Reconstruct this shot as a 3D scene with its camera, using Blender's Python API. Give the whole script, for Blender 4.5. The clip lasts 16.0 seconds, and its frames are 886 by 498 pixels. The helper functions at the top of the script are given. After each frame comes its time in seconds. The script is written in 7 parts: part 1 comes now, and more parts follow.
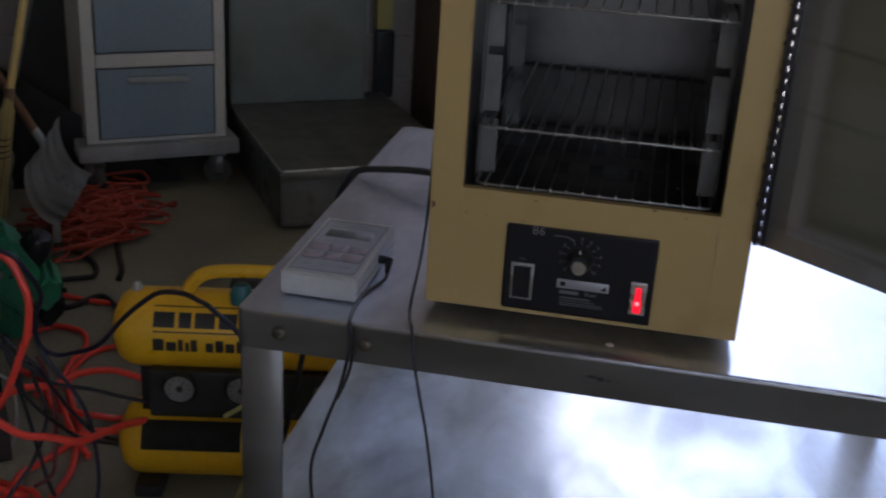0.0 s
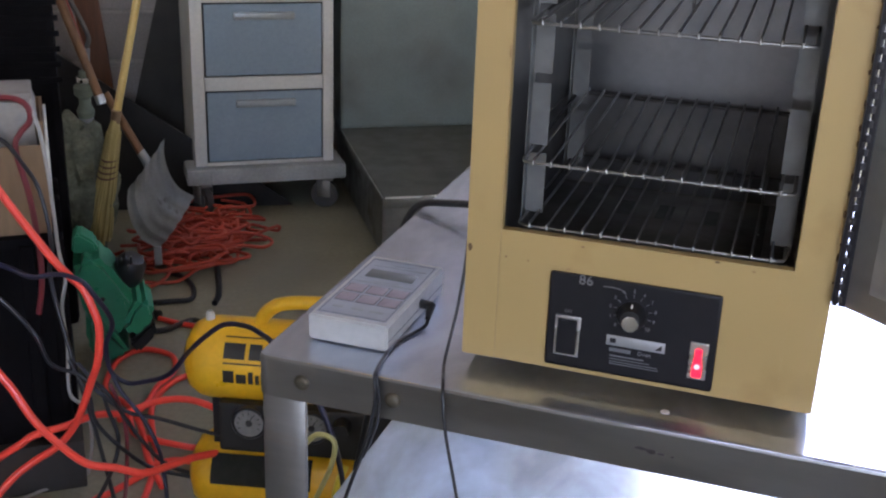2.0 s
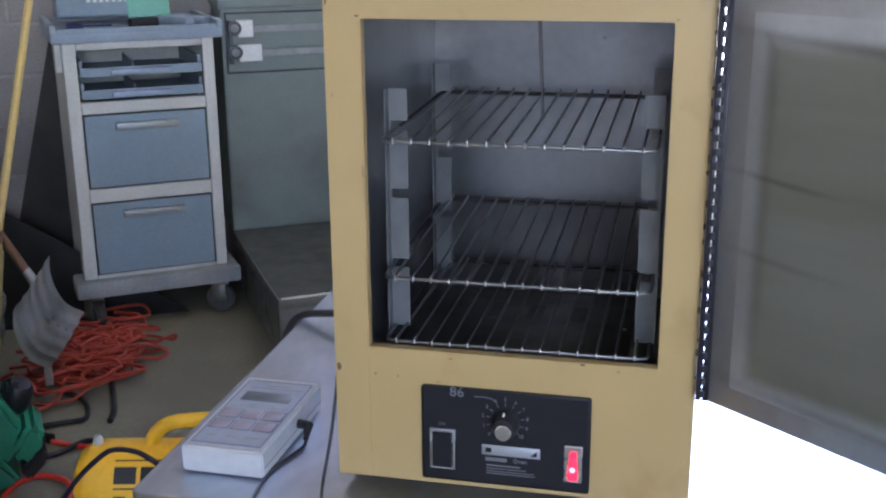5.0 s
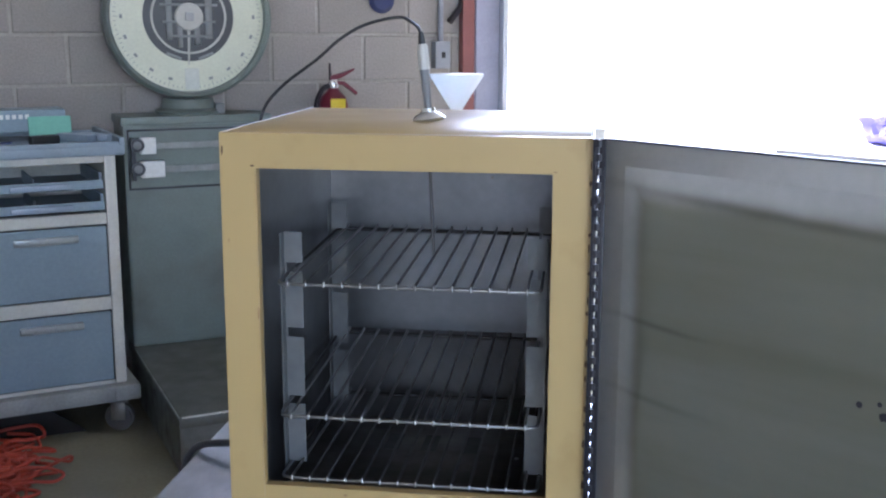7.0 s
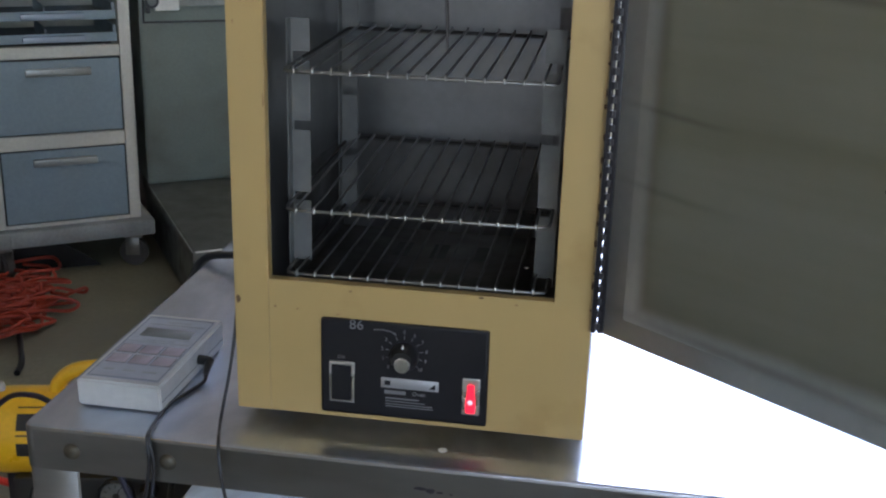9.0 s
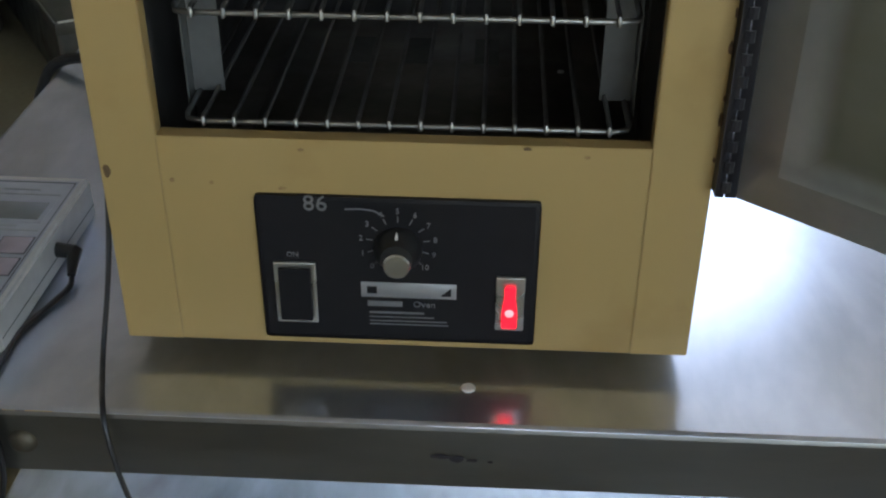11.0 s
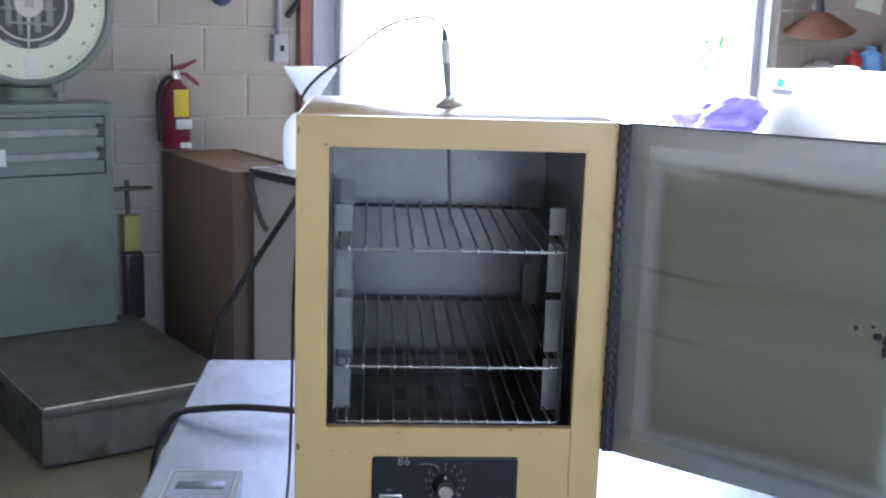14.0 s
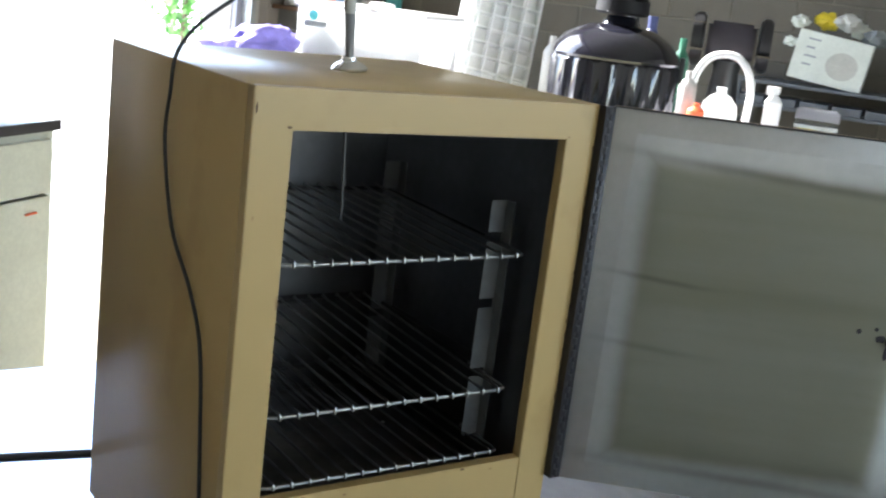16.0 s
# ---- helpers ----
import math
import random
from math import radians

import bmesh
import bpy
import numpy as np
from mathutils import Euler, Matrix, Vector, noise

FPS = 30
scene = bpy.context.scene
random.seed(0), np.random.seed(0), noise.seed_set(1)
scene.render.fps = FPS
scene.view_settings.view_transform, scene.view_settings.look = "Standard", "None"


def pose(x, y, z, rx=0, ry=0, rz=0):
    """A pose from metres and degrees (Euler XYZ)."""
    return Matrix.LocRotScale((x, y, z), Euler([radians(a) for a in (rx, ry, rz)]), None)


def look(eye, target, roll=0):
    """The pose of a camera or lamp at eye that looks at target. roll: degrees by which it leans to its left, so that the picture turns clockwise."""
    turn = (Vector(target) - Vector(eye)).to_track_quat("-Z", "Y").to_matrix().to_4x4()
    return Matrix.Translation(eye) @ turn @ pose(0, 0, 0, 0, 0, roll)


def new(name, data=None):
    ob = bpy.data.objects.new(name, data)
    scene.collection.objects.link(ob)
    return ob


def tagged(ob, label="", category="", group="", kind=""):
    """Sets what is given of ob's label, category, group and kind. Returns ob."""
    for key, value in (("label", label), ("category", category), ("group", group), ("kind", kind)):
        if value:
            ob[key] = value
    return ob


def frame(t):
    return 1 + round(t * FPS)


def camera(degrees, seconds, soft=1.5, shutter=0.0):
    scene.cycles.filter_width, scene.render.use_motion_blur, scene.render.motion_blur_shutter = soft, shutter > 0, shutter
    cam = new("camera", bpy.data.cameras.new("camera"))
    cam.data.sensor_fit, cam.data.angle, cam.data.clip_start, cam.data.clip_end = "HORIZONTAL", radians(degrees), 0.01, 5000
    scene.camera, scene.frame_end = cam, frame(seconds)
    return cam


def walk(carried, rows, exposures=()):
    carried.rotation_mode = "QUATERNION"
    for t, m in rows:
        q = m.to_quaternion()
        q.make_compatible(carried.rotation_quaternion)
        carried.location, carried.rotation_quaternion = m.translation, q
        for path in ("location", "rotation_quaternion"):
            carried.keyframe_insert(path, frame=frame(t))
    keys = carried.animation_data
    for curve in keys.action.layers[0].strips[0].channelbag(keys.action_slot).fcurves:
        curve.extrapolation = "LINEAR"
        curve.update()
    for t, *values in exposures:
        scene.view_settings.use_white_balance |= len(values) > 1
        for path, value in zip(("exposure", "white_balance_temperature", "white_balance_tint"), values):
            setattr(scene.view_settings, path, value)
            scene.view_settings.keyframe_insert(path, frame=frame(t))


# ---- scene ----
cam = camera(43.5, 16.0, soft=2.2, shutter=0.15)
PATH = [
    (0, (0.05, -1.158, 1.384), (-0.28, 0.67, 0.641), 3.4),
    (0.5, (0.088, -1.06, 1.375), (-0.527, 0.687, 0.62), 3.1),
    (1, (0.094, -1.018, 1.364), (-0.439, 0.759, 0.616), 4.2),
    (1.5, (0.107, -1.009, 1.361), (-0.476, 0.748, 0.604), 2.3),
    (2, (0.122, -1.013, 1.366), (-0.447, 0.766, 0.652), 2.2),
    (2.5, (0.13, -1.011, 1.372), (-0.389, 0.798, 0.695), 2.3),
    (3, (0.139, -1.015, 1.372), (-0.344, 0.815, 0.725), 2.2),
    (3.2, (0.143, -1.017, 1.373), (-0.333, 0.816, 0.729), 2.0),
    (5.3, (0.163, -0.987, 1.411), (-0.266, 0.892, 0.877), -0.4),
    (5.5, (0.161, -0.987, 1.421), (-0.257, 0.907, 0.932), 0.3),
    (6, (0.169, -0.995, 1.437), (-0.168, 0.934, 1.028), 0.5),
    (6.5, (0.182, -1.009, 1.444), (-0.087, 0.935, 1.062), 0.6),
    (7, (0.183, -1.018, 1.442), (-0.091, 0.925, 1.053), 0.2),
    (7.5, (0.176, -1.015, 1.422), (-0.118, 0.915, 0.99), 0.8),
    (8, (0.174, -1.009, 1.404), (-0.134, 0.9, 0.892), 1.0),
    (8.5, (0.174, -1.004, 1.388), (-0.116, 0.886, 0.803), 1.5),
    (9, (0.187, -0.993, 1.368), (-0.105, 0.883, 0.739), 1.6),
    (9.2, (0.183, -0.961, 1.351), (-0.117, 0.912, 0.715), 1.7),
    (11.3, (0.041, -0.549, 1.269), (-0.007, 1.137, 0.194), 1.1),
    (11.5, (0.04, -0.578, 1.287), (0.0, 1.168, 0.313), 2.0),
    (12, (0.05, -0.696, 1.369), (0.108, 1.164, 0.635), 1.3),
    (12.5, (0.082, -0.861, 1.422), (0.151, 1.078, 0.936), 1.3),
    (13, (0.131, -1.007, 1.419), (-0.038, 0.925, 0.929), -0.1),
    (13.5, (0.047, -1.106, 1.445), (-0.052, 0.835, 0.974), 0.9),
    (14, (-0.096, -1.209, 1.441), (0.037, 0.748, 1.051), 1.8),
    (14.5, (-0.178, -1.121, 1.413), (0.208, 0.8, 1.011), 3.2),
    (15, (-0.267, -0.932, 1.417), (0.321, 0.933, 0.996), 4.0),
    (15.5, (-0.396, -0.833, 1.418), (0.434, 0.927, 0.955), 7.0),
    (16, (-0.541, -0.782, 1.435), (0.589, 0.803, 0.978), 7.1),
]
walk(cam, [(t, look(eye, target, roll)) for t, eye, target, roll in PATH],
     [(0.0, 1.52, 6350, 23), (0.5, 2.58, 6200, 26), (1.0, 3.13, 6250, 26), (1.5, 3.13, 6250, 25), (2.5, 3.14, 6200, 23), (3.0, 3.08, 6180, 21), (5.5, 3.46, 5440, 23), (6.5, 3.31, 5360, 20), (7.5, 3.31, 5640, 18), (8.0, 3.33, 5820, 16), (8.5, 3.00, 6000, 16), (9.2, 2.74, 6150, 14),
      (11.5, 2.42, 6550, 8), (12.0, 2.95, 6450, 8), (12.5, 3.65, 5600, 21), (13.0, 3.58, 5580, 20), (14.0, 3.40, 5500, 18), (14.5, 3.21, 5700, 17), (15.0, 3.11, 5830, 15), (15.5, 3.04, 5880, 13), (16.0, 2.98, 6060, 9)])


# ---------- light ----------
world = bpy.data.worlds.new("world")
scene.world = world
world.use_nodes = True
wn = world.node_tree
sky = wn.nodes.new("ShaderNodeTexSky")
sky.sky_type = "NISHITA"
sky.sun_disc = False
sky.sun_elevation = radians(38)
sky.sun_rotation = radians(-20.5)
wn.nodes["Background"].inputs["Strength"].default_value = 0.15
wn.links.new(sky.outputs[0], wn.nodes["Background"].inputs["Color"])

sun = new("sun", bpy.data.lights.new("sun", "SUN"))
sun.data.energy, sun.data.angle, sun.data.color = 5.0, radians(0.5), (1.0, 0.95, 0.88)
sun.matrix_world = look((-0.35 * 20, 0.937 * 20, 15.6), (0, 0, 0))

# the room's own axes: u along the block wall with the doorway, v outwards through it
ROOM = pose(-0.85, 3.6, 0, 0, 0, 30)


def room(u, v, z=0.0, turn=0.0):
    return ROOM @ pose(u, v, z, 0, 0, turn)


# added area lamp for an assumed wide window, unseen behind the camera
lamp = new("assumed_window_fill", bpy.data.lights.new("assumed_window_fill", "AREA"))
lamp.data.shape, lamp.data.size, lamp.data.size_y = "RECTANGLE", 3.4, 1.5
lamp.data.energy, lamp.data.color = 5.5, (1.0, 0.97, 0.92)
lamp.matrix_world = room(-1.2, -8.35, 1.95) @ pose(0, 0, 0, 90, 0, 0)


# ---------- materials ----------
def surf(name, col, rough=0.5, metal=0.0, var=0.12, scale=6.0, grain=0.06, grain_scale=90.0, bump=0.15, bump_scale=120.0, spots=None, stretch=(1, 1, 1),
         rough_var=0.08, emit=None, coat=0.0, vary=0.0, transmission=0.0, spot_scale=14.0, spot_cut=0.62, spot_soft=0.06, island=0.0):
    m = bpy.data.materials.new(name)
    m.use_nodes = True
    nt = m.node_tree
    N, L = nt.nodes, nt.links
    p = N["Principled BSDF"]
    tc = N.new("ShaderNodeTexCoord")
    mp = N.new("ShaderNodeMapping")
    mp.inputs["Scale"].default_value = stretch
    L.new(tc.outputs["Object"], mp.inputs["Vector"])

    def nz(s, detail=4.0):
        n = N.new("ShaderNodeTexNoise")
        n.inputs["Scale"].default_value, n.inputs["Detail"].default_value = s, detail
        L.new(mp.outputs[0], n.inputs["Vector"])
        return n.outputs["Fac"]

    def mixc(fac, a, b, mode="MIX"):
        x = N.new("ShaderNodeMix")
        x.data_type, x.blend_type = "RGBA", mode
        for sock, val in ((x.inputs[0], fac), (x.inputs[6], a), (x.inputs[7], b)):
            if isinstance(val, (int, float)):
                sock.default_value = val
            elif isinstance(val, tuple):
                sock.default_value = (*val[:3], 1.0)
            else:
                L.new(val, sock)
        return x.outputs[2]

    def rng(v, a, b, lo=0.3, hi=0.7):
        x = N.new("ShaderNodeMapRange")
        x.inputs[1].default_value, x.inputs[2].default_value, x.inputs[3].default_value, x.inputs[4].default_value = lo, hi, a, b
        L.new(v, x.inputs[0])
        return x.outputs[0]

    big, fine = nz(scale), nz(grain_scale, 2.0)
    dark = tuple(c * (1 - var) for c in col)
    light = tuple(min(1.0, c * (1 + var)) for c in col)
    c = mixc(rng(big, 0.0, 1.0), dark, light)
    c = mixc(rng(fine, 0.0, grain * 3), c, tuple(x * 0.45 for x in col))
    if vary:
        oi = N.new("ShaderNodeObjectInfo")
        c = mixc(rng(oi.outputs["Random"], 0.0, vary, 0.0, 1.0), c, tuple(x * 0.35 for x in col))
    if island:
        gi = N.new("ShaderNodeNewGeometry")
        c = mixc(rng(gi.outputs["Random Per Island"], 0.0, island, 0.0, 1.0), c, tuple(x * 0.3 for x in col))
    if spots:
        c = mixc(rng(nz(spot_scale, 6.0), 0.0, 1.0, spot_cut, spot_cut + spot_soft), c, spots)
    L.new(c, p.inputs["Base Color"])
    L.new(rng(nz(scale * 2.3), max(0.02, rough - rough_var), min(1.0, rough + rough_var)), p.inputs["Roughness"])
    p.inputs["Metallic"].default_value = metal
    p.inputs["Coat Weight"].default_value = coat
    p.inputs["Transmission Weight"].default_value = transmission
    if bump:
        b = N.new("ShaderNodeBump")
        b.inputs["Strength"].default_value, b.inputs["Distance"].default_value = bump, 0.002
        L.new(nz(bump_scale, 3.0), b.inputs["Height"])
        L.new(b.outputs[0], p.inputs["Normal"])
    if emit:
        p.inputs["Emission Color"].default_value = (*emit[0], 1)
        p.inputs["Emission Strength"].default_value = emit[1]
    return m


M = {}
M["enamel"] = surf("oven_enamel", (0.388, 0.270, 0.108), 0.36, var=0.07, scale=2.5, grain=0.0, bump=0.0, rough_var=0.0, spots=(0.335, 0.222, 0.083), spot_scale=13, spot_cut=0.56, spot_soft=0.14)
# paler than the sides: the doorway's sheen is put into the colour
M["enamel_top_lit"] = surf("oven_top_lit_enamel", (0.43, 0.315, 0.14), 0.33, var=0.08, scale=9, grain=0.0, bump=0.0, rough_var=0.03, spots=(0.40, 0.29, 0.125), spot_scale=6, spot_cut=0.45, spot_soft=0.3)
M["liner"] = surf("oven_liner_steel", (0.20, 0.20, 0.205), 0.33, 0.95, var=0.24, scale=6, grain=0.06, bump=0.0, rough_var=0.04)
M["liner_dark"] = surf("dark_liner_steel", (0.115, 0.11, 0.108), 0.38, 0.9, var=0.3, scale=9, grain=0.08, bump=0.0)
M["chamber_floor"] = surf("oven_floor_steel", (0.20, 0.18, 0.155), 0.38, 0.85, var=0.3, scale=14, grain=0.1)
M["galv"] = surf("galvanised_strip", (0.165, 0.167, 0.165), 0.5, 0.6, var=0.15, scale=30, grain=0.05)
# darker galvanised tone: shade at the chamber's rear put into the colour
M["galv_shaded"] = surf("shaded_strip", (0.13, 0.128, 0.125), 0.5, 0.6, var=0.2, scale=30, grain=0.05)
# near-black copy of the chrome, painting the shade at the shelf's rear
M["rear_wire_shaded"] = surf("shaded_rear_wire", (0.06, 0.055, 0.052), 0.5, 0.9, var=0.25, scale=25, grain=0.05, bump=0.0)
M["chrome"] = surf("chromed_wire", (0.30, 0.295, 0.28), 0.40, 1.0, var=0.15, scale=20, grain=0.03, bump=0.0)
# same chrome as the rim, with the dark reflection put into its colour
M["wire_shaded"] = surf("shaded_chrome_wire", (0.27, 0.262, 0.25), 0.40, 1.0, var=0.25, scale=25, grain=0.05, bump=0.0)
M["probe_grey"] = surf("probe_handle_grey", (0.16, 0.165, 0.17), 0.45, var=0.1, bump=0.0)
M["stem"] = surf("probe_stem_steel", (0.11, 0.105, 0.10), 0.5, 0.9, bump=0.0)
M["dark_slot"] = surf("dark_gap", (0.02, 0.02, 0.02), 0.8, bump=0.0)


def browned(name, base, brown, x0, x1, z0, z1, soft):
    """Bare steel whose middle is heat-browned, with a ragged soft border and faint level streaks."""
    m = surf(name, base, 0.44, 0.8, var=0.06, scale=7, grain=0.04, bump=0.04, rough_var=0.05)
    N, L = m.node_tree.nodes, m.node_tree.links
    p = N["Principled BSDF"]
    src = p.inputs["Base Color"].links[0].from_socket
    tc = N.new("ShaderNodeTexCoord")
    sep = N.new("ShaderNodeSeparateXYZ")
    L.new(tc.outputs["Object"], sep.inputs[0])

    def op(kind, u, v):
        x = N.new("ShaderNodeMath")
        x.operation = kind
        for k, w in enumerate((u, v)):
            if isinstance(w, (int, float)):
                x.inputs[k].default_value = w
            else:
                L.new(w, x.inputs[k])
        return x.outputs[0]

    def fog(scale, sx, sz, detail=5.0):
        mp = N.new("ShaderNodeMapping")
        mp.inputs["Scale"].default_value = (sx, 1, sz)
        L.new(tc.outputs["Object"], mp.inputs[0])
        n = N.new("ShaderNodeTexNoise")
        n.inputs["Scale"].default_value, n.inputs["Detail"].default_value = scale, detail
        L.new(mp.outputs[0], n.inputs["Vector"])
        return n.outputs["Fac"]

    inside = op("MINIMUM", op("MINIMUM", op("SUBTRACT", sep.outputs[0], x0), op("SUBTRACT", x1, sep.outputs[0])),
                op("MINIMUM", op("SUBTRACT", sep.outputs[2], z0), op("SUBTRACT", z1, sep.outputs[2])))
    ragged = op("ADD", inside, op("MULTIPLY", op("SUBTRACT", fog(8, 1, 1), 0.5), 0.016))
    mask = N.new("ShaderNodeMapRange")
    mask.interpolation_type = "SMOOTHSTEP"
    mask.inputs[1].default_value, mask.inputs[2].default_value = 0.0, soft
    L.new(ragged, mask.inputs[0])
    streak = N.new("ShaderNodeMapRange")
    streak.inputs[1].default_value, streak.inputs[2].default_value, streak.inputs[3].default_value, streak.inputs[4].default_value = 0.35, 0.7, 0.86, 1.0
    L.new(fog(5, 0.5, 5.0), streak.inputs[0])
    fac = op("MULTIPLY", mask.outputs[0], streak.outputs[0])
    mix = N.new("ShaderNodeMix")
    mix.data_type = "RGBA"
    L.new(fac, mix.inputs[0])
    L.new(src, mix.inputs[6])
    mix.inputs[7].default_value = (*brown, 1)


    def bell(v, centre, width):
        k = op("DIVIDE", op("SUBTRACT", v, centre), width)
        return op("POWER", 2.718, op("MULTIPLY", op("MULTIPLY", k, k), -1.0))

    X, Z = sep.outputs[0], sep.outputs[2]
    wob = op("MULTIPLY", op("SUBTRACT", fog(6, 1, 1, 3.0), 0.5), 0.012)
    lines = None
    for z, slope, xc, xw, zw, depth in ((z1 - 0.004, -0.05, 0.19, 0.15, 0.0045, 0.55), (z0 + 0.004, -0.02, 0.17, 0.15, 0.006, 0.45), (0.357, -0.03, 0.075, 0.05, 0.0030, 0.45), (0.287, -0.03, 0.07, 0.05, 0.0034, 0.28), (0.357, -0.02, 0.22, 0.12, 0.008, 0.12)):
        zz = op("ADD", op("SUBTRACT", Z, op("MULTIPLY", X, slope)), wob)
        one = op("MULTIPLY", op("MULTIPLY", bell(zz, z, zw), bell(X, xc, xw)), depth)
        lines = one if lines is None else op("MAXIMUM", lines, one)
    dark = N.new("ShaderNodeMix")
    dark.data_type = "RGBA"
    L.new(lines, dark.inputs[0])
    L.new(mix.outputs[2], dark.inputs[6])
    dark.inputs[7].default_value = (0.06, 0.05, 0.03, 1)
    L.new(dark.outputs[2], p.inputs["Base Color"])
    return m


M["door_steel"] = browned("door_inner_steel", (0.45, 0.455, 0.445), (0.200, 0.196, 0.143), 0.036, 0.316, 0.160, 0.480, 0.022)
M["gasket"] = surf("door_rubber", (0.025, 0.02, 0.025), 0.7)
M["hinge"] = surf("hinge_steel", (0.022, 0.02, 0.024), 0.45, 0.3, bump=0.05)
M["panel_black"] = surf("control_panel_black", (0.0095, 0.0085, 0.0105), 0.55, bump=0.05, var=0.2)
M["print"] = surf("panel_print", (0.15, 0.15, 0.158), 0.6, bump=0.0, var=0.05)
M["label_silver"] = surf("label_silver", (0.33, 0.33, 0.335), 0.45, 0.4, bump=0.0)
M["alu"] = surf("spun_aluminium", (0.70, 0.70, 0.68), 0.28, 1.0, bump=0.04)
M["black_plastic"] = surf("black_plastic", (0.014, 0.014, 0.015), 0.38, bump=0.05)
M["pilot"] = surf("pilot_red", (0.62, 0.02, 0.025), 0.35, bump=0.0, emit=((1.0, 0.008, 0.03), 0.30))
M["pilot_core"] = surf("pilot_core", (1.0, 0.4, 0.4), 0.35, bump=0.0, emit=((1.0, 0.14, 0.16), 0.6))


def smeared(name, col, fine, broad, share):
    """Bare sheet steel: a clear reflection under a broad scratched one, with wiped smears."""
    m = surf(name, col, fine, 1.0, var=0.13, scale=5, grain=0.05, grain_scale=70, bump=0.0, rough_var=0.025, stretch=(1, 0.5, 1), spots=tuple(c * 0.80 for c in col), spot_scale=5.0, spot_cut=0.42, spot_soft=0.36)
    nt = m.node_tree
    p, q, mix = nt.nodes["Principled BSDF"], nt.nodes.new("ShaderNodeBsdfPrincipled"), nt.nodes.new("ShaderNodeMixShader")
    nt.links.new(p.inputs["Base Color"].links[0].from_socket, q.inputs["Base Color"])
    q.inputs["Metallic"].default_value, q.inputs["Roughness"].default_value = 1.0, broad
    wiped, level = nt.nodes.new("ShaderNodeTexNoise"), nt.nodes.new("ShaderNodeMapRange")
    wiped.inputs["Scale"].default_value, wiped.inputs["Detail"].default_value, wiped.inputs["Distortion"].default_value = 8.0, 6.0, 0.6
    nt.links.new(nt.nodes["Mapping"].outputs[0], wiped.inputs["Vector"])
    for sock, val in zip(level.inputs[1:5], (0.32, 0.68, 0.30, share + 0.22)):
        sock.default_value = val
    nt.links.new(wiped.outputs["Fac"], level.inputs[0])
    nt.links.new(level.outputs[0], mix.inputs[0])
    nt.links.new(p.outputs[0], mix.inputs[1])
    nt.links.new(q.outputs[0], mix.inputs[2])
    nt.links.new(mix.outputs[0], nt.nodes["Material Output"].inputs["Surface"])
    return m


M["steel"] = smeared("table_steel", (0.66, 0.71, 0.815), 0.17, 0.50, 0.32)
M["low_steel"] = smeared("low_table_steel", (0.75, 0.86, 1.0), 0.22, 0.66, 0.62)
# same sheet steel, darkened for the dim room its upright faces reflect
M["steel_shaded"] = surf("shaded_edge_steel", (0.215, 0.207, 0.196), 0.40, 1.0, var=0.12, scale=9, grain=0.05, stretch=(0.2, 1, 1), spots=(0.22, 0.20, 0.18), spot_scale=30, spot_cut=0.68)
M["bolt"] = surf("bolt_steel", (0.115, 0.10, 0.075), 0.55, 0.9, var=0.3, scale=60, bump=0.1)
M["box_grey"] = surf("instrument_grey", (0.45, 0.45, 0.44), 0.5, var=0.05, bump=0.08, bump_scale=400)
M["box_label"] = surf("instrument_label", (0.34, 0.365, 0.415), 0.45, var=0.05, bump=0.0)
M["box_line"] = surf("label_line", (0.06, 0.06, 0.07), 0.5, bump=0.0)
M["key"] = surf("key_pink_grey", (0.31, 0.265, 0.295), 0.5, bump=0.0)
M["lcd"] = surf("lcd_grey", (0.13, 0.14, 0.14), 0.5, bump=0.0, var=0.05)
M["cable"] = surf("black_cable", (0.012, 0.012, 0.014), 0.42, bump=0.0)
M["blue_cable"] = surf("blue_black_cable", (0.012, 0.012, 0.032), 0.42, bump=0.0)
M["maroon_hose"] = surf("maroon_hose", (0.16, 0.02, 0.025), 0.45, bump=0.0)
M["grey_cable"] = surf("grey_cable", (0.35, 0.34, 0.31), 0.5, bump=0.0)
M["red_hose"] = surf("red_air_hose", (0.98, 0.075, 0.045), 0.36, var=0.08, bump=0.03)
M["orange_cord"] = surf("orange_cord", (0.46, 0.06, 0.03), 0.5, var=0.2, bump=0.0, island=0.4)
M["concrete"] = surf("floor_concrete", (0.275, 0.262, 0.185), 0.55, var=0.22, scale=1.4, grain=0.1, grain_scale=60, bump=0.25, bump_scale=35, spots=(0.185, 0.174, 0.13), spot_scale=2.2, spot_cut=0.45, spot_soft=0.3)
M["outside"] = surf("pale_driveway", (0.64, 0.62, 0.57), 0.85, var=0.1, scale=0.8, bump=0.2)
M["block"] = surf("painted_block", (0.37, 0.335, 0.31), 0.8, var=0.10, scale=3.0, grain=0.12, grain_scale=130, bump=0.6, bump_scale=150, vary=0.18)
M["block_brown"] = surf("brown_painted_block", (0.13, 0.113, 0.088), 0.75, var=0.14, scale=3.0, grain=0.12, grain_scale=130, bump=0.6, bump_scale=150, vary=0.2)
M["mortar_brown"] = surf("brown_mortar", (0.16, 0.14, 0.11), 0.9, var=0.1, grain=0.1, bump=0.5)
M["mortar"] = surf("mortar", (0.41, 0.375, 0.34), 0.9, var=0.1, grain=0.1, bump=0.5)
M["plaster"] = surf("plain_wall", (0.82, 0.80, 0.75), 0.85, var=0.1, scale=1.5, bump=0.2)
M["ceiling"] = surf("ceiling_board", (0.45, 0.43, 0.40), 0.9, var=0.08, scale=1.0, bump=0.1)
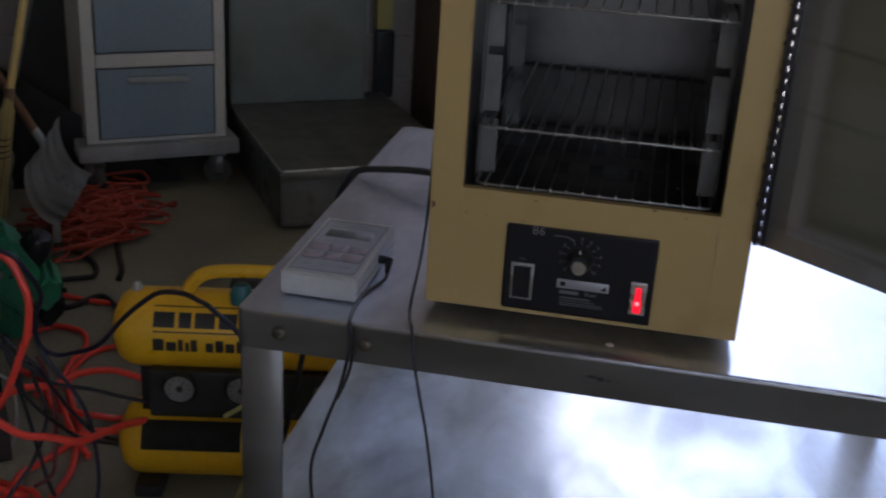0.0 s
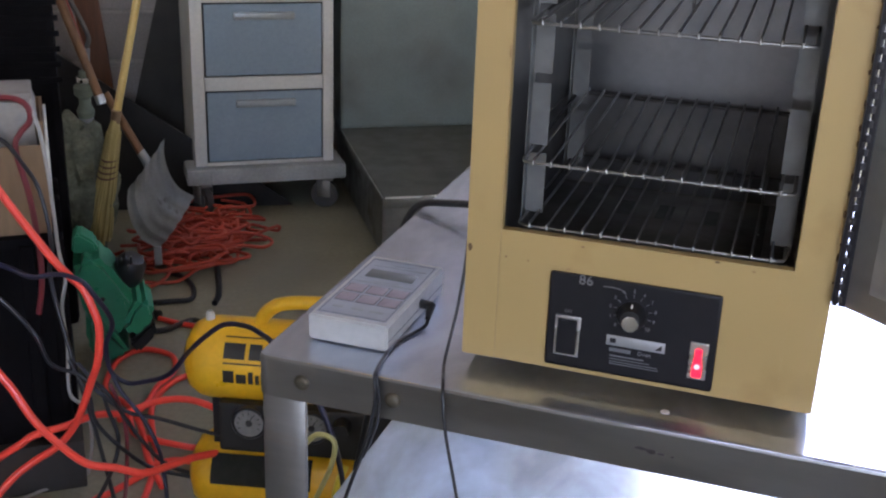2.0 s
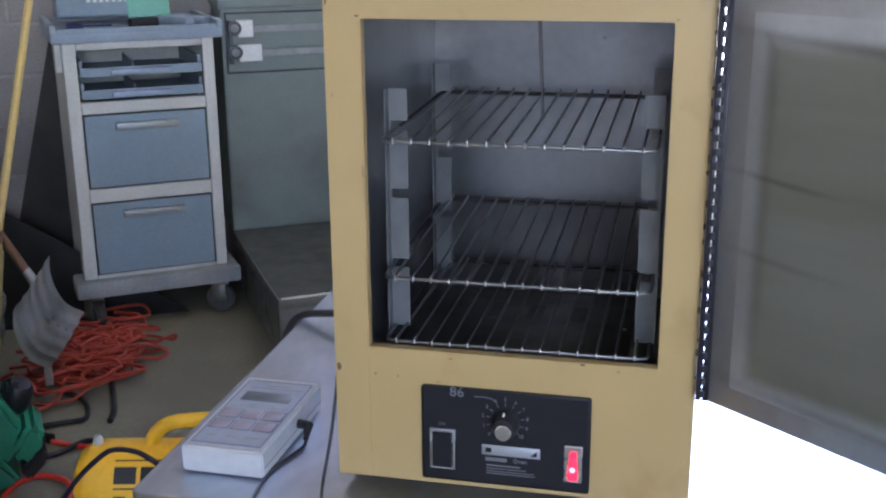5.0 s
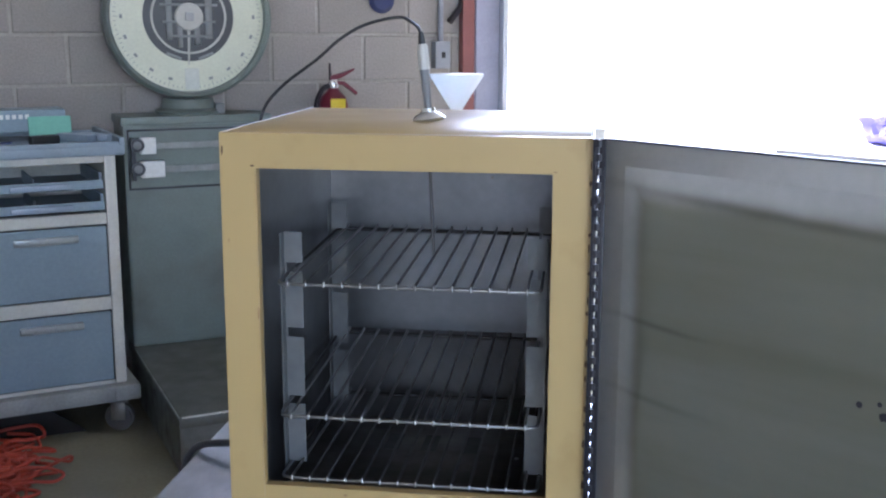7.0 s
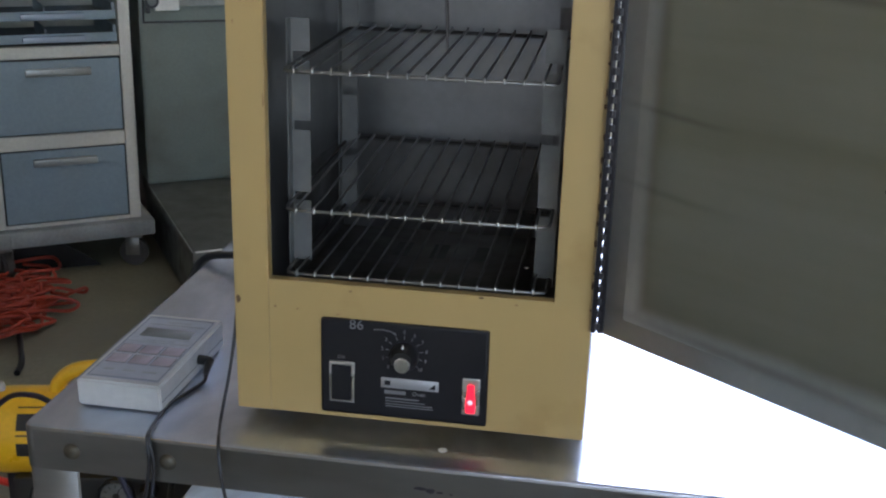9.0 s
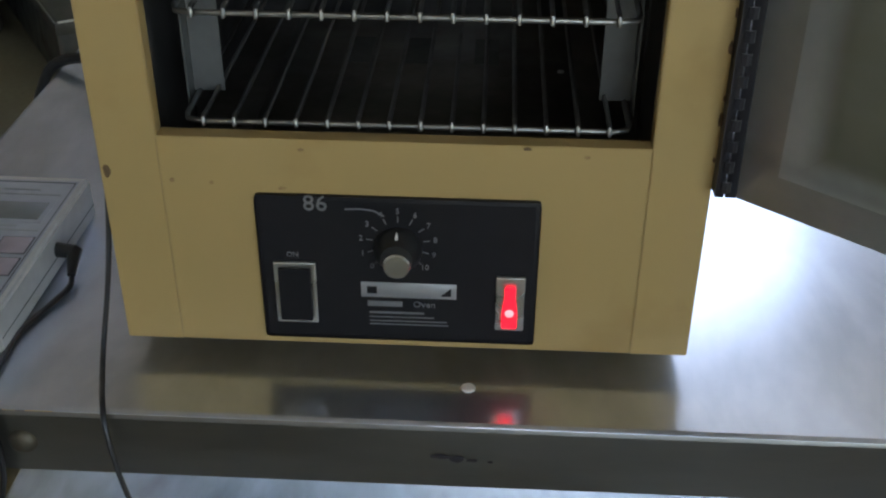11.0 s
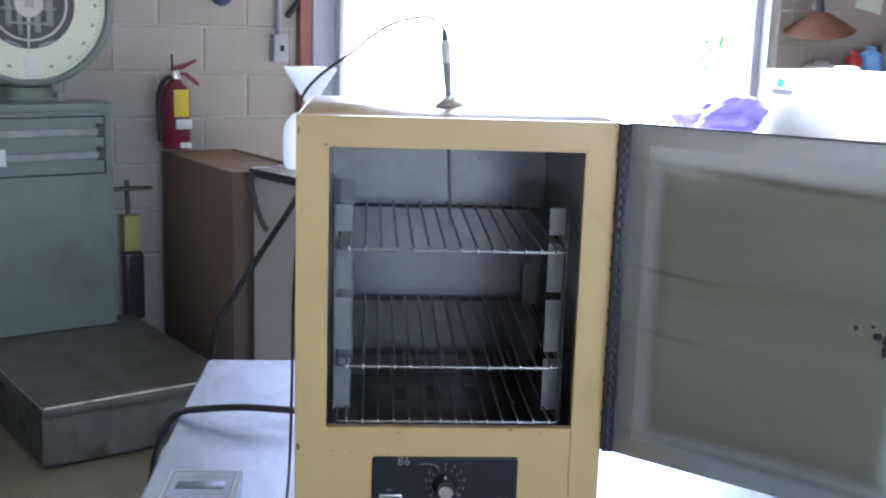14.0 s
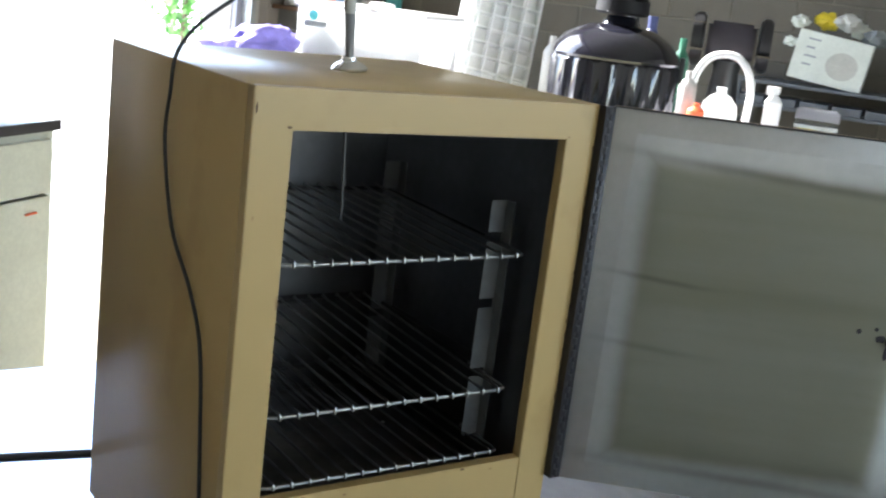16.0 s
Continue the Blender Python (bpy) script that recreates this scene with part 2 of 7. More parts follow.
M["jamb_blue"] = surf("jamb_paint_blue_grey", (0.33, 0.33, 0.42), 0.5, var=0.1)
M["red_paint"] = surf("red_steel_paint", (0.24, 0.085, 0.075), 0.5, var=0.2)
M["track"] = surf("door_track_metal", (0.60, 0.63, 0.66), 0.4, 0.7, var=0.1)
M["cart_white"] = surf("cart_off_white", (0.63, 0.62, 0.56), 0.5, var=0.06, bump=0.04)
M["cart_blue"] = surf("cart_blue_drawer", (0.235, 0.305, 0.355), 0.45, var=0.08, scale=3, bump=0.04)
M["cart_trim"] = surf("cart_blue_grey_plastic", (0.28, 0.34, 0.40), 0.5, var=0.1, bump=0.06, spots=(0.20, 0.22, 0.23), spot_scale=9, spot_cut=0.62)
M["handle_grey"] = surf("handle_grey", (0.31, 0.33, 0.325), 0.35, 0.3, bump=0.0)
M["clear_lens"] = surf("drawer_lens", (0.30, 0.36, 0.44), 0.12, bump=0.0, var=0.05)
M["rubber"] = surf("caster_rubber", (0.10, 0.095, 0.09), 0.6, var=0.2)
M["caster"] = surf("caster_zinc", (0.30, 0.29, 0.27), 0.45, 0.8)
M["scale_green"] = surf("scale_green_enamel", (0.185, 0.225, 0.205), 0.40, var=0.14, scale=4, bump=0.08, spots=(0.115, 0.125, 0.11), spot_scale=4, spot_cut=0.45, spot_soft=0.3)
M["scale_iron"] = surf("scale_platform_iron", (0.17, 0.17, 0.15), 0.42, 0.5, var=0.2, bump=0.15)
M["scale_edge"] = surf("scale_worn_edge", (0.40, 0.41, 0.38), 0.45, 0.6, var=0.25, scale=12)
M["scale_skirt"] = surf("scale_skirt_metal", (0.20, 0.205, 0.195), 0.42, 0.65, var=0.25, scale=7, bump=0.12, spots=(0.11, 0.10, 0.085), spot_scale=8, spot_cut=0.55, spot_soft=0.15)
M["chrome_edge"] = surf("polished_edge_steel", (0.62, 0.61, 0.57), 0.3, 1.0, var=0.2, scale=12, bump=0.0)
M["dial_white"] = surf("dial_cream", (0.66, 0.67, 0.53), 0.4, var=0.05, bump=0.02)
M["dial_dark"] = surf("dial_dark", (0.045, 0.048, 0.055), 0.4, bump=0.0)
M["dial_works"] = surf("dial_works", (0.24, 0.25, 0.25), 0.5, 0.3)
M["yellow"] = surf("compressor_yellow", (0.80, 0.43, 0.01), 0.35, var=0.07, bump=0.03, coat=0.2)
M["yellow_plastic"] = surf("yellow_plastic", (0.78, 0.60, 0.04), 0.45, var=0.08)
M["decal"] = surf("black_decal", (0.02, 0.018, 0.015), 0.5, bump=0.0)
M["warning"] = surf("warning_label", (0.022, 0.023, 0.018), 0.75, bump=0.0, var=0.2, scale=40)
M["gauge_white"] = surf("gauge_white", (0.48, 0.47, 0.43), 0.4, bump=0.0)
M["gauge_dull"] = surf("gauge_behind_glass", (0.20, 0.195, 0.18), 0.15, var=0.15, scale=40, bump=0.0, coat=0.5)
M["cardboard"] = surf("cardboard", (0.235, 0.15, 0.08), 0.8, var=0.07, scale=3, grain=0.08, stretch=(1, 1, 0.2), bump=0.1)
M["cardboard_dark"] = surf("cardboard_side", (0.155, 0.105, 0.078), 0.8, var=0.1, scale=3, grain=0.08, stretch=(1, 1, 0.2))
M["straw"] = surf("broom_straw", (0.55, 0.43, 0.16), 0.75, var=0.2, scale=30, stretch=(3, 3, 0.15), island=0.55, bump=0.3)
M["broom_handle"] = surf("broom_yellow_handle", (0.70, 0.50, 0.16), 0.4, var=0.1)
M["plank"] = surf("dark_wood", (0.11, 0.06, 0.035), 0.6, var=0.3, scale=8, stretch=(0.3, 3, 3))
M["thread"] = surf("broom_stitching", (0.12, 0.05, 0.03), 0.7, bump=0.0)
# dark brown for the crate's wooden base and the cart's painted wall shadow
M["wood_and_shadow_brown"] = surf("brown_wood_and_cart_shadow", (0.035, 0.030, 0.024), 0.7, var=0.3, scale=5, bump=0.2)
M["plank_red"] = surf("reddish_plank", (0.13, 0.05, 0.02), 0.6, var=0.25, scale=12, stretch=(3, 3, 0.3), bump=0.2)
M["wood_dark"] = surf("brown_pole_wood", (0.20, 0.10, 0.04), 0.55, var=0.2, scale=14, stretch=(3, 3, 0.3), bump=0.1)
M["pole_red"] = surf("red_pole_paint", (0.28, 0.05, 0.025), 0.5, var=0.15, bump=0.0)
M["shovel"] = surf("shovel_aluminium", (0.42, 0.43, 0.40), 0.5, 0.75, var=0.15, scale=8, spots=(0.28, 0.27, 0.25), spot_scale=12, spot_cut=0.62)
M["green_plastic"] = surf("green_tool_plastic", (0.027, 0.257, 0.135), 0.33, var=0.12, bump=0.05)
M["dull_white"] = surf("dusty_white_plastic", (0.33, 0.31, 0.28), 0.6, var=0.2, scale=9)
M["dull_yellow"] = surf("faded_yellow_plastic", (0.42, 0.37, 0.12), 0.6, var=0.15)
M["lime_cord"] = surf("yellow_green_cord", (0.40, 0.36, 0.13), 0.45, bump=0.0)
M["sack"] = surf("dusty_sack_cloth", (0.19, 0.20, 0.14), 0.9, var=0.45, scale=16, grain=0.2, grain_scale=70, bump=0.6, bump_scale=60)
M["dusty_green"] = surf("dusty_green_sack", (0.20, 0.23, 0.17), 0.8, var=0.3, scale=7, bump=0.4, bump_scale=40)
M["black_cloth"] = surf("black_cloth", (0.007, 0.0063, 0.007), 0.85, var=0.3, bump=0.4, bump_scale=30)
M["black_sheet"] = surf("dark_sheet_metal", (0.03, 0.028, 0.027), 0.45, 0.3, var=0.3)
M["white_plastic"] = surf("white_plastic", (0.78, 0.78, 0.75), 0.4, var=0.03, bump=0.02)
M["translucent"] = surf("translucent_white_plastic", (0.88, 0.88, 0.86), 0.45, var=0.03, bump=0.02, transmission=0.6)
M["milky"] = surf("milky_plastic", (0.80, 0.81, 0.80), 0.35, var=0.03, bump=0.02, transmission=0.35)
M["cream"] = surf("cream_cabinet_paint", (0.66, 0.65, 0.55), 0.45, var=0.05, bump=0.03)
M["cab_side"] = surf("cabinet_side_grey", (0.58, 0.56, 0.55), 0.6, var=0.07, scale=2)
M["counter"] = surf("counter_dark_edge", (0.05, 0.045, 0.05), 0.4)
M["counter_top"] = surf("counter_laminate", (0.55, 0.54, 0.53), 0.25, var=0.05)
M["device_grey"] = surf("device_grey", (0.30, 0.31, 0.34), 0.5, var=0.05)
M["shelf_steel"] = surf("dull_shelf_steel", (0.10, 0.105, 0.115), 0.55, var=0.2, scale=9)
M["ext_red"] = surf("extinguisher_red", (0.15, 0.012, 0.03), 0.4, var=0.1, bump=0.0)
M["ext_yellow"] = surf("extinguisher_tag", (0.72, 0.55, 0.03), 0.5, bump=0.0)
M["purple"] = surf("purple_cloth", (0.27, 0.23, 0.62), 0.7, var=0.2, scale=12, bump=0.4, bump_scale=60)
M["tote"] = surf("clear_tote_plastic", (0.94, 0.95, 0.95), 0.18, var=0.03, bump=0.0, transmission=0.85)
M["black_gloss"] = surf("black_gloss_drum", (0.012, 0.012, 0.018), 0.12, var=0.2, bump=0.02, coat=0.6)
M["bench"] = surf("bench_laminate", (0.50, 0.49, 0.54), 0.4, var=0.08)
M["bench_leg"] = surf("bench_frame", (0.12, 0.12, 0.12), 0.5)
M["cyan"] = surf("turquoise_bottle", (0.12, 0.55, 0.55), 0.35, bump=0.0)
M["blue"] = surf("blue_bottle", (0.16, 0.38, 0.72), 0.35, bump=0.0)
M["red_item"] = surf("red_item", (0.45, 0.03, 0.03), 0.45, bump=0.0)
M["orange_item"] = surf("orange_item", (0.75, 0.13, 0.04), 0.45, bump=0.0)
M["green_item"] = surf("green_item", (0.02, 0.13, 0.07), 0.45, bump=0.0)
M["paper"] = surf("paper_white", (0.66, 0.68, 0.62), 0.7, var=0.06, bump=0.05)
M["mint"] = surf("mint_paper", (0.22, 0.52, 0.40), 0.6, bump=0.0)
M["navy"] = surf("navy_plastic", (0.03, 0.04, 0.12), 0.45, bump=0.0)
M["leaf"] = surf("sunlit_leaves", (0.12, 0.30, 0.05), 0.5, var=0.3, island=0.5, bump=0.0)
M["bark"] = surf("bark", (0.15, 0.11, 0.07), 0.8)
M["teal"] = surf("teal_knob", (0.02, 0.13, 0.13), 0.4, bump=0.0)

glass = bpy.data.materials.new("clear_glass")
glass.use_nodes = True
gp = glass.node_tree.nodes["Principled BSDF"]
gp.inputs["Base Color"].default_value = (0.93, 0.96, 0.95, 1)
gp.inputs["Roughness"].default_value, gp.inputs["Transmission Weight"].default_value, gp.inputs["IOR"].default_value = 0.05, 1.0, 1.45
M["glass"] = glass


for key, share in (("translucent", 0.7), ("milky", 0.85), ("tote", 0.18)):
    nt = M[key].node_tree
    through_light, blend = nt.nodes.new("ShaderNodeBsdfTranslucent"), nt.nodes.new("ShaderNodeMixShader")
    through_light.inputs["Color"].default_value = (0.93, 0.94, 0.93, 1)
    blend.inputs[0].default_value = share
    nt.links.new(nt.nodes["Principled BSDF"].outputs[0], blend.inputs[1])
    nt.links.new(through_light.outputs[0], blend.inputs[2])
    nt.links.new(blend.outputs[0], nt.nodes["Material Output"].inputs["Surface"])
for key, level in (("black_cloth", 0.06), ("panel_black", 0.25), ("warning", 0.15), ("black_sheet", 0.25), ("chamber_floor", 0.3)):
    M[key].node_tree.nodes["Principled BSDF"].inputs["Specular IOR Level"].default_value = level
M["beam_metal"] = surf("dull_beam_metal", (0.27, 0.28, 0.27), 0.5, 0.5, var=0.15, scale=20, bump=0.0)
M["cart_deck"] = surf("scuffed_grey_bumper", (0.34, 0.355, 0.345), 0.6, var=0.2, scale=7, grain=0.1, bump=0.08)
M["print_faint"] = surf("faded_pen_mark", (0.145, 0.145, 0.15), 0.6, bump=0.0, var=0.05)


# ---------- mesh helpers ----------
def box(x0, x1, y0, y1, z0, z1, bevel=0.0, seg=2, bm=None, rot=None):
    b = bmesh.new()
    bmesh.ops.create_cube(b, size=1.0)
    bmesh.ops.scale(b, vec=(x1 - x0, y1 - y0, z1 - z0), verts=b.verts)
    bmesh.ops.translate(b, vec=((x0 + x1) / 2, (y0 + y1) / 2, (z0 + z1) / 2), verts=b.verts)
    if bevel:
        bmesh.ops.bevel(b, geom=b.edges[:], offset=bevel, segments=seg, affect="EDGES", profile=0.6)
    if rot:
        bmesh.ops.transform(b, matrix=rot, verts=b.verts)
    return merge(bm, b)


def merge(bm, b):
    if bm is None:
        return b
    me = bpy.data.meshes.new("tmp")
    b.to_mesh(me)
    b.free()
    bm.from_mesh(me)
    bpy.data.meshes.remove(me)
    return bm


def rod(p0, p1, r0, r1=None, seg=16, bm=None, bevel=0.0):
    r1 = r0 if r1 is None else r1
    p0, p1 = Vector(p0), Vector(p1)
    b = bmesh.new()
    bmesh.ops.create_cone(b, cap_ends=True, segments=seg, radius1=r0, radius2=r1, depth=(p1 - p0).length)
    if bevel:
        bmesh.ops.bevel(b, geom=[e for e in b.edges if e.calc_face_angle(0) > 1.2], offset=bevel, segments=2, affect="EDGES")
    q = Vector((0, 0, 1)).rotation_difference(p1 - p0).to_matrix().to_4x4()
    bmesh.ops.transform(b, matrix=Matrix.Translation((p0 + p1) / 2) @ q, verts=b.verts)
    return merge(bm, b)


def lathe(profile, seg=28, bm=None, m=None):
    """A turned body; profile: (radius, z) from bottom to top."""
    b = bmesh.new()
    rings = []
    for r, z in profile:
        if r < 1e-5:
            rings.append([b.verts.new((0, 0, z))])
        else:
            rings.append([b.verts.new((r * math.cos(2 * math.pi * i / seg), r * math.sin(2 * math.pi * i / seg), z)) for i in range(seg)])
    for a, c in zip(rings, rings[1:]):
        for i in range(seg):
            j = (i + 1) % seg
            if len(a) == 1 and len(c) == 1:
                continue
            if len(a) == 1:
                b.faces.new((a[0], c[j], c[i]))
            elif len(c) == 1:
                b.faces.new((a[i], a[j], c[0]))
            else:
                b.faces.new((a[i], a[j], c[j], c[i]))
    if m is not None:
        bmesh.ops.transform(b, matrix=m, verts=b.verts)
    bmesh.ops.recalc_face_normals(b, faces=b.faces)
    return merge(bm, b)


def spline(pts, n=8):
    """Points of a smooth line through pts."""
    P = [Vector(p) for p in pts]
    P = [2 * P[0] - P[1]] + P + [2 * P[-1] - P[-2]]
    out = []
    for i in range(1, len(P) - 2):
        a, b_, c, d = P[i - 1], P[i], P[i + 1], P[i + 2]
        for k in range(n):
            t = k / n
            out.append(0.5 * ((2 * b_) + (c - a) * t + (2 * a - 5 * b_ + 4 * c - d) * t * t + (3 * b_ - a - 3 * c + d) * t ** 3))
    out.append(P[-2])
    return out


def sweep(line, r, seg=8, bm=None, r_end=None):
    b = bm if bm is not None else bmesh.new()
    rings = []
    up = Vector((0.31, 0.17, 0.93))
    last = len(line) - 1
    for i, p in enumerate(line):
        d = (line[min(i + 1, last)] - line[max(i - 1, 0)])
        d = d.normalized() if d.length > 1e-9 else Vector((0, 0, 1))
        s = d.cross(up)
        s = s.normalized() if s.length > 1e-4 else d.orthogonal().normalized()
        up = s.cross(d).normalized()
        rr = r if r_end is None else r + (r_end - r) * i / last
        rings.append([b.verts.new(p + (s * math.cos(2 * math.pi * k / seg) + up * math.sin(2 * math.pi * k / seg)) * rr) for k in range(seg)])
    for a, c in zip(rings, rings[1:]):
        for k in range(seg):
            j = (k + 1) % seg
            b.faces.new((a[k], a[j], c[j], c[k]))
    b.faces.new(rings[0][::-1])
    b.faces.new(rings[-1])
    return b


def mesh_of(name, bm, material, smooth=True):
    """Smooth over rounded edges, but keep broad flat faces flat."""
    me = bpy.data.meshes.new(name)
    bm.normal_update()
    for f in bm.faces:
        f.smooth = smooth
    bm.faces.index_update()
    flat = []
    if smooth and len(bm.faces) < 6000:
        area = {f: f.calc_area() for f in bm.faces}
        for f in bm.faces:
            near = [area[g] for e in f.edges for g in e.link_faces if g is not f and 0.02 < f.normal.angle(g.normal, 0.0) < 0.62]
            if near and area[f] > 4 * max(near):
                flat.append(f.index)
    bm.to_mesh(me)
    bm.free()
    me.materials.append(material)
    if smooth:
        me.set_sharp_from_angle(angle=radians(35))
        for k in flat:
            me.polygons[k].use_smooth = False
    return me


def part(name, bm, material, parent, label=""):
    ob = new(name, mesh_of(name, bm, material))
    ob.parent = parent
    return tagged(ob, label)


def solid(name, bm, material, label, category, m=None, group="", kind=""):
    ob = new(name, mesh_of(name, bm, material))
    if m is not None:
        ob.matrix_world = m
    return tagged(ob, label, category, group, kind)


def thing(name, label, category, m=None, group="", kind=""):
    ob = new(name)
    ob.empty_display_size = 0.05
    if m is not None:
        ob.matrix_world = m
    return tagged(ob, label, category, group, kind)


def word(name, body, size, m, material, parent, depth=0.0004, align="CENTER"):
    cu = bpy.data.curves.new(name, "FONT")
    cu.body, cu.size, cu.extrude, cu.align_x, cu.align_y, cu.resolution_u = body, size, depth, align, "CENTER", 2
    tmp = bpy.data.objects.new(name, cu)
    scene.collection.objects.link(tmp)
    me = bpy.data.meshes.new_from_object(tmp.evaluated_get(bpy.context.evaluated_depsgraph_get()))
    bpy.data.objects.remove(tmp)
    bpy.data.curves.remove(cu)
    me.materials.clear()
    me.materials.append(material)
    ob = new(name, me)
    ob.parent = parent
    ob.matrix_basis = m
    return ob


# ---------- the room ----------
def slab(name, x0, x1, y0, y1, z0, z1, material, label, category):
    return solid(name, box(x0, x1, y0, y1, z0, z1), material, label, category, ROOM, kind="structure")


U0, U1, V0, H = -3.2, 5.2, -8.4, 4.7
D0, D1, DH = 0.68, 3.425, 4.4
ground = solid("ground", box(-600, 600, -600, 600, -0.5, -0.03), M["outside"], "pale sunlit concrete drive outside the doorway", "ground", ROOM, kind="structure")
slab("floor", U0, U1, V0, 0.2, -0.028, 0.0, M["concrete"], "stained grey-brown concrete workshop floor", "floor")
slab("ceiling", U0 - 0.2, U1 + 0.2, V0 - 0.2, 0.2, H, H + 0.15, M["ceiling"], "plain pale workshop ceiling", "ceiling")

north = thing("wall_north", "painted concrete block wall with a wide open doorway", "wall", ROOM, kind="structure")
bmw = box(U0, D0, 0.006, 0.2, 0, H)
box(D1, U1, 0.006, 0.2, 0, H, bm=bmw)
box(D0, D1, 0.006, 0.2, DH, H, bm=bmw)
part("mortar_bed", bmw, M["mortar"], north)
east = thing("wall_east", "dark brown painted concrete block wall", "wall", ROOM, kind="structure")
part("mortar_bed", box(U1 + 0.006, U1 + 0.2, V0, 0.2, 0, H), M["mortar_brown"], east)
slab("wall_west", U0 - 0.2, U0, V0, 0.2, 0, H, M["plaster"], "plain pale workshop wall", "wall")
# unseen wall, with an assumed opening for the added lamp
bms = box(U0 - 0.2, -3.0, V0 - 0.2, V0, 0, H)
box(0.6, U1 + 0.2, V0 - 0.2, V0, 0, H, bm=bms)
box(-3.0, 0.6, V0 - 0.2, V0, 0, 1.15, bm=bms)
box(-3.0, 0.6, V0 - 0.2, V0, 2.75, H, bm=bms)
solid("wall_south", bms, M["plaster"], "plain pale unseen wall with an assumed window opening", "wall", ROOM, kind="structure")

# doorway: post, red strip, tracks
jl = thing("door_frame_1", "blue-grey painted steel door post with a red strip", "door frame", ROOM, kind="structure")
part("post", box(0.537, 0.68, -0.05, 0.0, 0, DH, 0.006), M["jamb_blue"], jl)
part("red_strip", box(0.478, 0.534, -0.045, 0.0, 0, DH, 0.004), M["red_paint"], jl, "dull red steel strip")
part("track", box(0.645, 0.67, -0.10, -0.052, 0, DH, 0.003), M["track"], jl)
jr = thing("door_frame_2", "pale metal door frame with roller track", "door frame", ROOM, kind="structure")
for k, (a, b_, d, mt) in enumerate(((3.425, 3.475, -0.03, "jamb_blue"), (3.48, 3.53, -0.09, "track"), (3.535, 3.615, -0.05, "cab_side"))):
    part("track", box(a, b_, d, 0.0, 0, DH, 0.004), M[mt], jr)
solid("lintel_trim", box(0.46, 3.64, -0.045, 0.0, DH, DH + 0.12, 0.004), M["jamb_blue"], "blue-grey painted steel door head", "trim", ROOM, kind="structure")

# ---------- steel table ----------
TZ = 0.832
LZ = 0.41
table = thing("steel_riser", "worn stainless steel riser table on angle legs", "table")
low = thing("low_steel_table", "shiny low stainless steel table under the riser", "table")


def tray(x0, x1, y0, y1, z, drop, r, skirt=False):
    """A steel sheet with edges turned down and rounded corners."""
    b = bmesh.new()
    ring = []
    for cx, cy, a0 in ((x1 - r, y1 - r, 0), (x0 + r, y1 - r, 90), (x0 + r, y0 + r, 180), (x1 - r, y0 + r, 270)):
        for k in range(5):
            a = radians(a0 + k * 22.5)
            ring.append((cx + r * math.cos(a), cy + r * math.sin(a), math.cos(a), math.sin(a)))
    if skirt:
        prof = [(-0.0012, -0.0014), (0.0, -0.004), (0.0, -drop), (-0.002, -drop), (-0.002, -0.006), (-0.0012, -0.0014)]
    else:
        prof = [(-0.0042, 0.0), (-0.0013, -0.0012), (-0.006, -0.0022)]
    rows = [[b.verts.new((x + nx * o, y + ny * o, z + h)) for x, y, nx, ny in ring] for o, h in prof]
    n = len(ring)
    for p, q in zip(rows, rows[1:]):
        for i in range(n):
            b.faces.new((p[i], q[i], q[(i + 1) % n], p[(i + 1) % n]))
    if not skirt:
        b.faces.new(rows[0])
        b.faces.new(rows[-1][::-1])
    bmesh.ops.remove_doubles(b, verts=b.verts, dist=1e-6)
    bmesh.ops.recalc_face_normals(b, faces=b.faces)
    return b


TX0, TX1, TY0, TY1 = -0.388, 0.535, -0.058, 0.775
part("tabletop", tray(TX0, TX1, TY0, TY1, TZ, 0.048, 0.012), M["steel"], table, "smeared brushed steel top")
# the apron's shade is put into its colour
part("apron", tray(TX0, TX1, TY0, TY1, TZ, 0.048, 0.012, True), M["steel_shaded"], table, "scratched turned-down steel apron in a shaded tone")
LX0, LX1, LY0, LY1 = -0.462, 0.62, -0.30, 0.80
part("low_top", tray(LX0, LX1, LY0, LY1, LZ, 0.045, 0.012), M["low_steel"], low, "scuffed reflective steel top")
part("apron", tray(LX0, LX1, LY0, LY1, LZ, 0.045, 0.012, True), M["steel_shaded"], low)
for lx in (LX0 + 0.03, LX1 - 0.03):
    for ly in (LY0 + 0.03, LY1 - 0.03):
        part("leg", rod((lx, ly, 0.0), (lx, ly, LZ - 0.007), 0.02, seg=16), M["steel_shaded"], low)
for lx, sx in ((TX0 + 0.004, 1), (TX1 - 0.004, -1)):
    for ly, sy in ((TY0 + 0.004, 1), (TY1 - 0.004, -1)):
        a, b_ = sorted((lx, lx + sx * 0.052))
        c, d = sorted((ly, ly + sy * 0.004))
        bml = box(a, b_, c, d, LZ + 0.001, TZ - 0.008, 0.0012, 1)
        a, b_ = sorted((lx, lx + sx * 0.004))
        c, d = sorted((ly + sy * 0.004, ly + sy * 0.052))
        box(a, b_, c, d, LZ + 0.001, TZ - 0.008, 0.0012, 1, bm=bml)
        leg = part("leg", bml, M["steel_shaded"], table)
for bx in (-0.335, -0.232, 0.375, 0.478):
    part("bolt", lathe([(0, 0.0045), (0.005, 0.004), (0.008, 0.0022), (0.0092, 0.0), (0, 0.0)], 16, m=pose(bx, TY0, 0.807, 90, 0, 0)), M["bolt"], table)
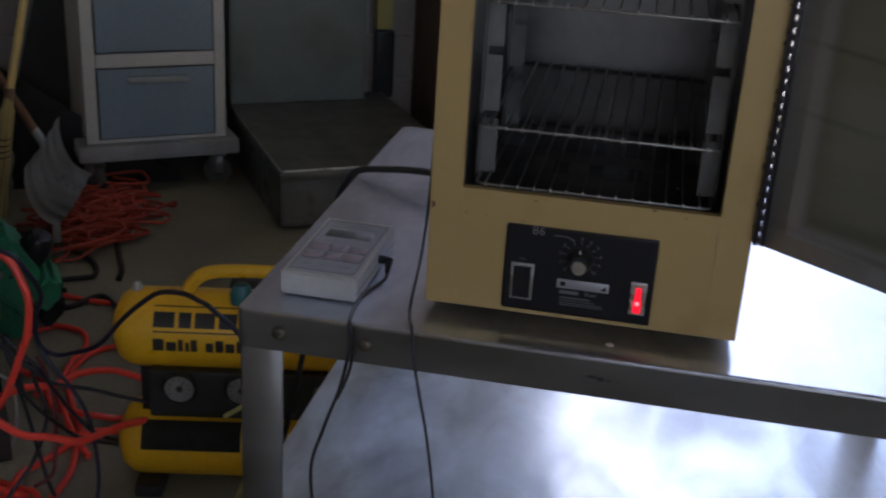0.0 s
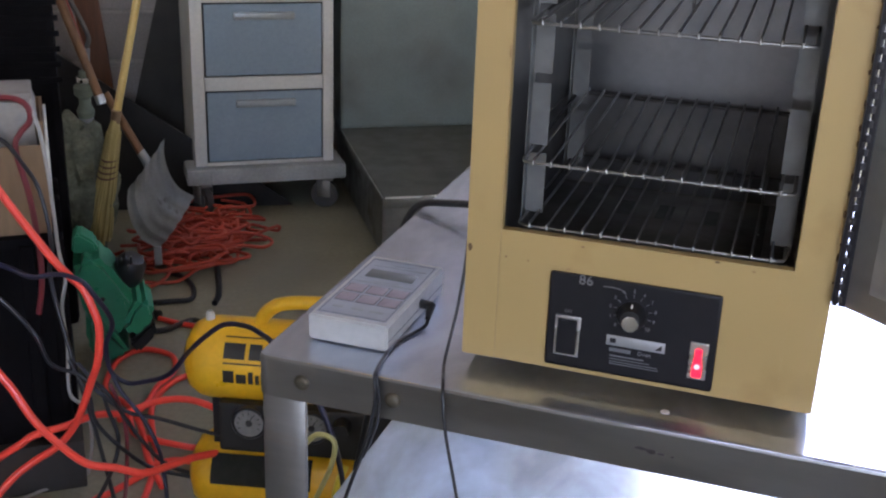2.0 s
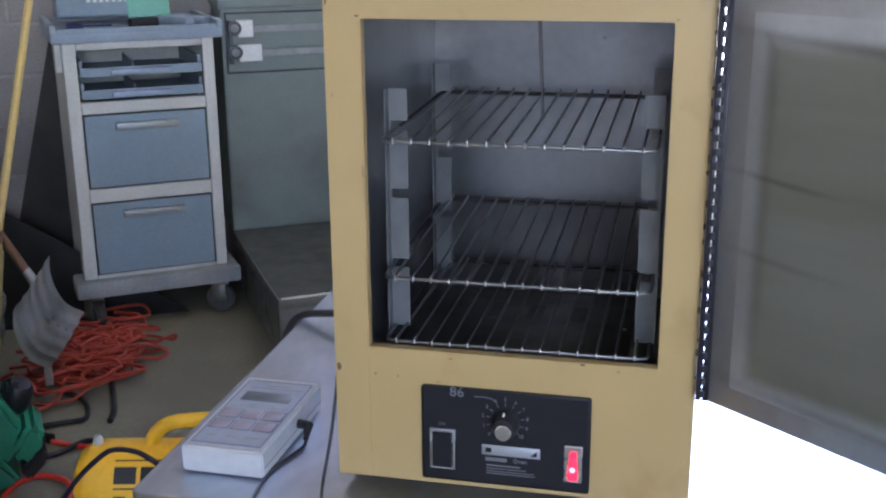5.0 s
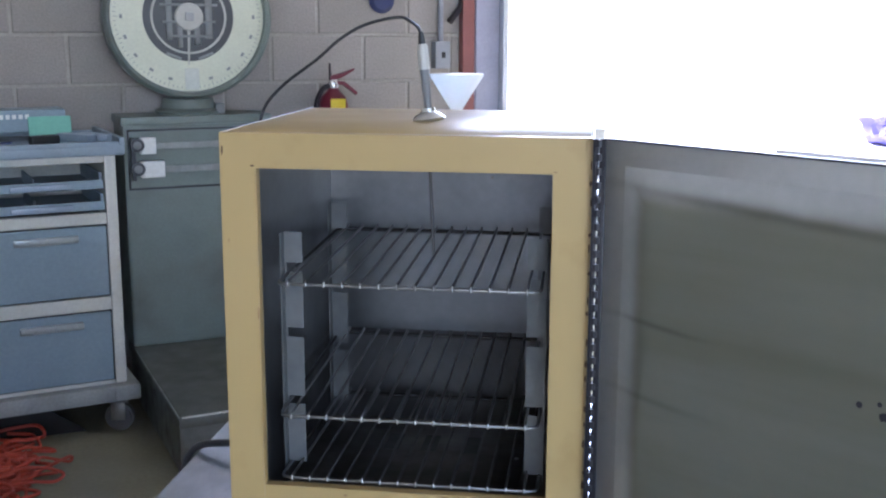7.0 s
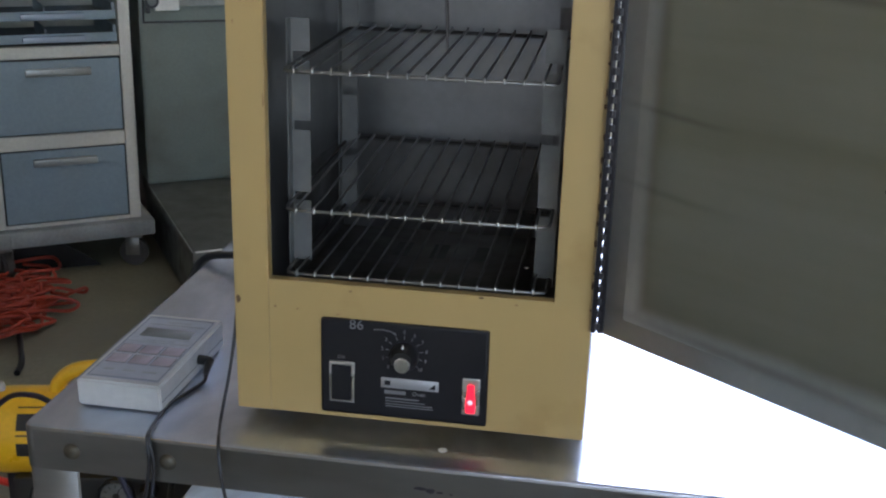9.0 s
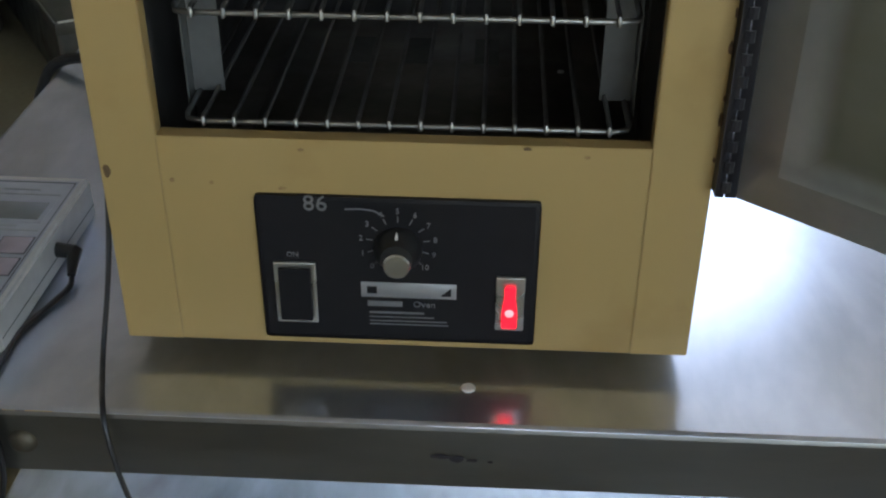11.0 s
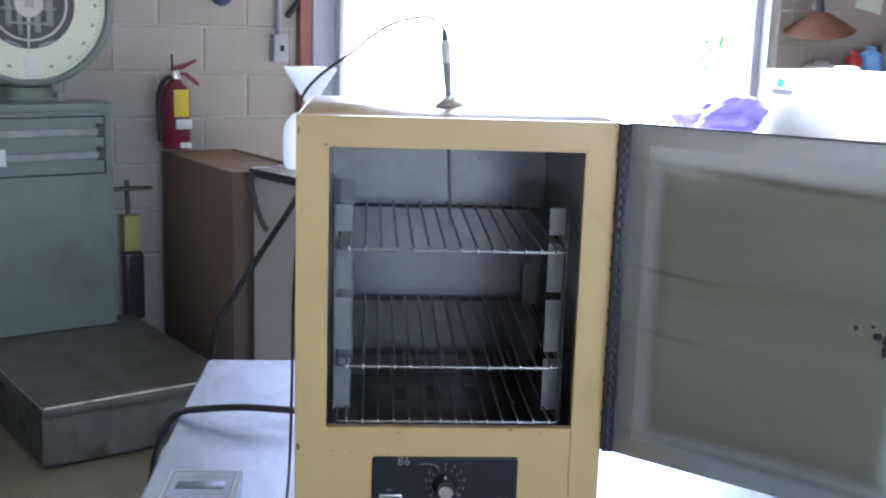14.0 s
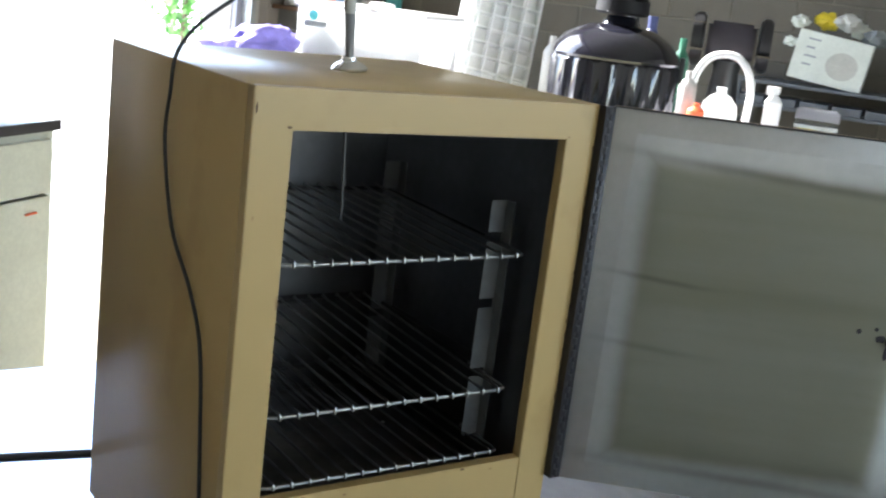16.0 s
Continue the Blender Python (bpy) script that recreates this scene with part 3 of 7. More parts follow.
# white disc painting the daylight seen through a hole in the oven floor
solid("paint_chip", lathe([(0, 0.0012), (0.0022, 0.0010), (0.0026, 0), (0, 0)], 9, m=pose(0.099, 0.190, 0.9563)), M["white_plastic"], "tiny white disc standing for daylight through a hole in the oven floor", "chip")
solid("paint_chip", lathe([(0, 0.001), (0.0042, 0.0008), (0.0048, 0), (0, 0)], 10, m=pose(0.041, -0.021, TZ)), M["white_plastic"], "tiny white chip lying on the steel table", "chip")

# ---------- laboratory oven ----------
oven = thing("laboratory_oven", "beige enamelled bench-top laboratory oven with its door open", "oven", pose(0, 0, TZ))
OX, OH, OB, OD = 0.177, 1.345 - TZ, 0.847 - TZ, 0.342
WX, WB, WT = 0.1412, 0.99 - TZ, 1.311 - TZ
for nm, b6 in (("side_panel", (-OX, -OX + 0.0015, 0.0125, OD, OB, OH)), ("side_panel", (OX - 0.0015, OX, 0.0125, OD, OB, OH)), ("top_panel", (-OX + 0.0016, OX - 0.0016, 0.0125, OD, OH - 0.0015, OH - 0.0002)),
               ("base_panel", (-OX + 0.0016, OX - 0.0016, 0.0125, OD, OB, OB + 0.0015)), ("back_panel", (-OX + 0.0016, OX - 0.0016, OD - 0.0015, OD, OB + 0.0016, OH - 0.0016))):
    part(nm, box(*b6, 0.0005, 1), M["enamel_top_lit" if nm == "top_panel" else "enamel"], oven, "beige enamelled sheet steel")


def slopedbar(pts, y0, y1, bevel=0.0003):
    b = bmesh.new()
    lo = [b.verts.new((x, y0, z)) for x, z in pts]
    hi = [b.verts.new((x, y1, z)) for x, z in pts]
    b.faces.new(lo)
    b.faces.new(hi[::-1])
    for i in range(len(pts)):
        j = (i + 1) % len(pts)
        b.faces.new((lo[i], hi[i], hi[j], lo[j]))
    bmesh.ops.recalc_face_normals(b, faces=b.faces)
    bmesh.ops.bevel(b, geom=b.edges[:], offset=bevel, segments=2, affect="EDGES")
    return b


part("front_frame", slopedbar([(-OX, OB), (-WX, OB), (-WX, WT), (WX, WT), (WX, OB), (OX, OB), (OX, OH), (-OX, OH)], 0, 0.012, 0.0007), M["enamel"], oven, "beige enamelled front frame")
part("lower_panel", slopedbar([(-WX, OB), (WX, OB), (WX, WB), (-WX, WB)], 0.0008, 0.012), M["enamel"], oven, "beige lower front panel")
# chamber liner, open to the front
CX, CB, CT, CD = 0.146, 0.952 - TZ, 1.322 - TZ, 0.318
for nm, b6 in (("liner_wall", (-CX - 0.001, -CX, 0.0125, CD, CB, CT)), ("liner_wall", (CX, CX + 0.001, 0.0125, CD, CB, CT)), ("liner_roof", (-CX, CX, 0.0125, CD, CT, CT + 0.001)), ("liner_back", (-CX, CX, CD, CD + 0.001, CB, CT))):
    part(nm, box(*b6), M["liner"], oven, "stained stainless steel chamber liner")
part("chamber_floor", box(-CX, CX, 0.0125, CD, CB - 0.001, CB), M["chamber_floor"], oven, "dark scorched chamber floor")
# thin darker sheets over the liner's lower back and sides
part("lower_back_sheet", box(-CX + 0.002, CX - 0.002, CD - 0.0022, CD - 0.0012, CB + 0.0003, 1.070 - TZ), M["liner_dark"], oven, "dark lower back sheet")
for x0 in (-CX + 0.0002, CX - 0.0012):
    part("lower_side_sheet", box(x0, x0 + 0.001, 0.10, CD - 0.0024, CB + 0.0003, 1.066 - TZ), M["liner_dark"], oven, "dark lower side sheet")
part("floor_plate", box(-0.106, 0.107, 0.030, 0.300, CB, CB + 0.004, 0.001, 1), M["chamber_floor"], oven, "dull loose plate over the heater")
for x in (-0.05, -0.006, 0.045):
    part("plate_slot", box(x - 0.009, x + 0.009, 0.20, 0.25, CB + 0.004, CB + 0.0046), M["galv_shaded"], oven)
# shelf supports: slotted strips at the four corners
SLOTS = ((1.002, 1.054), (1.063, 1.127), (1.137, 1.196), (1.206, 1.238))
for sx in (-1, 1):
    for y0, top in ((0.066, 1.238), (0.268, 1.238)):
        zs = [(SLOTS[k][1], SLOTS[k + 1][0]) for k in range(3)]
        prof = [(0.1155, 0.990)]
        for z0, z1 in zs:
            prof += [(0.1155, z0), (0.1325, z0), (0.1325, z1), (0.1155, z1)]
        prof += [(0.1155, top), (0.1345, top), (0.1345, 0.990)]
        # rear strips carry the chamber's shade in their colour
        strip = part("shelf_support", slopedbar([(sx * x, z - TZ) for x, z in prof], y0, y0 + 0.0012, 0.0002), M["galv" if y0 < 0.1 else "galv_shaded"], oven, "slotted galvanised shelf support" if y0 < 0.1 else "slotted galvanised shelf support in a shaded tone")
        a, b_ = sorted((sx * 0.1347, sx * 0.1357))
        part("flange", box(a, b_, y0 - 0.012, y0 + 0.0012, 0.985 - TZ, top - TZ), M["galv" if y0 < 0.1 else "galv_shaded"], strip)
for hx, hz in ((0.055, 1.265),):
    part("screw", lathe([(0, 0.0015), (0.0016, 0.001), (0.002, 0), (0, 0)], 10, m=pose(hx, CD, hz - TZ, 90, 0, 0)), M["chamber_floor"], oven)


def wire_shelf(z, tilt=2.5):
    s = thing("wire_shelf", "chromed wire oven shelf with rounded front corners", "shelf", pose(0, 0.024, z, tilt, 0, 0) @ pose(0, -0.024, 0), "shelves in the oven")
    hw, y0, y1, r = 0.131, 0.024, 0.290, 0.0018
    front = [(-hw, 0.090, 0), (-hw, 0.034, 0), (-hw + 0.002, 0.027, 0), (-hw + 0.010, y0, 0), (hw - 0.010, y0, 0), (hw - 0.002, 0.027, 0), (hw, 0.034, 0), (hw, 0.090, 0)]
    rear = [(hw, 0.0902, 0), (hw, y1 - 0.01, 0), (hw - 0.004, y1 - 0.002, 0), (hw - 0.012, y1, 0), (-hw + 0.012, y1, 0), (-hw + 0.004, y1 - 0.002, 0), (-hw, y1 - 0.01, 0), (-hw, 0.0902, 0)]
    part("rim", sweep([Vector(p) for p in front], r, 12), M["chrome"], s)
    # rear half of the same rim, its shade painted in
    part("rear_rim", sweep([Vector(p) for p in rear], r, 12), M["rear_wire_shaded"], s, "chromed rear rim in a dark shaded tone")
    n = 14
    for i in range(n):
        x = -hw + 0.0125 + i * (2 * hw - 0.025) / (n - 1)
        part("wire", sweep([Vector((x, y0 + 0.005, 0.0034)), Vector((x, y1 - 0.006, 0.0034)), Vector((x, y1 + 0.001, 0.0050)), Vector((x, y1 + 0.003, 0.0024))], 0.00135, 12), M["wire_shaded"], s)
        part("wire_tip", sweep([Vector((x, y0 - 0.0034, -0.0012)), Vector((x, y0 - 0.0036, 0.0010)), Vector((x, y0 - 0.0026, 0.0034)), Vector((x, y0 + 0.0004, 0.0042)), Vector((x, y0 + 0.0052, 0.0034))], 0.00145, 10), M["chrome"], s)
    part("rear_bar", rod((-hw + 0.012, y1 - 0.003, 0.0), (hw - 0.012, y1 - 0.003, 0.0), 0.0021, seg=10), M["rear_wire_shaded"], s)
    return s


for z, tilt in ((1.193, 2.0), (1.0555, 3.5), (0.989, 0.8)):
    wire_shelf(z, tilt)

# chipped and soiled spots on the enamel, a scuff on the apron
M["chip"] = surf("rusty_chip", (0.11, 0.065, 0.03), 0.8, var=0.4, scale=300, bump=0.0)
M["grime"] = surf("brown_grime", (0.30, 0.19, 0.085), 0.7, var=0.3, scale=120, bump=0.0)


def smudge(parent, x, y, z, rx, rz, mt, seed):
    rs, b = random.Random(seed), bmesh.new()
    top = [b.verts.new((x + rx * (0.65 + 0.35 * rs.random()) * math.cos(k * 0.5236), y - 0.0003, z + rz * (0.55 + 0.45 * rs.random()) * math.sin(k * 0.5236))) for k in range(12)]
    low_ = [b.verts.new((v.co.x, y, v.co.z)) for v in top]
    b.faces.new(top)
    b.faces.new(low_[::-1])
    for k in range(12):
        b.faces.new((top[k], low_[k], low_[(k + 1) % 12], top[(k + 1) % 12]))
    bmesh.ops.recalc_face_normals(b, faces=b.faces)
    return part("chip" if mt == "chip" else "stain", b, M[mt], parent)


for k, (x, z, rx, rz, mt) in enumerate(((-0.173, 0.967, 0.0026, 0.0052, "chip"), (-0.135, 0.962, 0.0018, 0.0020, "grime"), (-0.112, 0.961, 0.0016, 0.0016, "grime"), (-0.058, 0.984, 0.0024, 0.0014, "grime"), (0.071, 0.9885, 0.0032, 0.0014, "chip"), (0.105, 0.984, 0.0022, 0.0012, "grime"),
                                        (-0.1425, 1.168, 0.0012, 0.008, "grime"), (-0.174, 1.328, 0.0012, 0.006, "chip"), (-0.1445, 1.3135, 0.0032, 0.0012, "chip"), (0.1435, 1.3132, 0.0024, 0.0010, "grime"), (-0.170, 1.24, 0.0012, 0.003, "grime"), (-0.0705, 0.9585, 0.003, 0.0012, "grime"), (0.02, 0.852, 0.004, 0.0012, "grime"))):
    smudge(oven, x, -0.0001, z - TZ, rx, rz, mt, k)
# worn hinge edge
for k in range(17):
    smudge(oven, 0.1758 + 0.0004 * (k % 3), -0.0001, 0.985 + k * 0.0212 + 0.005 * math.sin(k * 2.3) - TZ, 0.0010 + 0.0005 * (k % 2), 0.002 + 0.0035 * abs(math.sin(k * 1.7)), "chip", 50 + k)
for k, (x, z, rx, rz) in enumerate(((0.026, 0.8085, 0.008, 0.0022), (0.036, 0.8070, 0.006, 0.0030), (0.045, 0.8062, 0.004, 0.0014), (0.056, 0.8055, 0.002, 0.0010))):
    smudge(table, x, TY0 - 0.0005, z, rx, rz, "gasket", 31 + k)

# control panel
pan = part("control_panel", box(-0.0875, 0.081, -0.002, 0.0008, 0.853 - TZ, 0.955 - TZ, 0.003, 2), M["panel_black"], oven, "black control panel with white print")
sw = part("power_switch", box(-0.0790, -0.0530, -0.0045, -0.002, 0.866 - TZ, 0.910 - TZ, 0.001), M["alu"], oven, "black rocker switch in a metal frame")
part("rocker", slopedbar([(-0.0758, 0.8695 - TZ), (-0.0562, 0.8695 - TZ), (-0.0562, 0.9065 - TZ), (-0.0758, 0.9065 - TZ)], -0.0075, -0.0045), M["panel_black"], sw)
kn = part("thermostat_knob", lathe([(0, 0.0), (0.0145, 0.0), (0.0142, 0.004), (0.0125, 0.007), (0.0095, 0.0135), (0, 0.0135)], 30, m=pose(-0.003, -0.002, 0.921 - TZ, 90, 0, 0)), M["black_plastic"], oven, "black knob with a metal cap")
part("cap", lathe([(0, 0.0012), (0.0074, 0.0010), (0.0083, 0.0), (0, 0.0)], 28, m=pose(-0.0030, -0.0155, 0.9165 - TZ, 90, 0, 0)), M["alu"], kn, "spun metal cap")
part("pointer", slopedbar([(-0.0046, 0.9310 - TZ), (-0.0018, 0.9310 - TZ), (-0.0032, 0.9365 - TZ)], -0.0115, -0.0085), M["white_plastic"], kn)
pl = part("pilot_light", box(0.0562, 0.0738, -0.0045, -0.002, 0.865 - TZ, 0.904 - TZ, 0.001), M["alu"], oven, "glowing red indicator light")
part("lens", slopedbar([(0.0600, 0.868 - TZ), (0.0697, 0.868 - TZ), (0.0695, 0.880 - TZ), (0.0683, 0.889 - TZ), (0.0683, 0.898 - TZ), (0.0615, 0.898 - TZ), (0.0615, 0.889 - TZ), (0.0602, 0.880 - TZ)], -0.0075, -0.0045, 0.0008), M["pilot"], pl, "lit red lens")
part("filament", lathe([(0, 0.0006), (0.0018, 0.0005), (0.0028, 0), (0, 0)], 14, m=pose(0.0648, -0.0075, 0.880 - TZ, 90, 0, 0)), M["pilot_core"], pl)
PY = -0.0024
for k in range(11):
    a = radians(225 - 27 * k)
    cx, cz, rr = -0.003, 0.924 - TZ, 0.0225
    word("scale_number", str(k), 0.0052, pose(cx + rr * math.cos(a), PY, cz + rr * math.sin(a), 90, 0, 0), M["print"], pan)
    a2 = a
    m = pose(cx + 0.0172 * math.cos(a2), PY, cz + 0.0172 * math.sin(a2), 0, -math.degrees(a2), 0)
    part("scale_tick", box(-0.002, 0.002, -0.0003, 0.0003, -0.0003, 0.0003, rot=m), M["print"], pan)
word("switch_legend", "ON", 0.0048, pose(-0.067, PY, 0.9145 - TZ, 90, 0, 0), M["print"], pan)
word("set_point_note", "86", 0.0150, pose(-0.0515, PY, 0.9500 - TZ, 90, 0, 0), M["print_faint"], pan)
note = [(-0.034, 0.947), (-0.025, 0.9475), (-0.017, 0.9465), (-0.011, 0.943)]
part("pen_line", sweep([Vector((x, PY, z - TZ)) for x, z in note], 0.0006, 5), M["print"], pan)
part("maker_plate", box(-0.0262, 0.0322, -0.0026, -0.002, 0.8855 - TZ, 0.8965 - TZ, 0.0002, 1), M["label_silver"], pan, "silver maker's plate")
part("plate_mark", box(-0.0225, -0.0165, -0.0029, -0.0026, 0.8885 - TZ, 0.8935 - TZ), M["panel_black"], pan)
part("plate_mark", slopedbar([(0.0225, 0.8878 - TZ), (0.0290, 0.8878 - TZ), (0.0290, 0.8938 - TZ)], -0.0029, -0.0026, 0.0001), M["panel_black"], pan)
word("model_name", "Oven", 0.0062, pose(0.0125, PY, 0.8808 - TZ, 90, 0, 0), M["print"], pan)
part("name_bar", box(-0.0225, -0.0010, -0.0026, -0.0022, 0.8790 - TZ, 0.8828 - TZ), M["print"], pan)
for z, w in ((0.8735, 0.034), (0.8705, 0.040), (0.8675, 0.048), (0.8650, 0.049)):
    part("print_line", box(-0.0215, -0.0215 + w, -0.0024, -0.0021, z - TZ, z - TZ + (0.0014 if z > 0.872 else 0.0008)), M["print"], pan)
for fx in (-0.15, 0.15):
    for fy in (0.055, 0.30):
        part("foot", lathe([(0, 0), (0.011, 0), (0.012, 0.003), (0.010, OB + 0.0003), (0, OB + 0.0003)], 14, m=pose(fx, fy, 0)), M["rubber"], oven)
# door, hinged on the right and swung open
DA = -40.0
door = part("door", bmesh.new(), M["door_steel"], oven, "open door with a stained bare steel inner face")
DL, DZ0, DZ1 = 0.350, 0.966 - TZ, 1.345 - TZ
door.matrix_basis = pose(0.185, -0.006, 0, 0, 0, DA)
bmd = box(0.004, DL, 0.0, 0.0012, DZ0, DZ1, 0.0005, 1)
door.data = mesh_of("door", bmd, M["door_steel"])


def dished(x0, x1, z0, z1, y, depth, r):
    """A shallow pressed field with softly rounded edges."""
    b = bmesh.new()
    n = 26
    grid = []
    for i in range(n + 1):
        row = []
        for j in range(n + 1):
            x, z = x0 + (x1 - x0) * i / n, z0 + (z1 - z0) * j / n
            e = min(x - x0, x1 - x, z - z0, z1 - z) / r
            e = max(0.0, min(1.0, e))
            e = e * e * (3 - 2 * e)
            row.append(b.verts.new((x, y - depth * e + 0.0006 * noise.noise((x * 14, z * 14, 3)) * e, z)))
        grid.append(row)
    for i in range(n):
        for j in range(n):
            b.faces.new((grid[i][j], grid[i + 1][j], grid[i + 1][j + 1], grid[i][j + 1]))
    bmesh.ops.recalc_face_normals(b, faces=b.faces)
    return b


field = part("inner_field", dished(0.028, DL - 0.028, DZ0 + 0.022, DZ1 - 0.022, -0.0006, 0.0065, 0.03), M["door_steel"], door, "heat-browned pressed steel field")
bmo = box(0.004, DL + 0.002, 0.0015, 0.016, DZ0 - 0.001, DZ1 + 0.0005, 0.002)
part("outer_shell", bmo, M["enamel"], door, "beige enamelled outer skin")
bme = box(DL + 0.0005, DL + 0.0025, -0.002, 0.0015, DZ0, DZ1)
box(0.004, DL, -0.0012, 0.0014, DZ1 - 0.0002, DZ1 + 0.0012, bm=bme)
part("edge_strip", bme, M["gasket"], door, "black edge strip")
latch = part("latch", lathe([(0, 0.009), (0.0030, 0.008), (0.0042, 0.004), (0.0050, 0.0), (0, 0.0)], 16, m=pose(0.2955, -0.0076, 1.157 - TZ, 90, 0, 0)), M["gasket"], door, "worn black latch stud")
part("catch", box(0.2985, 0.3045, -0.013, -0.0078, 1.1485 - TZ, 1.1575 - TZ, 0.0018), M["alu"], latch, "bright worn catch")
for k, (x, z, rx, rz) in enumerate(((0.2985, 1.170, 0.0042, 0.0105), (0.2960, 1.158, 0.0062, 0.0095), (0.2935, 1.145, 0.0036, 0.0090), (0.2855, 1.160, 0.0058, 0.0048), (0.2985, 1.146, 0.0062, 0.0034))):
    smudge(door, x, -0.0074, z - TZ, rx, rz, "gasket", 70 + k)
for x, z, rr in ((0.2645, 1.1645, 0.0026), (0.2805, 1.1685, 0.0020), (0.3140, 1.190, 0.0017)):
    part("screw_hole", lathe([(0, 0.0006), (rr * 0.9, 0.0004), (rr, 0), (0, 0)], 10, m=pose(x, -0.0072, z - TZ, 90, 0, 0)), M["gasket"], door)
# piano hinge: two leaves bridged by knuckles, daylight in the slits between
for x0, x1 in ((0.1779, 0.1821), (0.1830, 0.1925)):
    part("hinge_leaf", box(x0, x1, -0.0094, -0.0049, DZ0, DZ1, 0.0004, 1), M["hinge"], oven)
knuckle = mesh_of("hinge_knuckle", rod((0, 0, 0), (0, 0, 0.0066), 0.0042, seg=10), M["hinge"])
for k in range(30):
    ob = new("hinge_knuckle", knuckle)
    ob.parent = oven
    ob.matrix_basis = pose(0.1825, -0.0068, DZ0 + 0.0035 + k * 0.0127)
part("hinge_flange", box(0.1772, 0.1779, -0.0090, 0.012, DZ0, DZ1), M["hinge"], oven)

# ---------- probe through the oven's top ----------
probe = thing("temperature_probe", "grey thermometer probe standing in the oven's top port", "probe", pose(0.0, 0.17, 1.3455) @ pose(0, 0, 0, 0, -5.5, 0))
part("port_collar", lathe([(0.0025, 0), (0.017, 0), (0.018, 0.002), (0.014, 0.006), (0.008, 0.009), (0.0072, 0.013), (0.0025, 0.013)], 22), M["alu"], probe, "metal port collar")
part("probe_handle", lathe([(0, 0.0131), (0.0040, 0.0131), (0.0045, 0.03), (0.0052, 0.054), (0, 0.054)], 16), M["probe_grey"], probe, "grey tapered handle")
part("sleeve", lathe([(0, 0.0541), (0.0057, 0.0541), (0.0058, 0.060), (0.0058, 0.078), (0.0045, 0.081), (0, 0.081)], 18), M["gauge_white"], probe, "pale upper sleeve")
part("strain_relief", lathe([(0, 0.0811), (0.0040, 0.0811), (0.0034, 0.088), (0.0026, 0.094), (0, 0.094)], 14), M["black_plastic"], probe)
part("stem", rod((-0.001, 0, 0.012), (-0.0085, -0.004, -0.150), 0.0022, 0.0016, 12), M["stem"], probe, "thin steel stem")
PC = [(0, 0, 0.090), (-0.0025, 0.0, 0.0985), (-0.010, 0.0, 0.1055), (-0.033, -0.002, 0.1085), (-0.067, -0.006, 0.1010), (-0.094, -0.010, 0.086), (-0.120, -0.012, 0.064), (-0.160, -0.014, 0.034), (-0.181, -0.016, 0.006),
      (-0.1835, -0.012, -0.03), (-0.183, -0.006, -0.075), (-0.183, -0.035, -0.145), (-0.183, -0.088, -0.19), (-0.183, -0.118, -0.235), (-0.183, -0.134, -0.33), (-0.184, -0.145, -0.40), (-0.187, -0.160, -0.455), (-0.192, -0.178, -0.503), (-0.187, -0.200, -0.5100),
      (-0.180, -0.222, -0.5105), (-0.176, -0.2335, -0.522), (-0.169, -0.240, -0.56), (-0.152, -0.242, -0.64), (-0.139, -0.240, -0.74), (-0.136, -0.238, -0.86), (-0.155, -0.225, -0.920), (-0.165, -0.18, -0.9325), (-0.18, -0.12, -0.9325)]
part("probe_cable", sweep(spline([Vector(p) if k < 3 else pose(0, 0, 0, 0, 5.5, 0) @ Vector(p) for k, p in enumerate(PC)], 6), 0.0018, 8), M["cable"], probe, "thin black cable")

# ---------- display instrument ----------
inst = thing("digital_thermometer", "pale grey plastic instrument box with a small display and keys", "instrument", pose(-0.3045, -0.0085, TZ + 0.0005, 0, 0, -0.8))
FH, BH, IL = 0.0315, 0.0345, 0.182
bmi = bmesh.new()
lo = [[bmi.verts.new((x, y, z)) for y, z in ((0.0012, 0.0015), (0.0, FH), (IL, BH), (IL, 0.0015))] for x in (-0.0465, 0.0465)]
bmi.faces.new(lo[0][::-1])
bmi.faces.new(lo[1])
for i in range(4):
    j = (i + 1) % 4
    bmi.faces.new((lo[0][i], lo[0][j], lo[1][j], lo[1][i]))
bmesh.ops.recalc_face_normals(bmi, faces=bmi.faces)
bmesh.ops.bevel(bmi, geom=bmi.edges[:], offset=0.0022, segments=3, affect="EDGES")
part("case", bmi, M["box_grey"], inst)
part("seam", box(-0.0468, 0.0468, 0.004, IL - 0.002, 0.0125, 0.0131), M["box_line"], inst, "dark seam between the case halves")
TILT = pose(0, 0.0015, FH, math.degrees(math.atan2(BH - FH, IL)), 0, 0)


def flat(name, x0, x1, y0, y1, h, mt, label="", bevel=0.0):
    return part(name, box(x0, x1, y0, y1, -0.0006, h, bevel, 1, rot=TILT), M[mt], inst, label)


flat("face_label", -0.041, 0.041, 0.008, 0.173, 0.0005, "box_label", "pale blue-grey printed label")
for x0, x1, y0, y1 in ((-0.0395, 0.0395, 0.0105, 0.0113), (-0.0395, 0.0395, 0.1697, 0.1705), (-0.0395, -0.0388, 0.0105, 0.1705), (0.0388, 0.0395, 0.0105, 0.1705)):
    flat("label_border", x0, x1, y0, y1, 0.0007, "box_line")
flat("display_bezel", -0.034, 0.034, 0.112, 0.145, 0.0008, "box_label")
flat("display", -0.030, 0.030, 0.116, 0.140, 0.0012, "lcd", "dark grey display window", 0.0003)
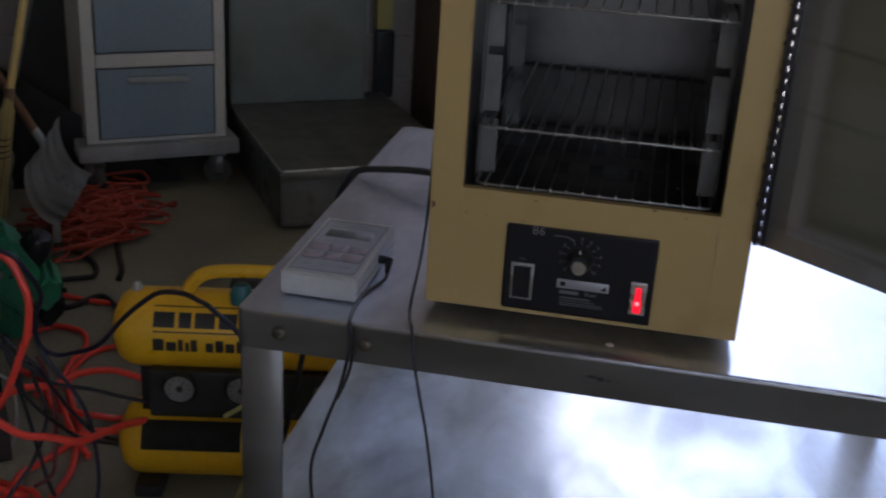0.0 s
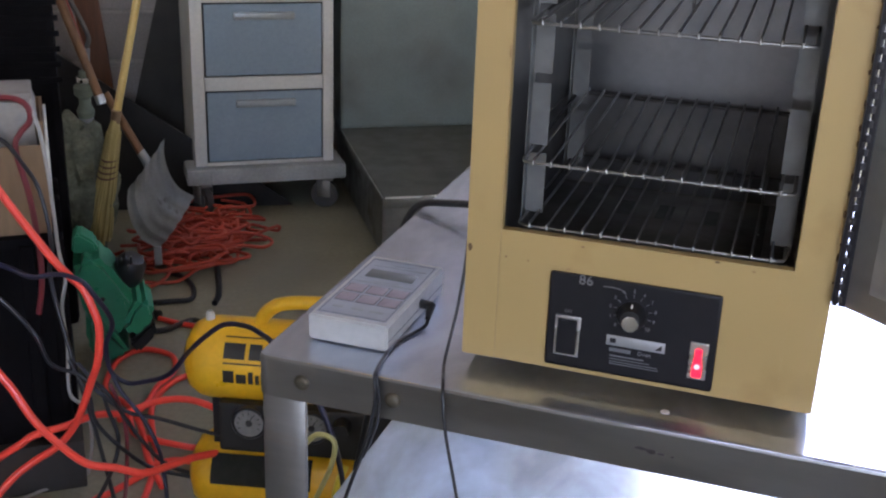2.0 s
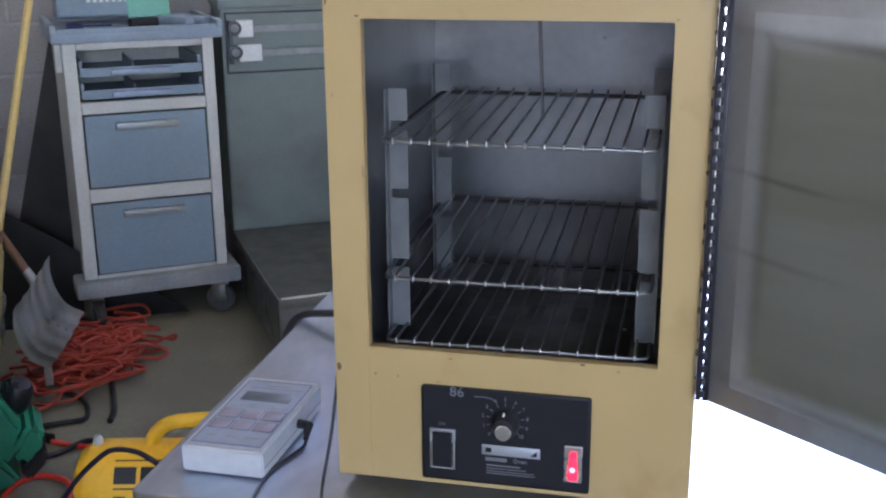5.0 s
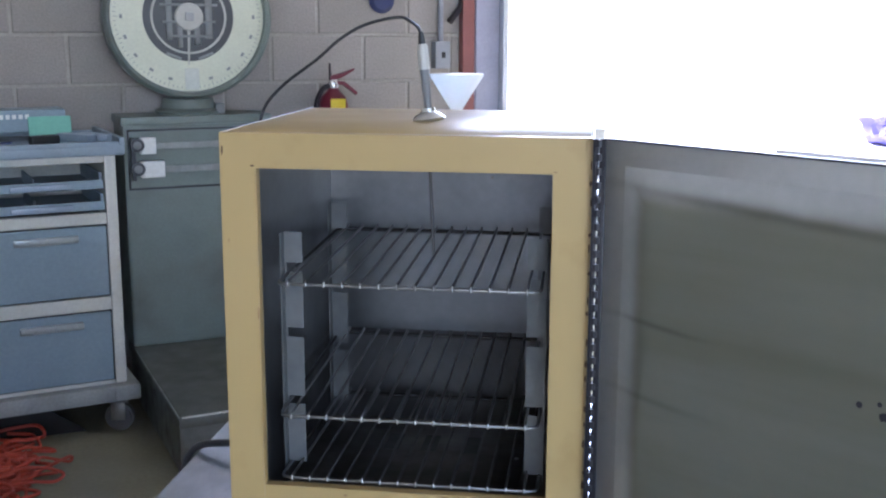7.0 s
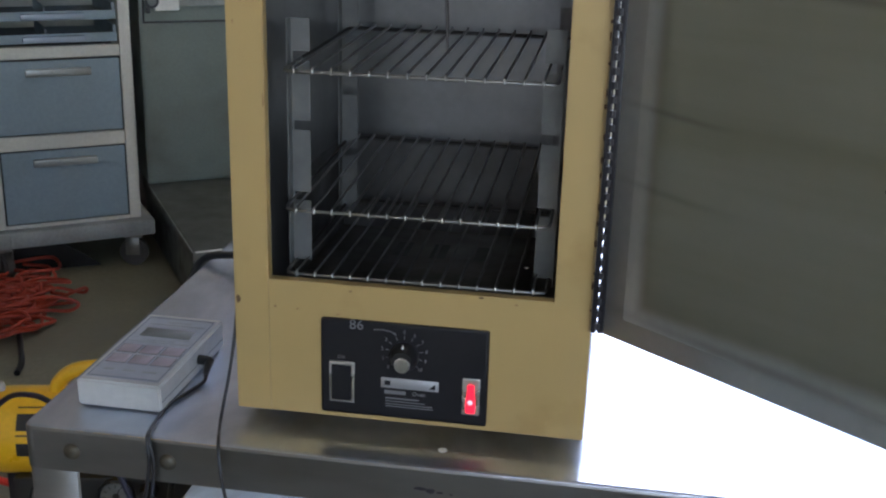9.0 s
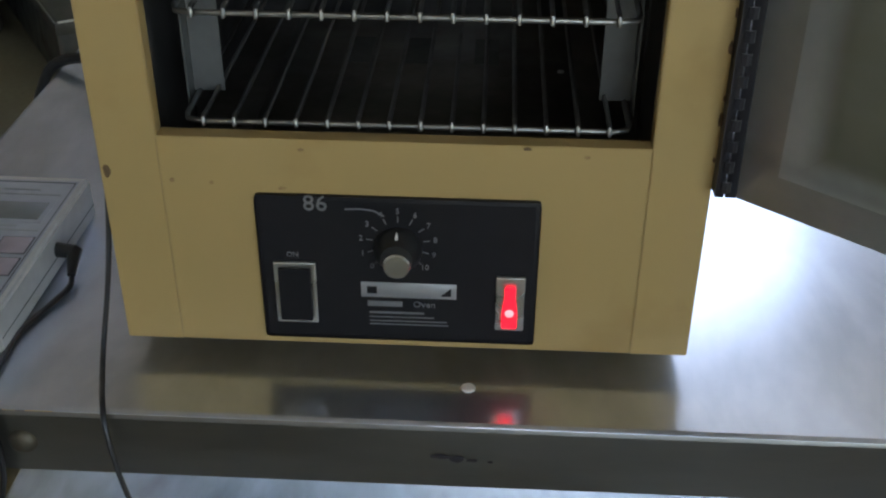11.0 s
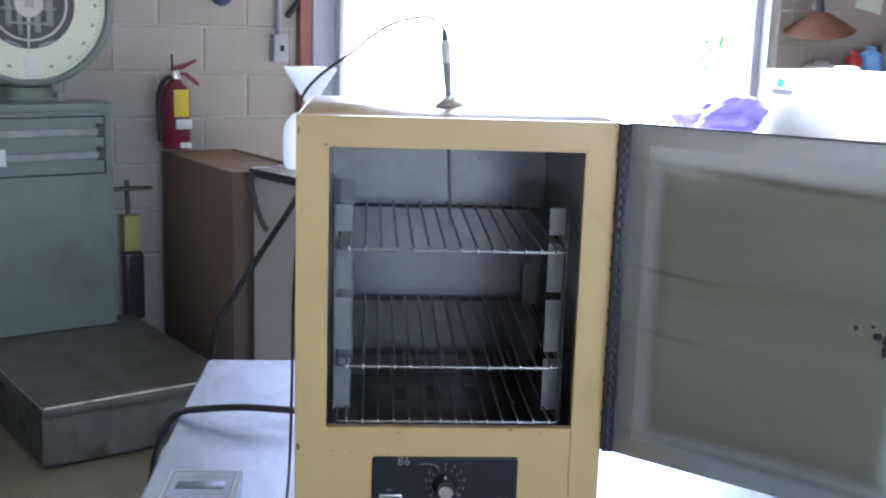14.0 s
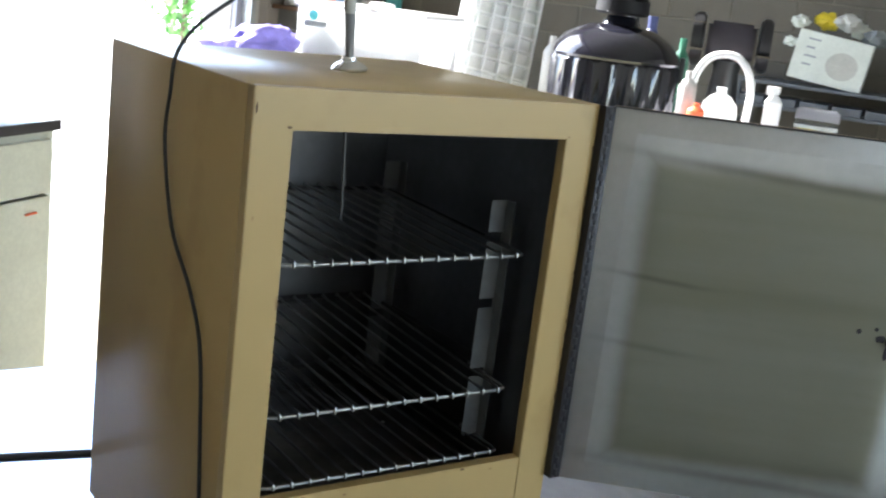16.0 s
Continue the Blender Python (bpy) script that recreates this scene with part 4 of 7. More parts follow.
for i in range(3):
    for j in range(2):
        flat("key_border", -0.0365 + i * 0.0255, -0.0135 + i * 0.0255, 0.0445 + j * 0.0265, 0.0665 + j * 0.0265, 0.0008, "box_line")
        flat("key", -0.0355 + i * 0.0255, -0.0145 + i * 0.0255, 0.0455 + j * 0.0265, 0.0655 + j * 0.0265, 0.0014, "key", "", 0.0004)
for x0, x1, y0 in ((-0.012, 0.016, 0.158), (-0.032, 0.034, 0.151), (-0.016, 0.018, 0.1065), (-0.036, 0.036, 0.1010)):
    flat("print_bar", x0, x1, y0, y0 + 0.0014, 0.0008, "handle_grey")
for x0, x1 in ((-0.030, -0.018), (-0.008, 0.006), (0.014, 0.030)):
    flat("print_bar", x0, x1, 0.026, 0.030, 0.0008, "handle_grey")
part("tilt_stand", box(-0.035, 0.035, 0.145, 0.150, -0.0005, 0.002, 0.0005), M["box_grey"], inst)
part("plug", rod((0.0465, 0.104, 0.018), (0.060, 0.102, 0.0180), 0.0056, 0.0052, 14), M["black_plastic"], inst, "black plug in the side socket")
part("plug_boot", rod((0.059, 0.104, 0.0180), (0.0625, 0.084, 0.010), 0.0056, 0.003, 14), M["black_plastic"], inst)
part("lead", sweep(spline([(0.0625, 0.086, 0.010), (0.062, 0.078, 0.004), (0.055, 0.055, 0.0025), (0.047, 0.025, 0.0025), (0.048, -0.010, 0.0025), (0.053, -0.044, 0.0032), (0.0545, -0.0525, -0.002), (0.056, -0.0555, -0.03), (0.047, -0.058, -0.08),
      (0.027, -0.054, -0.14), (0.008, -0.042, -0.21), (0.016, -0.032, -0.30), (0.045, -0.012, -0.385), (0.075, 0.038, -0.418), (0.12, 0.088, -0.4195)], 6), 0.0021, 8), M["cable"], inst, "thin black lead")
part("lead_loop", sweep(spline([(0.053, -0.0465, 0.0034), (0.057, -0.0535, -0.003), (0.0610, -0.0555, -0.025), (0.0590, -0.0565, -0.050), (0.052, -0.0575, -0.075), (0.044, -0.057, -0.095)], 6), 0.0019, 8), M["cable"], inst)

# oven power cord over the table's side
part("power_cord", sweep(spline([(-0.05, 0.347, 0.06), (-0.11, 0.375, 0.04), (-0.18, 0.405, 0.032), (-0.28, 0.433, 0.028), (-0.345, 0.452, 0.018), (-0.385, 0.463, 0.008), (-0.405, 0.466, -0.012), (-0.425, 0.475, -0.06),
      (-0.45, 0.53, -0.15), (-0.495, 0.60, -0.27), (-0.54, 0.66, -0.45), (-0.60, 0.70, -0.70), (-0.64, 0.73, -0.80), (-0.70, 0.78, -0.8255)], 7), 0.0055, 10), M["cable"], oven, "thick black power cord")

# ---------- medical supply cart ----------
CART = pose(-1.692, 2.482, 0, 0, 0, 35.5) @ Matrix.Scale(0.98, 4)
cart = thing("supply_cart", "off-white and blue-grey medical supply cart on casters", "cart", CART)
cw, cd = 0.25, 0.46
bmx = box(-cw, -0.205, 0.0, cd, 0.19, 1.03, 0.006)
box(0.222, 0.262, 0.0, cd, 0.19, 1.03, 0.006, bm=bmx)
part("carcass", bmx, M["cart_white"], cart, "off-white plastic side panels")
part("back_panel", box(-0.205, 0.222, cd - 0.02, cd, 0.19, 1.03), M["cart_white"], cart)
for z0, z1 in ((0.190, 0.204), (0.470, 0.520), (0.785, 0.826), (1.004, 1.03)):
    part("rail", box(-0.205, 0.222, 0.001, 0.03, z0, z1, 0.004), M["cart_white"], cart)
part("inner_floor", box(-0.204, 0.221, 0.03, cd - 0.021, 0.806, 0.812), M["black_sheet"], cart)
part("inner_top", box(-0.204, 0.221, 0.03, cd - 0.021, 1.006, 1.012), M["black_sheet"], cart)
for z0, z1 in ((0.207, 0.467), (0.524, 0.781)):
    d = part("drawer", box(-0.1995, 0.2165, -0.004, 0.018, z0 + 0.002, z1 - 0.002, 0.003), M["cart_blue"], cart, "pale blue drawer front")
    part("handle", box(-0.098, 0.118, -0.026, -0.004, z1 - 0.055, z1 - 0.028, 0.006), M["handle_grey"], d, "grey pull handle")
    part("drawer_gap", box(-0.2045, 0.2215, 0.004, 0.008, z0 - 0.002, z1 + 0.002), M["dark_slot"], d)
for z0, z1 in ((0.836, 0.906), (0.912, 1.000)):
    d = part("tray_drawer", box(-0.199, 0.216, -0.003, 0.012, z0, z0 + 0.032, 0.003), M["cart_blue"], cart, "shallow open drawer with a blue front")
    bmt = box(-0.199, -0.188, 0.012, 0.40, z0, z0 + 0.055, 0.002)
    box(0.205, 0.216, 0.012, 0.40, z0, z0 + 0.055, 0.002, bm=bmt)
    box(-0.188, 0.205, 0.012, 0.40, z0, z0 + 0.006, bm=bmt)
    part("drawer_box", bmt, M["cart_trim"], d)
    part("handle", box(-0.098, 0.108, -0.022, -0.003, z0 + 0.004, z0 + 0.026, 0.006), M["clear_lens"], d, "glossy blue-grey pull handle")
    part("divider", box(-0.02, -0.014, 0.02, 0.3, z0 + 0.006, z0 + 0.045), M["cart_trim"], d)
bmt = box(-0.285, 0.292, -0.030, cd + 0.02, 1.03, 1.068, 0.010)
for x0, x1, y0, y1 in ((-0.285, -0.265, -0.03, cd + 0.02), (0.272, 0.292, -0.03, cd + 0.02), (-0.265, 0.272, cd, cd + 0.02), (-0.265, 0.272, -0.03, -0.015)):
    box(x0, x1, y0, y1, 1.06, 1.093 if y1 - y0 > 0.1 else 1.08, 0.006, bm=bmt)
part("top_tray", bmt, M["cart_trim"], cart, "blue-grey moulded top tray with raised rim")
bmt = box(-0.285, 0.305, -0.035, cd + 0.02, 0.128, 0.188, 0.012)
box(-0.20, -0.19, -0.037, -0.03, 0.132, 0.182, 0.002, bm=bmt)
box(0.21, 0.22, -0.037, -0.03, 0.132, 0.182, 0.002, bm=bmt)
part("bumper_base", bmt, M["cart_deck"], cart, "scuffed grey bumper base")
part("side_hook", box(-0.272, -0.252, 0.03, 0.12, 0.93, 1.03, 0.003), M["cart_white"], cart)
for x in (-0.225, 0.235):
    for y in (0.03, 0.40):
        c = part("caster", box(-0.022, 0.022, -0.03, 0.03, 0.108, 0.128, 0.004), M["caster"], cart, "worn swivel caster")
        c.matrix_basis = pose(x, y, 0, 0, 0, 64 if x > 0 else 25)
        for dx in (-0.027, 0.023):
            part("fork", box(dx, dx + 0.004, -0.026, 0.026, 0.045, 0.112, 0.001, 1), M["caster"], c)
        part("wheel", rod((-0.020, 0, 0.053), (0.020, 0, 0.053), 0.053, seg=24, bevel=0.008), M["rubber"], c)
# things on the cart
tl = thing("tool_box", "low blue-grey plastic case with a printed band, lying on the cart", "case", CART @ pose(0.0, 0.34, 1.0935))
part("case_body", box(-0.235, 0.145, -0.07, 0.07, 0, 0.085, 0.010), M["cart_blue"], tl)
for i in range(7):
    part("print_bar", box(-0.13 + i * 0.022, -0.116 + i * 0.022, -0.0712, -0.0695, 0.052, 0.068), M["white_plastic"], tl)
solid("mint_packet", box(-0.075, 0.075, -0.012, 0.0, 0, 0.085, 0.003), M["mint"], "mint green paper packet leaning on the blue-grey case", "packet", CART @ pose(0.085, 0.257, 1.068, -12, 0, 0))
solid("screwdriver", rod((0, 0, 0), (0.055, 0.004, 0), 0.013, 0.010, 12, bm=rod((0.055, 0.004, 0.001), (0.15, 0.012, 0.001), 0.0035, seg=8), bevel=0.003), M["navy"], "dark screwdriver lying on the cart's top tray", "tool", CART @ pose(-0.225, 0.03, 1.082))
solid("hand_drill_bit_case", box(-0.05, 0.05, -0.02, 0.02, 0, 0.035, 0.008), M["black_plastic"], "small black tool on the cart's top tray", "tool", CART @ pose(0.035, 0.06, 1.068, 0, 0, 14))
for x in (0.16, 0.225):
    solid("pen_holder", box(-0.022, 0.022, -0.08, 0.08, 0, 0.028, 0.008), M["cart_trim"], "blue-grey plastic holder on the cart's rim", "holder", CART @ pose(x, 0.16, 1.068, 0, 0, 35), "holders on the cart")

# ---------- dial platform scale ----------
SC = pose(-1.146, 2.249, 0, 0, 0, 32.5) @ Matrix.Diagonal((1, 1, 0.97, 1))
sc = thing("platform_scale", "old green enamelled platform scale with a round dial", "scale", SC)
part("platform_skirt", box(0.0, 0.66, -0.035, 0.93, 0.010, 0.205, 0.014), M["scale_skirt"], sc, "worn cast iron skirt")
part("platform", box(-0.006, 0.666, -0.066, 0.936, 0.190, 0.232, 0.010), M["scale_iron"], sc, "dark steel weighing platform")
part("platform_edge", rod((0.004, -0.0645, 0.2305), (0.656, -0.0645, 0.2305), 0.0035, seg=10), M["chrome_edge"], sc, "bright worn front edge")
part("platform_edge", rod((-0.0045, -0.06, 0.2305), (-0.0045, 0.78, 0.2305), 0.0028, seg=10), M["scale_edge"], sc)
for x in (0.06, 0.60):
    for y in (0.06, 0.86):
        part("foot", lathe([(0, 0), (0.045, 0), (0.045, 0.006), (0.03, 0.011), (0, 0.011)], 16, m=pose(x, y, 0)), M["rubber"], sc)
Y0 = 0.80
part("cabinet", box(-0.006, 0.556, Y0, Y0 + 0.30, 0.232, 1.135, 0.012), M["scale_green"], sc, "green enamelled cabinet column")
part("cabinet_cap", box(-0.013, 0.563, Y0 - 0.012, Y0 + 0.31, 1.115, 1.150, 0.008), M["scale_green"], sc)
bmr = box(0.008, 0.526, Y0 - 0.006, Y0, 1.094, 1.101, 0.001, 1)
box(0.008, 0.526, Y0 - 0.006, Y0, 0.866, 0.873, 0.001, 1, bm=bmr)
box(0.008, 0.015, Y0 - 0.006, Y0, 0.873, 1.094, 0.001, 1, bm=bmr)
box(0.519, 0.526, Y0 - 0.006, Y0, 0.873, 1.094, 0.001, 1, bm=bmr)
part("beam_frame", bmr, M["dial_dark"], sc, "dark raised frame round the beams")
for z in (1.038, 0.946):
    b = part("beam", box(0.03, 0.515, Y0 - 0.024, Y0 - 0.016, z - 0.014, z + 0.012, 0.002), M["beam_metal"], sc, "dull metal weighing beam")
    part("beam_bracket", box(0.490, 0.512, Y0 - 0.030, Y0, z - 0.022, z + 0.032, 0.002), M["dial_dark"], b)
    part("poise", box(0.050, 0.108 + (0.03 if z < 1 else 0), Y0 - 0.040, Y0 - 0.012, z - 0.030, z + 0.034, 0.003), M["white_plastic"], b, "pale sliding weight")
    part("poise_knob", lathe([(0, 0.044), (0.016, 0.044), (0.026, 0.042), (0.027, 0.030), (0.012, 0.0), (0, 0)], 20, m=pose(0.038, Y0 - 0.006, z + 0.006, 90, 0, 0)), M["dial_dark"], b, "dark round knob")
    part("knob_face", lathe([(0, 0.0465), (0.014, 0.0455), (0.016, 0.0442), (0, 0.0442)], 18, m=pose(0.038, Y0 - 0.006, z + 0.006, 90, 0, 0)), M["dial_works"], b)
part("beam_link", box(0.020, 0.034, Y0 - 0.028, Y0, 0.905, 1.07, 0.002), M["dial_dark"], sc)
part("neck", lathe([(0, 0), (0.125, 0), (0.13, 0.012), (0.105, 0.022), (0.095, 0.06), (0, 0.06)], 28, m=pose(0.268, Y0 + 0.13, 1.150)), M["scale_green"], sc)
part("neck_bolt", box(0.36, 0.395, Y0 + 0.05, Y0 + 0.09, 1.150, 1.19, 0.004), M["dial_works"], sc)
DCX, DCY, DCZ, DR = 0.268, Y0 + 0.06, 1.530, 0.318
D = pose(DCX, DCY, DCZ, 90, 0, 0)
dial = part("dial", lathe([(0, -0.16), (0.20, -0.16), (DR - 0.01, -0.10), (DR, -0.04), (DR, 0.02), (DR - 0.012, 0.035), (DR - 0.024, 0.030), (DR - 0.026, 0.0), (0, 0.0)], 64, m=D), M["scale_green"], sc, "round dial housing with a dull green rim")
part("dial_face", lathe([(0.150, 0.002), (DR - 0.028, 0.002), (DR - 0.028, 0.004), (0.150, 0.004)], 64, m=D), M["dial_white"], dial, "cream printed dial face")
part("dark_ring", lathe([(0.146, 0.004), (0.172, 0.0045), (0.172, 0.006), (0.146, 0.006)], 64, m=D), M["dial_dark"], dial)
part("inner_ring", lathe([(0.136, 0.006), (0.144, 0.006), (0.144, 0.012), (0.136, 0.012)], 48, m=D), M["gauge_white"], dial)
part("backing_plate", lathe([(0, 0.001), (0.147, 0.001), (0.147, 0.002), (0, 0.002)], 40, m=D), M["dial_dark"], dial, "dark open dial works")
WORKS = pose(DCX, DCY - 0.014, DCZ)
for x, w, z0, z1 in ((-0.075, 0.012, -0.09, 0.07), (-0.035, 0.010, -0.12, 0.0), (0.03, 0.012, -0.11, 0.0), (0.075, 0.014, -0.085, 0.08)):
    part("lever", box(x - w, x + w, 0.002, 0.010, z0, z1, 0.002, 1, rot=WORKS), M["dial_works"], dial, "grey lever behind the needle")
for z, w in ((0.045, 0.11), (-0.02, 0.10), (-0.075, 0.085)):
    part("cross_lever", box(-w, w, 0.0, 0.0016, z - 0.005, z + 0.005, 0.0004, 1, rot=WORKS), M["dial_works"], dial)
part("hub", lathe([(0, 0.018), (0.050, 0.018), (0.054, 0.014), (0.054, 0.006), (0, 0.006)], 32, m=D), M["gauge_white"], dial)
part("hub_nut", box(-0.016, 0.016, -0.026, -0.018, -0.016, 0.016, 0.002, rot=pose(DCX, DCY, DCZ, 0, 5, 0)), M["label_silver"], dial)
part("needle", slopedbar([(-0.006, -0.05), (0.006, -0.05), (0.0025, -0.185), (-0.0025, -0.185)], -0.012, -0.010, 0.0002), M["gauge_white"], dial).matrix_basis = pose(DCX, DCY, DCZ, 0, 2, 0)
for k in range(100):
    a = 2 * math.pi * k / 100
    long = k % 5 == 0
    r0 = 0.262 if long else 0.270
    mk = pose(DCX, DCY - 0.0044, DCZ, 0, math.degrees(a), 0)
    part("tick", box(-0.0009, 0.0009, -0.0004, 0.0004, r0, 0.280, rot=mk), M["dial_works"], dial)
    if long:
        part("number_bar", box(-0.008, 0.008, -0.0004, 0.0004, 0.246, 0.256, rot=mk), M["dial_works"], dial)
part("label_patch", box(-0.022, 0.032, -0.007, -0.0045, -0.285, -0.20, 0.001, 1, rot=pose(DCX, DCY, DCZ)), M["paper"], dial)
for s in (-1, 1):
    part("ring_legend", box(-0.03, 0.03, -0.0075, -0.0062, -0.168, -0.158, rot=pose(DCX, DCY, DCZ, 0, s * 22, 0)), M["dial_works"], dial)

# ---------- air compressor ----------
CO = pose(-0.731, 0.798, 0, 0, 0, 13)
co = thing("air_compressor", "yellow twin-tank portable air compressor on the floor", "compressor", CO)


def tank(z, r=0.083, hl=0.245):
    prof = [(0, -hl), (r * 0.45, -hl + 0.004), (r * 0.8, -hl + 0.018), (r * 0.96, -hl + 0.038), (r, -hl + 0.06), (r, hl - 0.06), (r * 0.96, hl - 0.038), (r * 0.8, hl - 0.018), (r * 0.45, hl - 0.004), (0, hl)]
    return lathe(prof, 40, m=pose(0, 0, z, 0, 90, 0))


upper = part("upper_tank", tank(0.354), M["yellow"], co, "glossy yellow air tank with black lettering blocks")
lower = part("lower_tank", tank(0.096), M["yellow"], co, "glossy yellow air tank with a dark warning label")
R = 0.0834


def wrap(x0, x1, a0, a1, z, r=R, n=8):
    """A thin sheet wrapped round a tank, between two heights given as angles."""
    b = bmesh.new()
    rows = []
    for k in range(n + 1):
        a = radians(a0 + (a1 - a0) * k / n)
        rows.append([b.verts.new((x, -rr * math.cos(a), z + rr * math.sin(a))) for rr in (r, r + 0.0004) for x in (x0, x1)])
    for p, q in zip(rows, rows[1:]):
        b.faces.new((p[2], p[3], q[3], q[2]))
        b.faces.new((p[0], q[0], q[1], p[1]))
    bmesh.ops.recalc_face_normals(b, faces=b.faces)
    return b


for x0, x1 in ((-0.150, -0.108), (-0.100, -0.075), (-0.068, -0.028), (-0.020, 0.016), (0.022, 0.050), (0.055, 0.09)):
    part("logo_block", wrap(x0, x1, 24, 46, 0.354), M["decal"], upper)
for a in (54, 17):
    part("logo_rule", wrap(-0.150, 0.10, a, a + 2, 0.354), M["decal"], upper)
for k, (x0, x1) in enumerate(((-0.150, -0.128), (-0.124, -0.104), (-0.100, -0.090), (-0.086, -0.078), (-0.075, -0.062), (-0.045, -0.03), (-0.026, -0.01), (-0.006, 0.012), (0.016, 0.03))):
    part("logo_block", wrap(x0, x1, -10, 4 if k % 2 else 8, 0.354), M["decal"], upper)
part("warning_label", wrap(-0.185, 0.02, 8, 52, 0.096), M["warning"], lower, "dark warning label")
pn = part("gauge_panel", box(-0.165, 0.20, -0.075, 0.06, 0.182, 0.290, 0.008), M["decal"], co, "black control panel between the tanks")
for gx in (-0.100, 0.025):
    gd = pose(gx, -0.0745, 0.255, 90, 0, 0)
    gg = part("pressure_gauge", lathe([(0, 0), (0.034, 0), (0.035, 0.012), (0.032, 0.016), (0.0295, 0.012), (0, 0.012)], 32, m=gd), M["black_plastic"], pn, "round pressure gauge")
    part("gauge_face", lathe([(0, 0.0126), (0.029, 0.0126), (0.029, 0.0122), (0, 0.0122)], 28, m=gd), M["gauge_dull"], gg)
    part("gauge_needle", box(-0.001, 0.001, -0.0892, -0.0872, -0.004, 0.018, rot=pose(gx, 0, 0.255, 0, 25, 0)), M["decal"], gg)
    part("gauge_hub", lathe([(0, 0.0150), (0.006, 0.0145), (0.007, 0.0126), (0, 0.0126)], 14, m=gd), M["decal"], gg)
    for k in range(9):
        part("gauge_mark", box(-0.0008, 0.0008, -0.0876, -0.0870, 0.019, 0.025, rot=pose(gx, 0, 0.255, 0, -120 + 30 * k, 0)), M["decal"], gg)
part("regulator_knob", lathe([(0, 0.03), (0.016, 0.03), (0.018, 0.0), (0, 0.0)], 16, m=pose(0.085, -0.076, 0.262, 90, 0, 0)), M["black_plastic"], pn)
part("coupler", rod((0.13, -0.075, 0.24), (0.128, -0.125, 0.225), 0.011, 0.009, 14), M["bolt"], pn, "steel hose coupler")
part("coupler", rod((0.18, -0.075, 0.255), (0.18, -0.11, 0.25), 0.011, 0.009, 14), M["bolt"], pn)
part("handle", sweep(spline([(-0.095, 0.0, 0.425), (-0.085, 0.0, 0.452), (-0.055, 0.0, 0.476), (0.0, 0.0, 0.484), (0.09, 0.0, 0.484), (0.15, 0.0, 0.476), (0.18, 0.0, 0.452), (0.19, 0.0, 0.425)], 5), 0.0140, 14), M["yellow"], co, "thick yellow carrying handle")
part("pump_head", box(-0.02, 0.16, 0.03, 0.13, 0.36, 0.435, 0.02), M["black_plastic"], co)
part("valve_knob", lathe([(0, 0.0), (0.022, 0.0), (0.024, 0.02), (0.015, 0.04), (0, 0.042)], 16, m=pose(0.02, -0.03, 0.428)), M["teal"], co, "dark teal knob")
part("tank_plug", lathe([(0, 0), (0.010, 0), (0.010, 0.012), (0.006, 0.022), (0, 0.022)], 10, m=pose(-0.195, 0.0, 0.430)), M["gauge_white"], co)
for x in (-0.17, 0.17):
    part("skid", box(x - 0.03, x + 0.03, -0.10, 0.09, 0.0, 0.030, 0.01), M["black_plastic"], co, "black rubber skid")
    part("tank_bracket", box(x - 0.02, x + 0.02, -0.03, 0.03, 0.16, 0.30, 0.004), M["black_plastic"], co)
solid("yellow_air_line", sweep(spline([(-0.592, 0.665, 0.225), (-0.600, 0.645, 0.19), (-0.615, 0.65, 0.11), (-0.61, 0.66, 0.05), (-0.59, 0.63, 0.02), (-0.55, 0.61, 0.03), (-0.50, 0.65, 0.10), (-0.44, 0.66, 0.16)], 6), 0.007, 8), M["yellow_plastic"], "yellow air line plugged into the compressor", "hose")

# ---------- base cabinet by the doorway ----------
CB_ = pose(-0.039, 2.195, 0, 0, 0, 37.5)
CZ = 0.927
cab = thing("base_cabinet", "cream base cabinet with grey side and dark-edged counter", "cabinet", CB_)
CWD, CDP = 0.51, 0.785
part("carcass", box(0.0, CWD, 0.022, CDP, 0.09, CZ - 0.032, 0.002), M["cab_side"], cab, "grey-brown side panels")
part("plinth", box(0.02, CWD - 0.02, 0.07, CDP - 0.02, 0.0, 0.09), M["counter"], cab)
bmf = box(0.0, 0.03, 0.0, 0.022, 0.09, CZ - 0.032, 0.002)
box(CWD - 0.03, CWD, 0.0, 0.022, 0.09, CZ - 0.032, 0.002, bm=bmf)
box(0.03, CWD - 0.03, 0.0, 0.022, CZ - 0.062, CZ - 0.032, 0.002, bm=bmf)
box(0.03, CWD - 0.03, 0.0, 0.022, 0.09, 0.12, 0.002, bm=bmf)
part("face_frame", bmf, M["cream"], cab, "cream painted face frame")
part("drawer", box(0.02, CWD - 0.025, -0.018, 0.0, 0.715, CZ - 0.055, 0.004), M["cream"], cab, "cream drawer front")
dd = part("cabinet_door", box(0.02, CWD - 0.025, -0.018, 0.0, 0.10, 0.705, 0.004), M["cream"], cab, "cream door front")
part("pull", box(CWD - 0.14, CWD - 0.09, -0.024, -0.018, 0.66, 0.666, 0.002), M["orange_item"], dd)
part("drawer_slide", box(CWD - 0.022, CWD - 0.006, -0.006, 0.0, 0.80, 0.835, 0.001), M["device_grey"], cab)
part("counter_edge", box(-0.015, CWD + 0.01, -0.02, CDP + 0.01, CZ - 0.032, CZ - 0.002, 0.003), M["counter"], cab, "dark counter edge")
part("counter_top", box(-0.0135, CWD + 0.0085, -0.0185, CDP + 0.0085, CZ - 0.0019, CZ, 0.0005, 1), M["counter_top"], cab, "pale worn laminate counter")
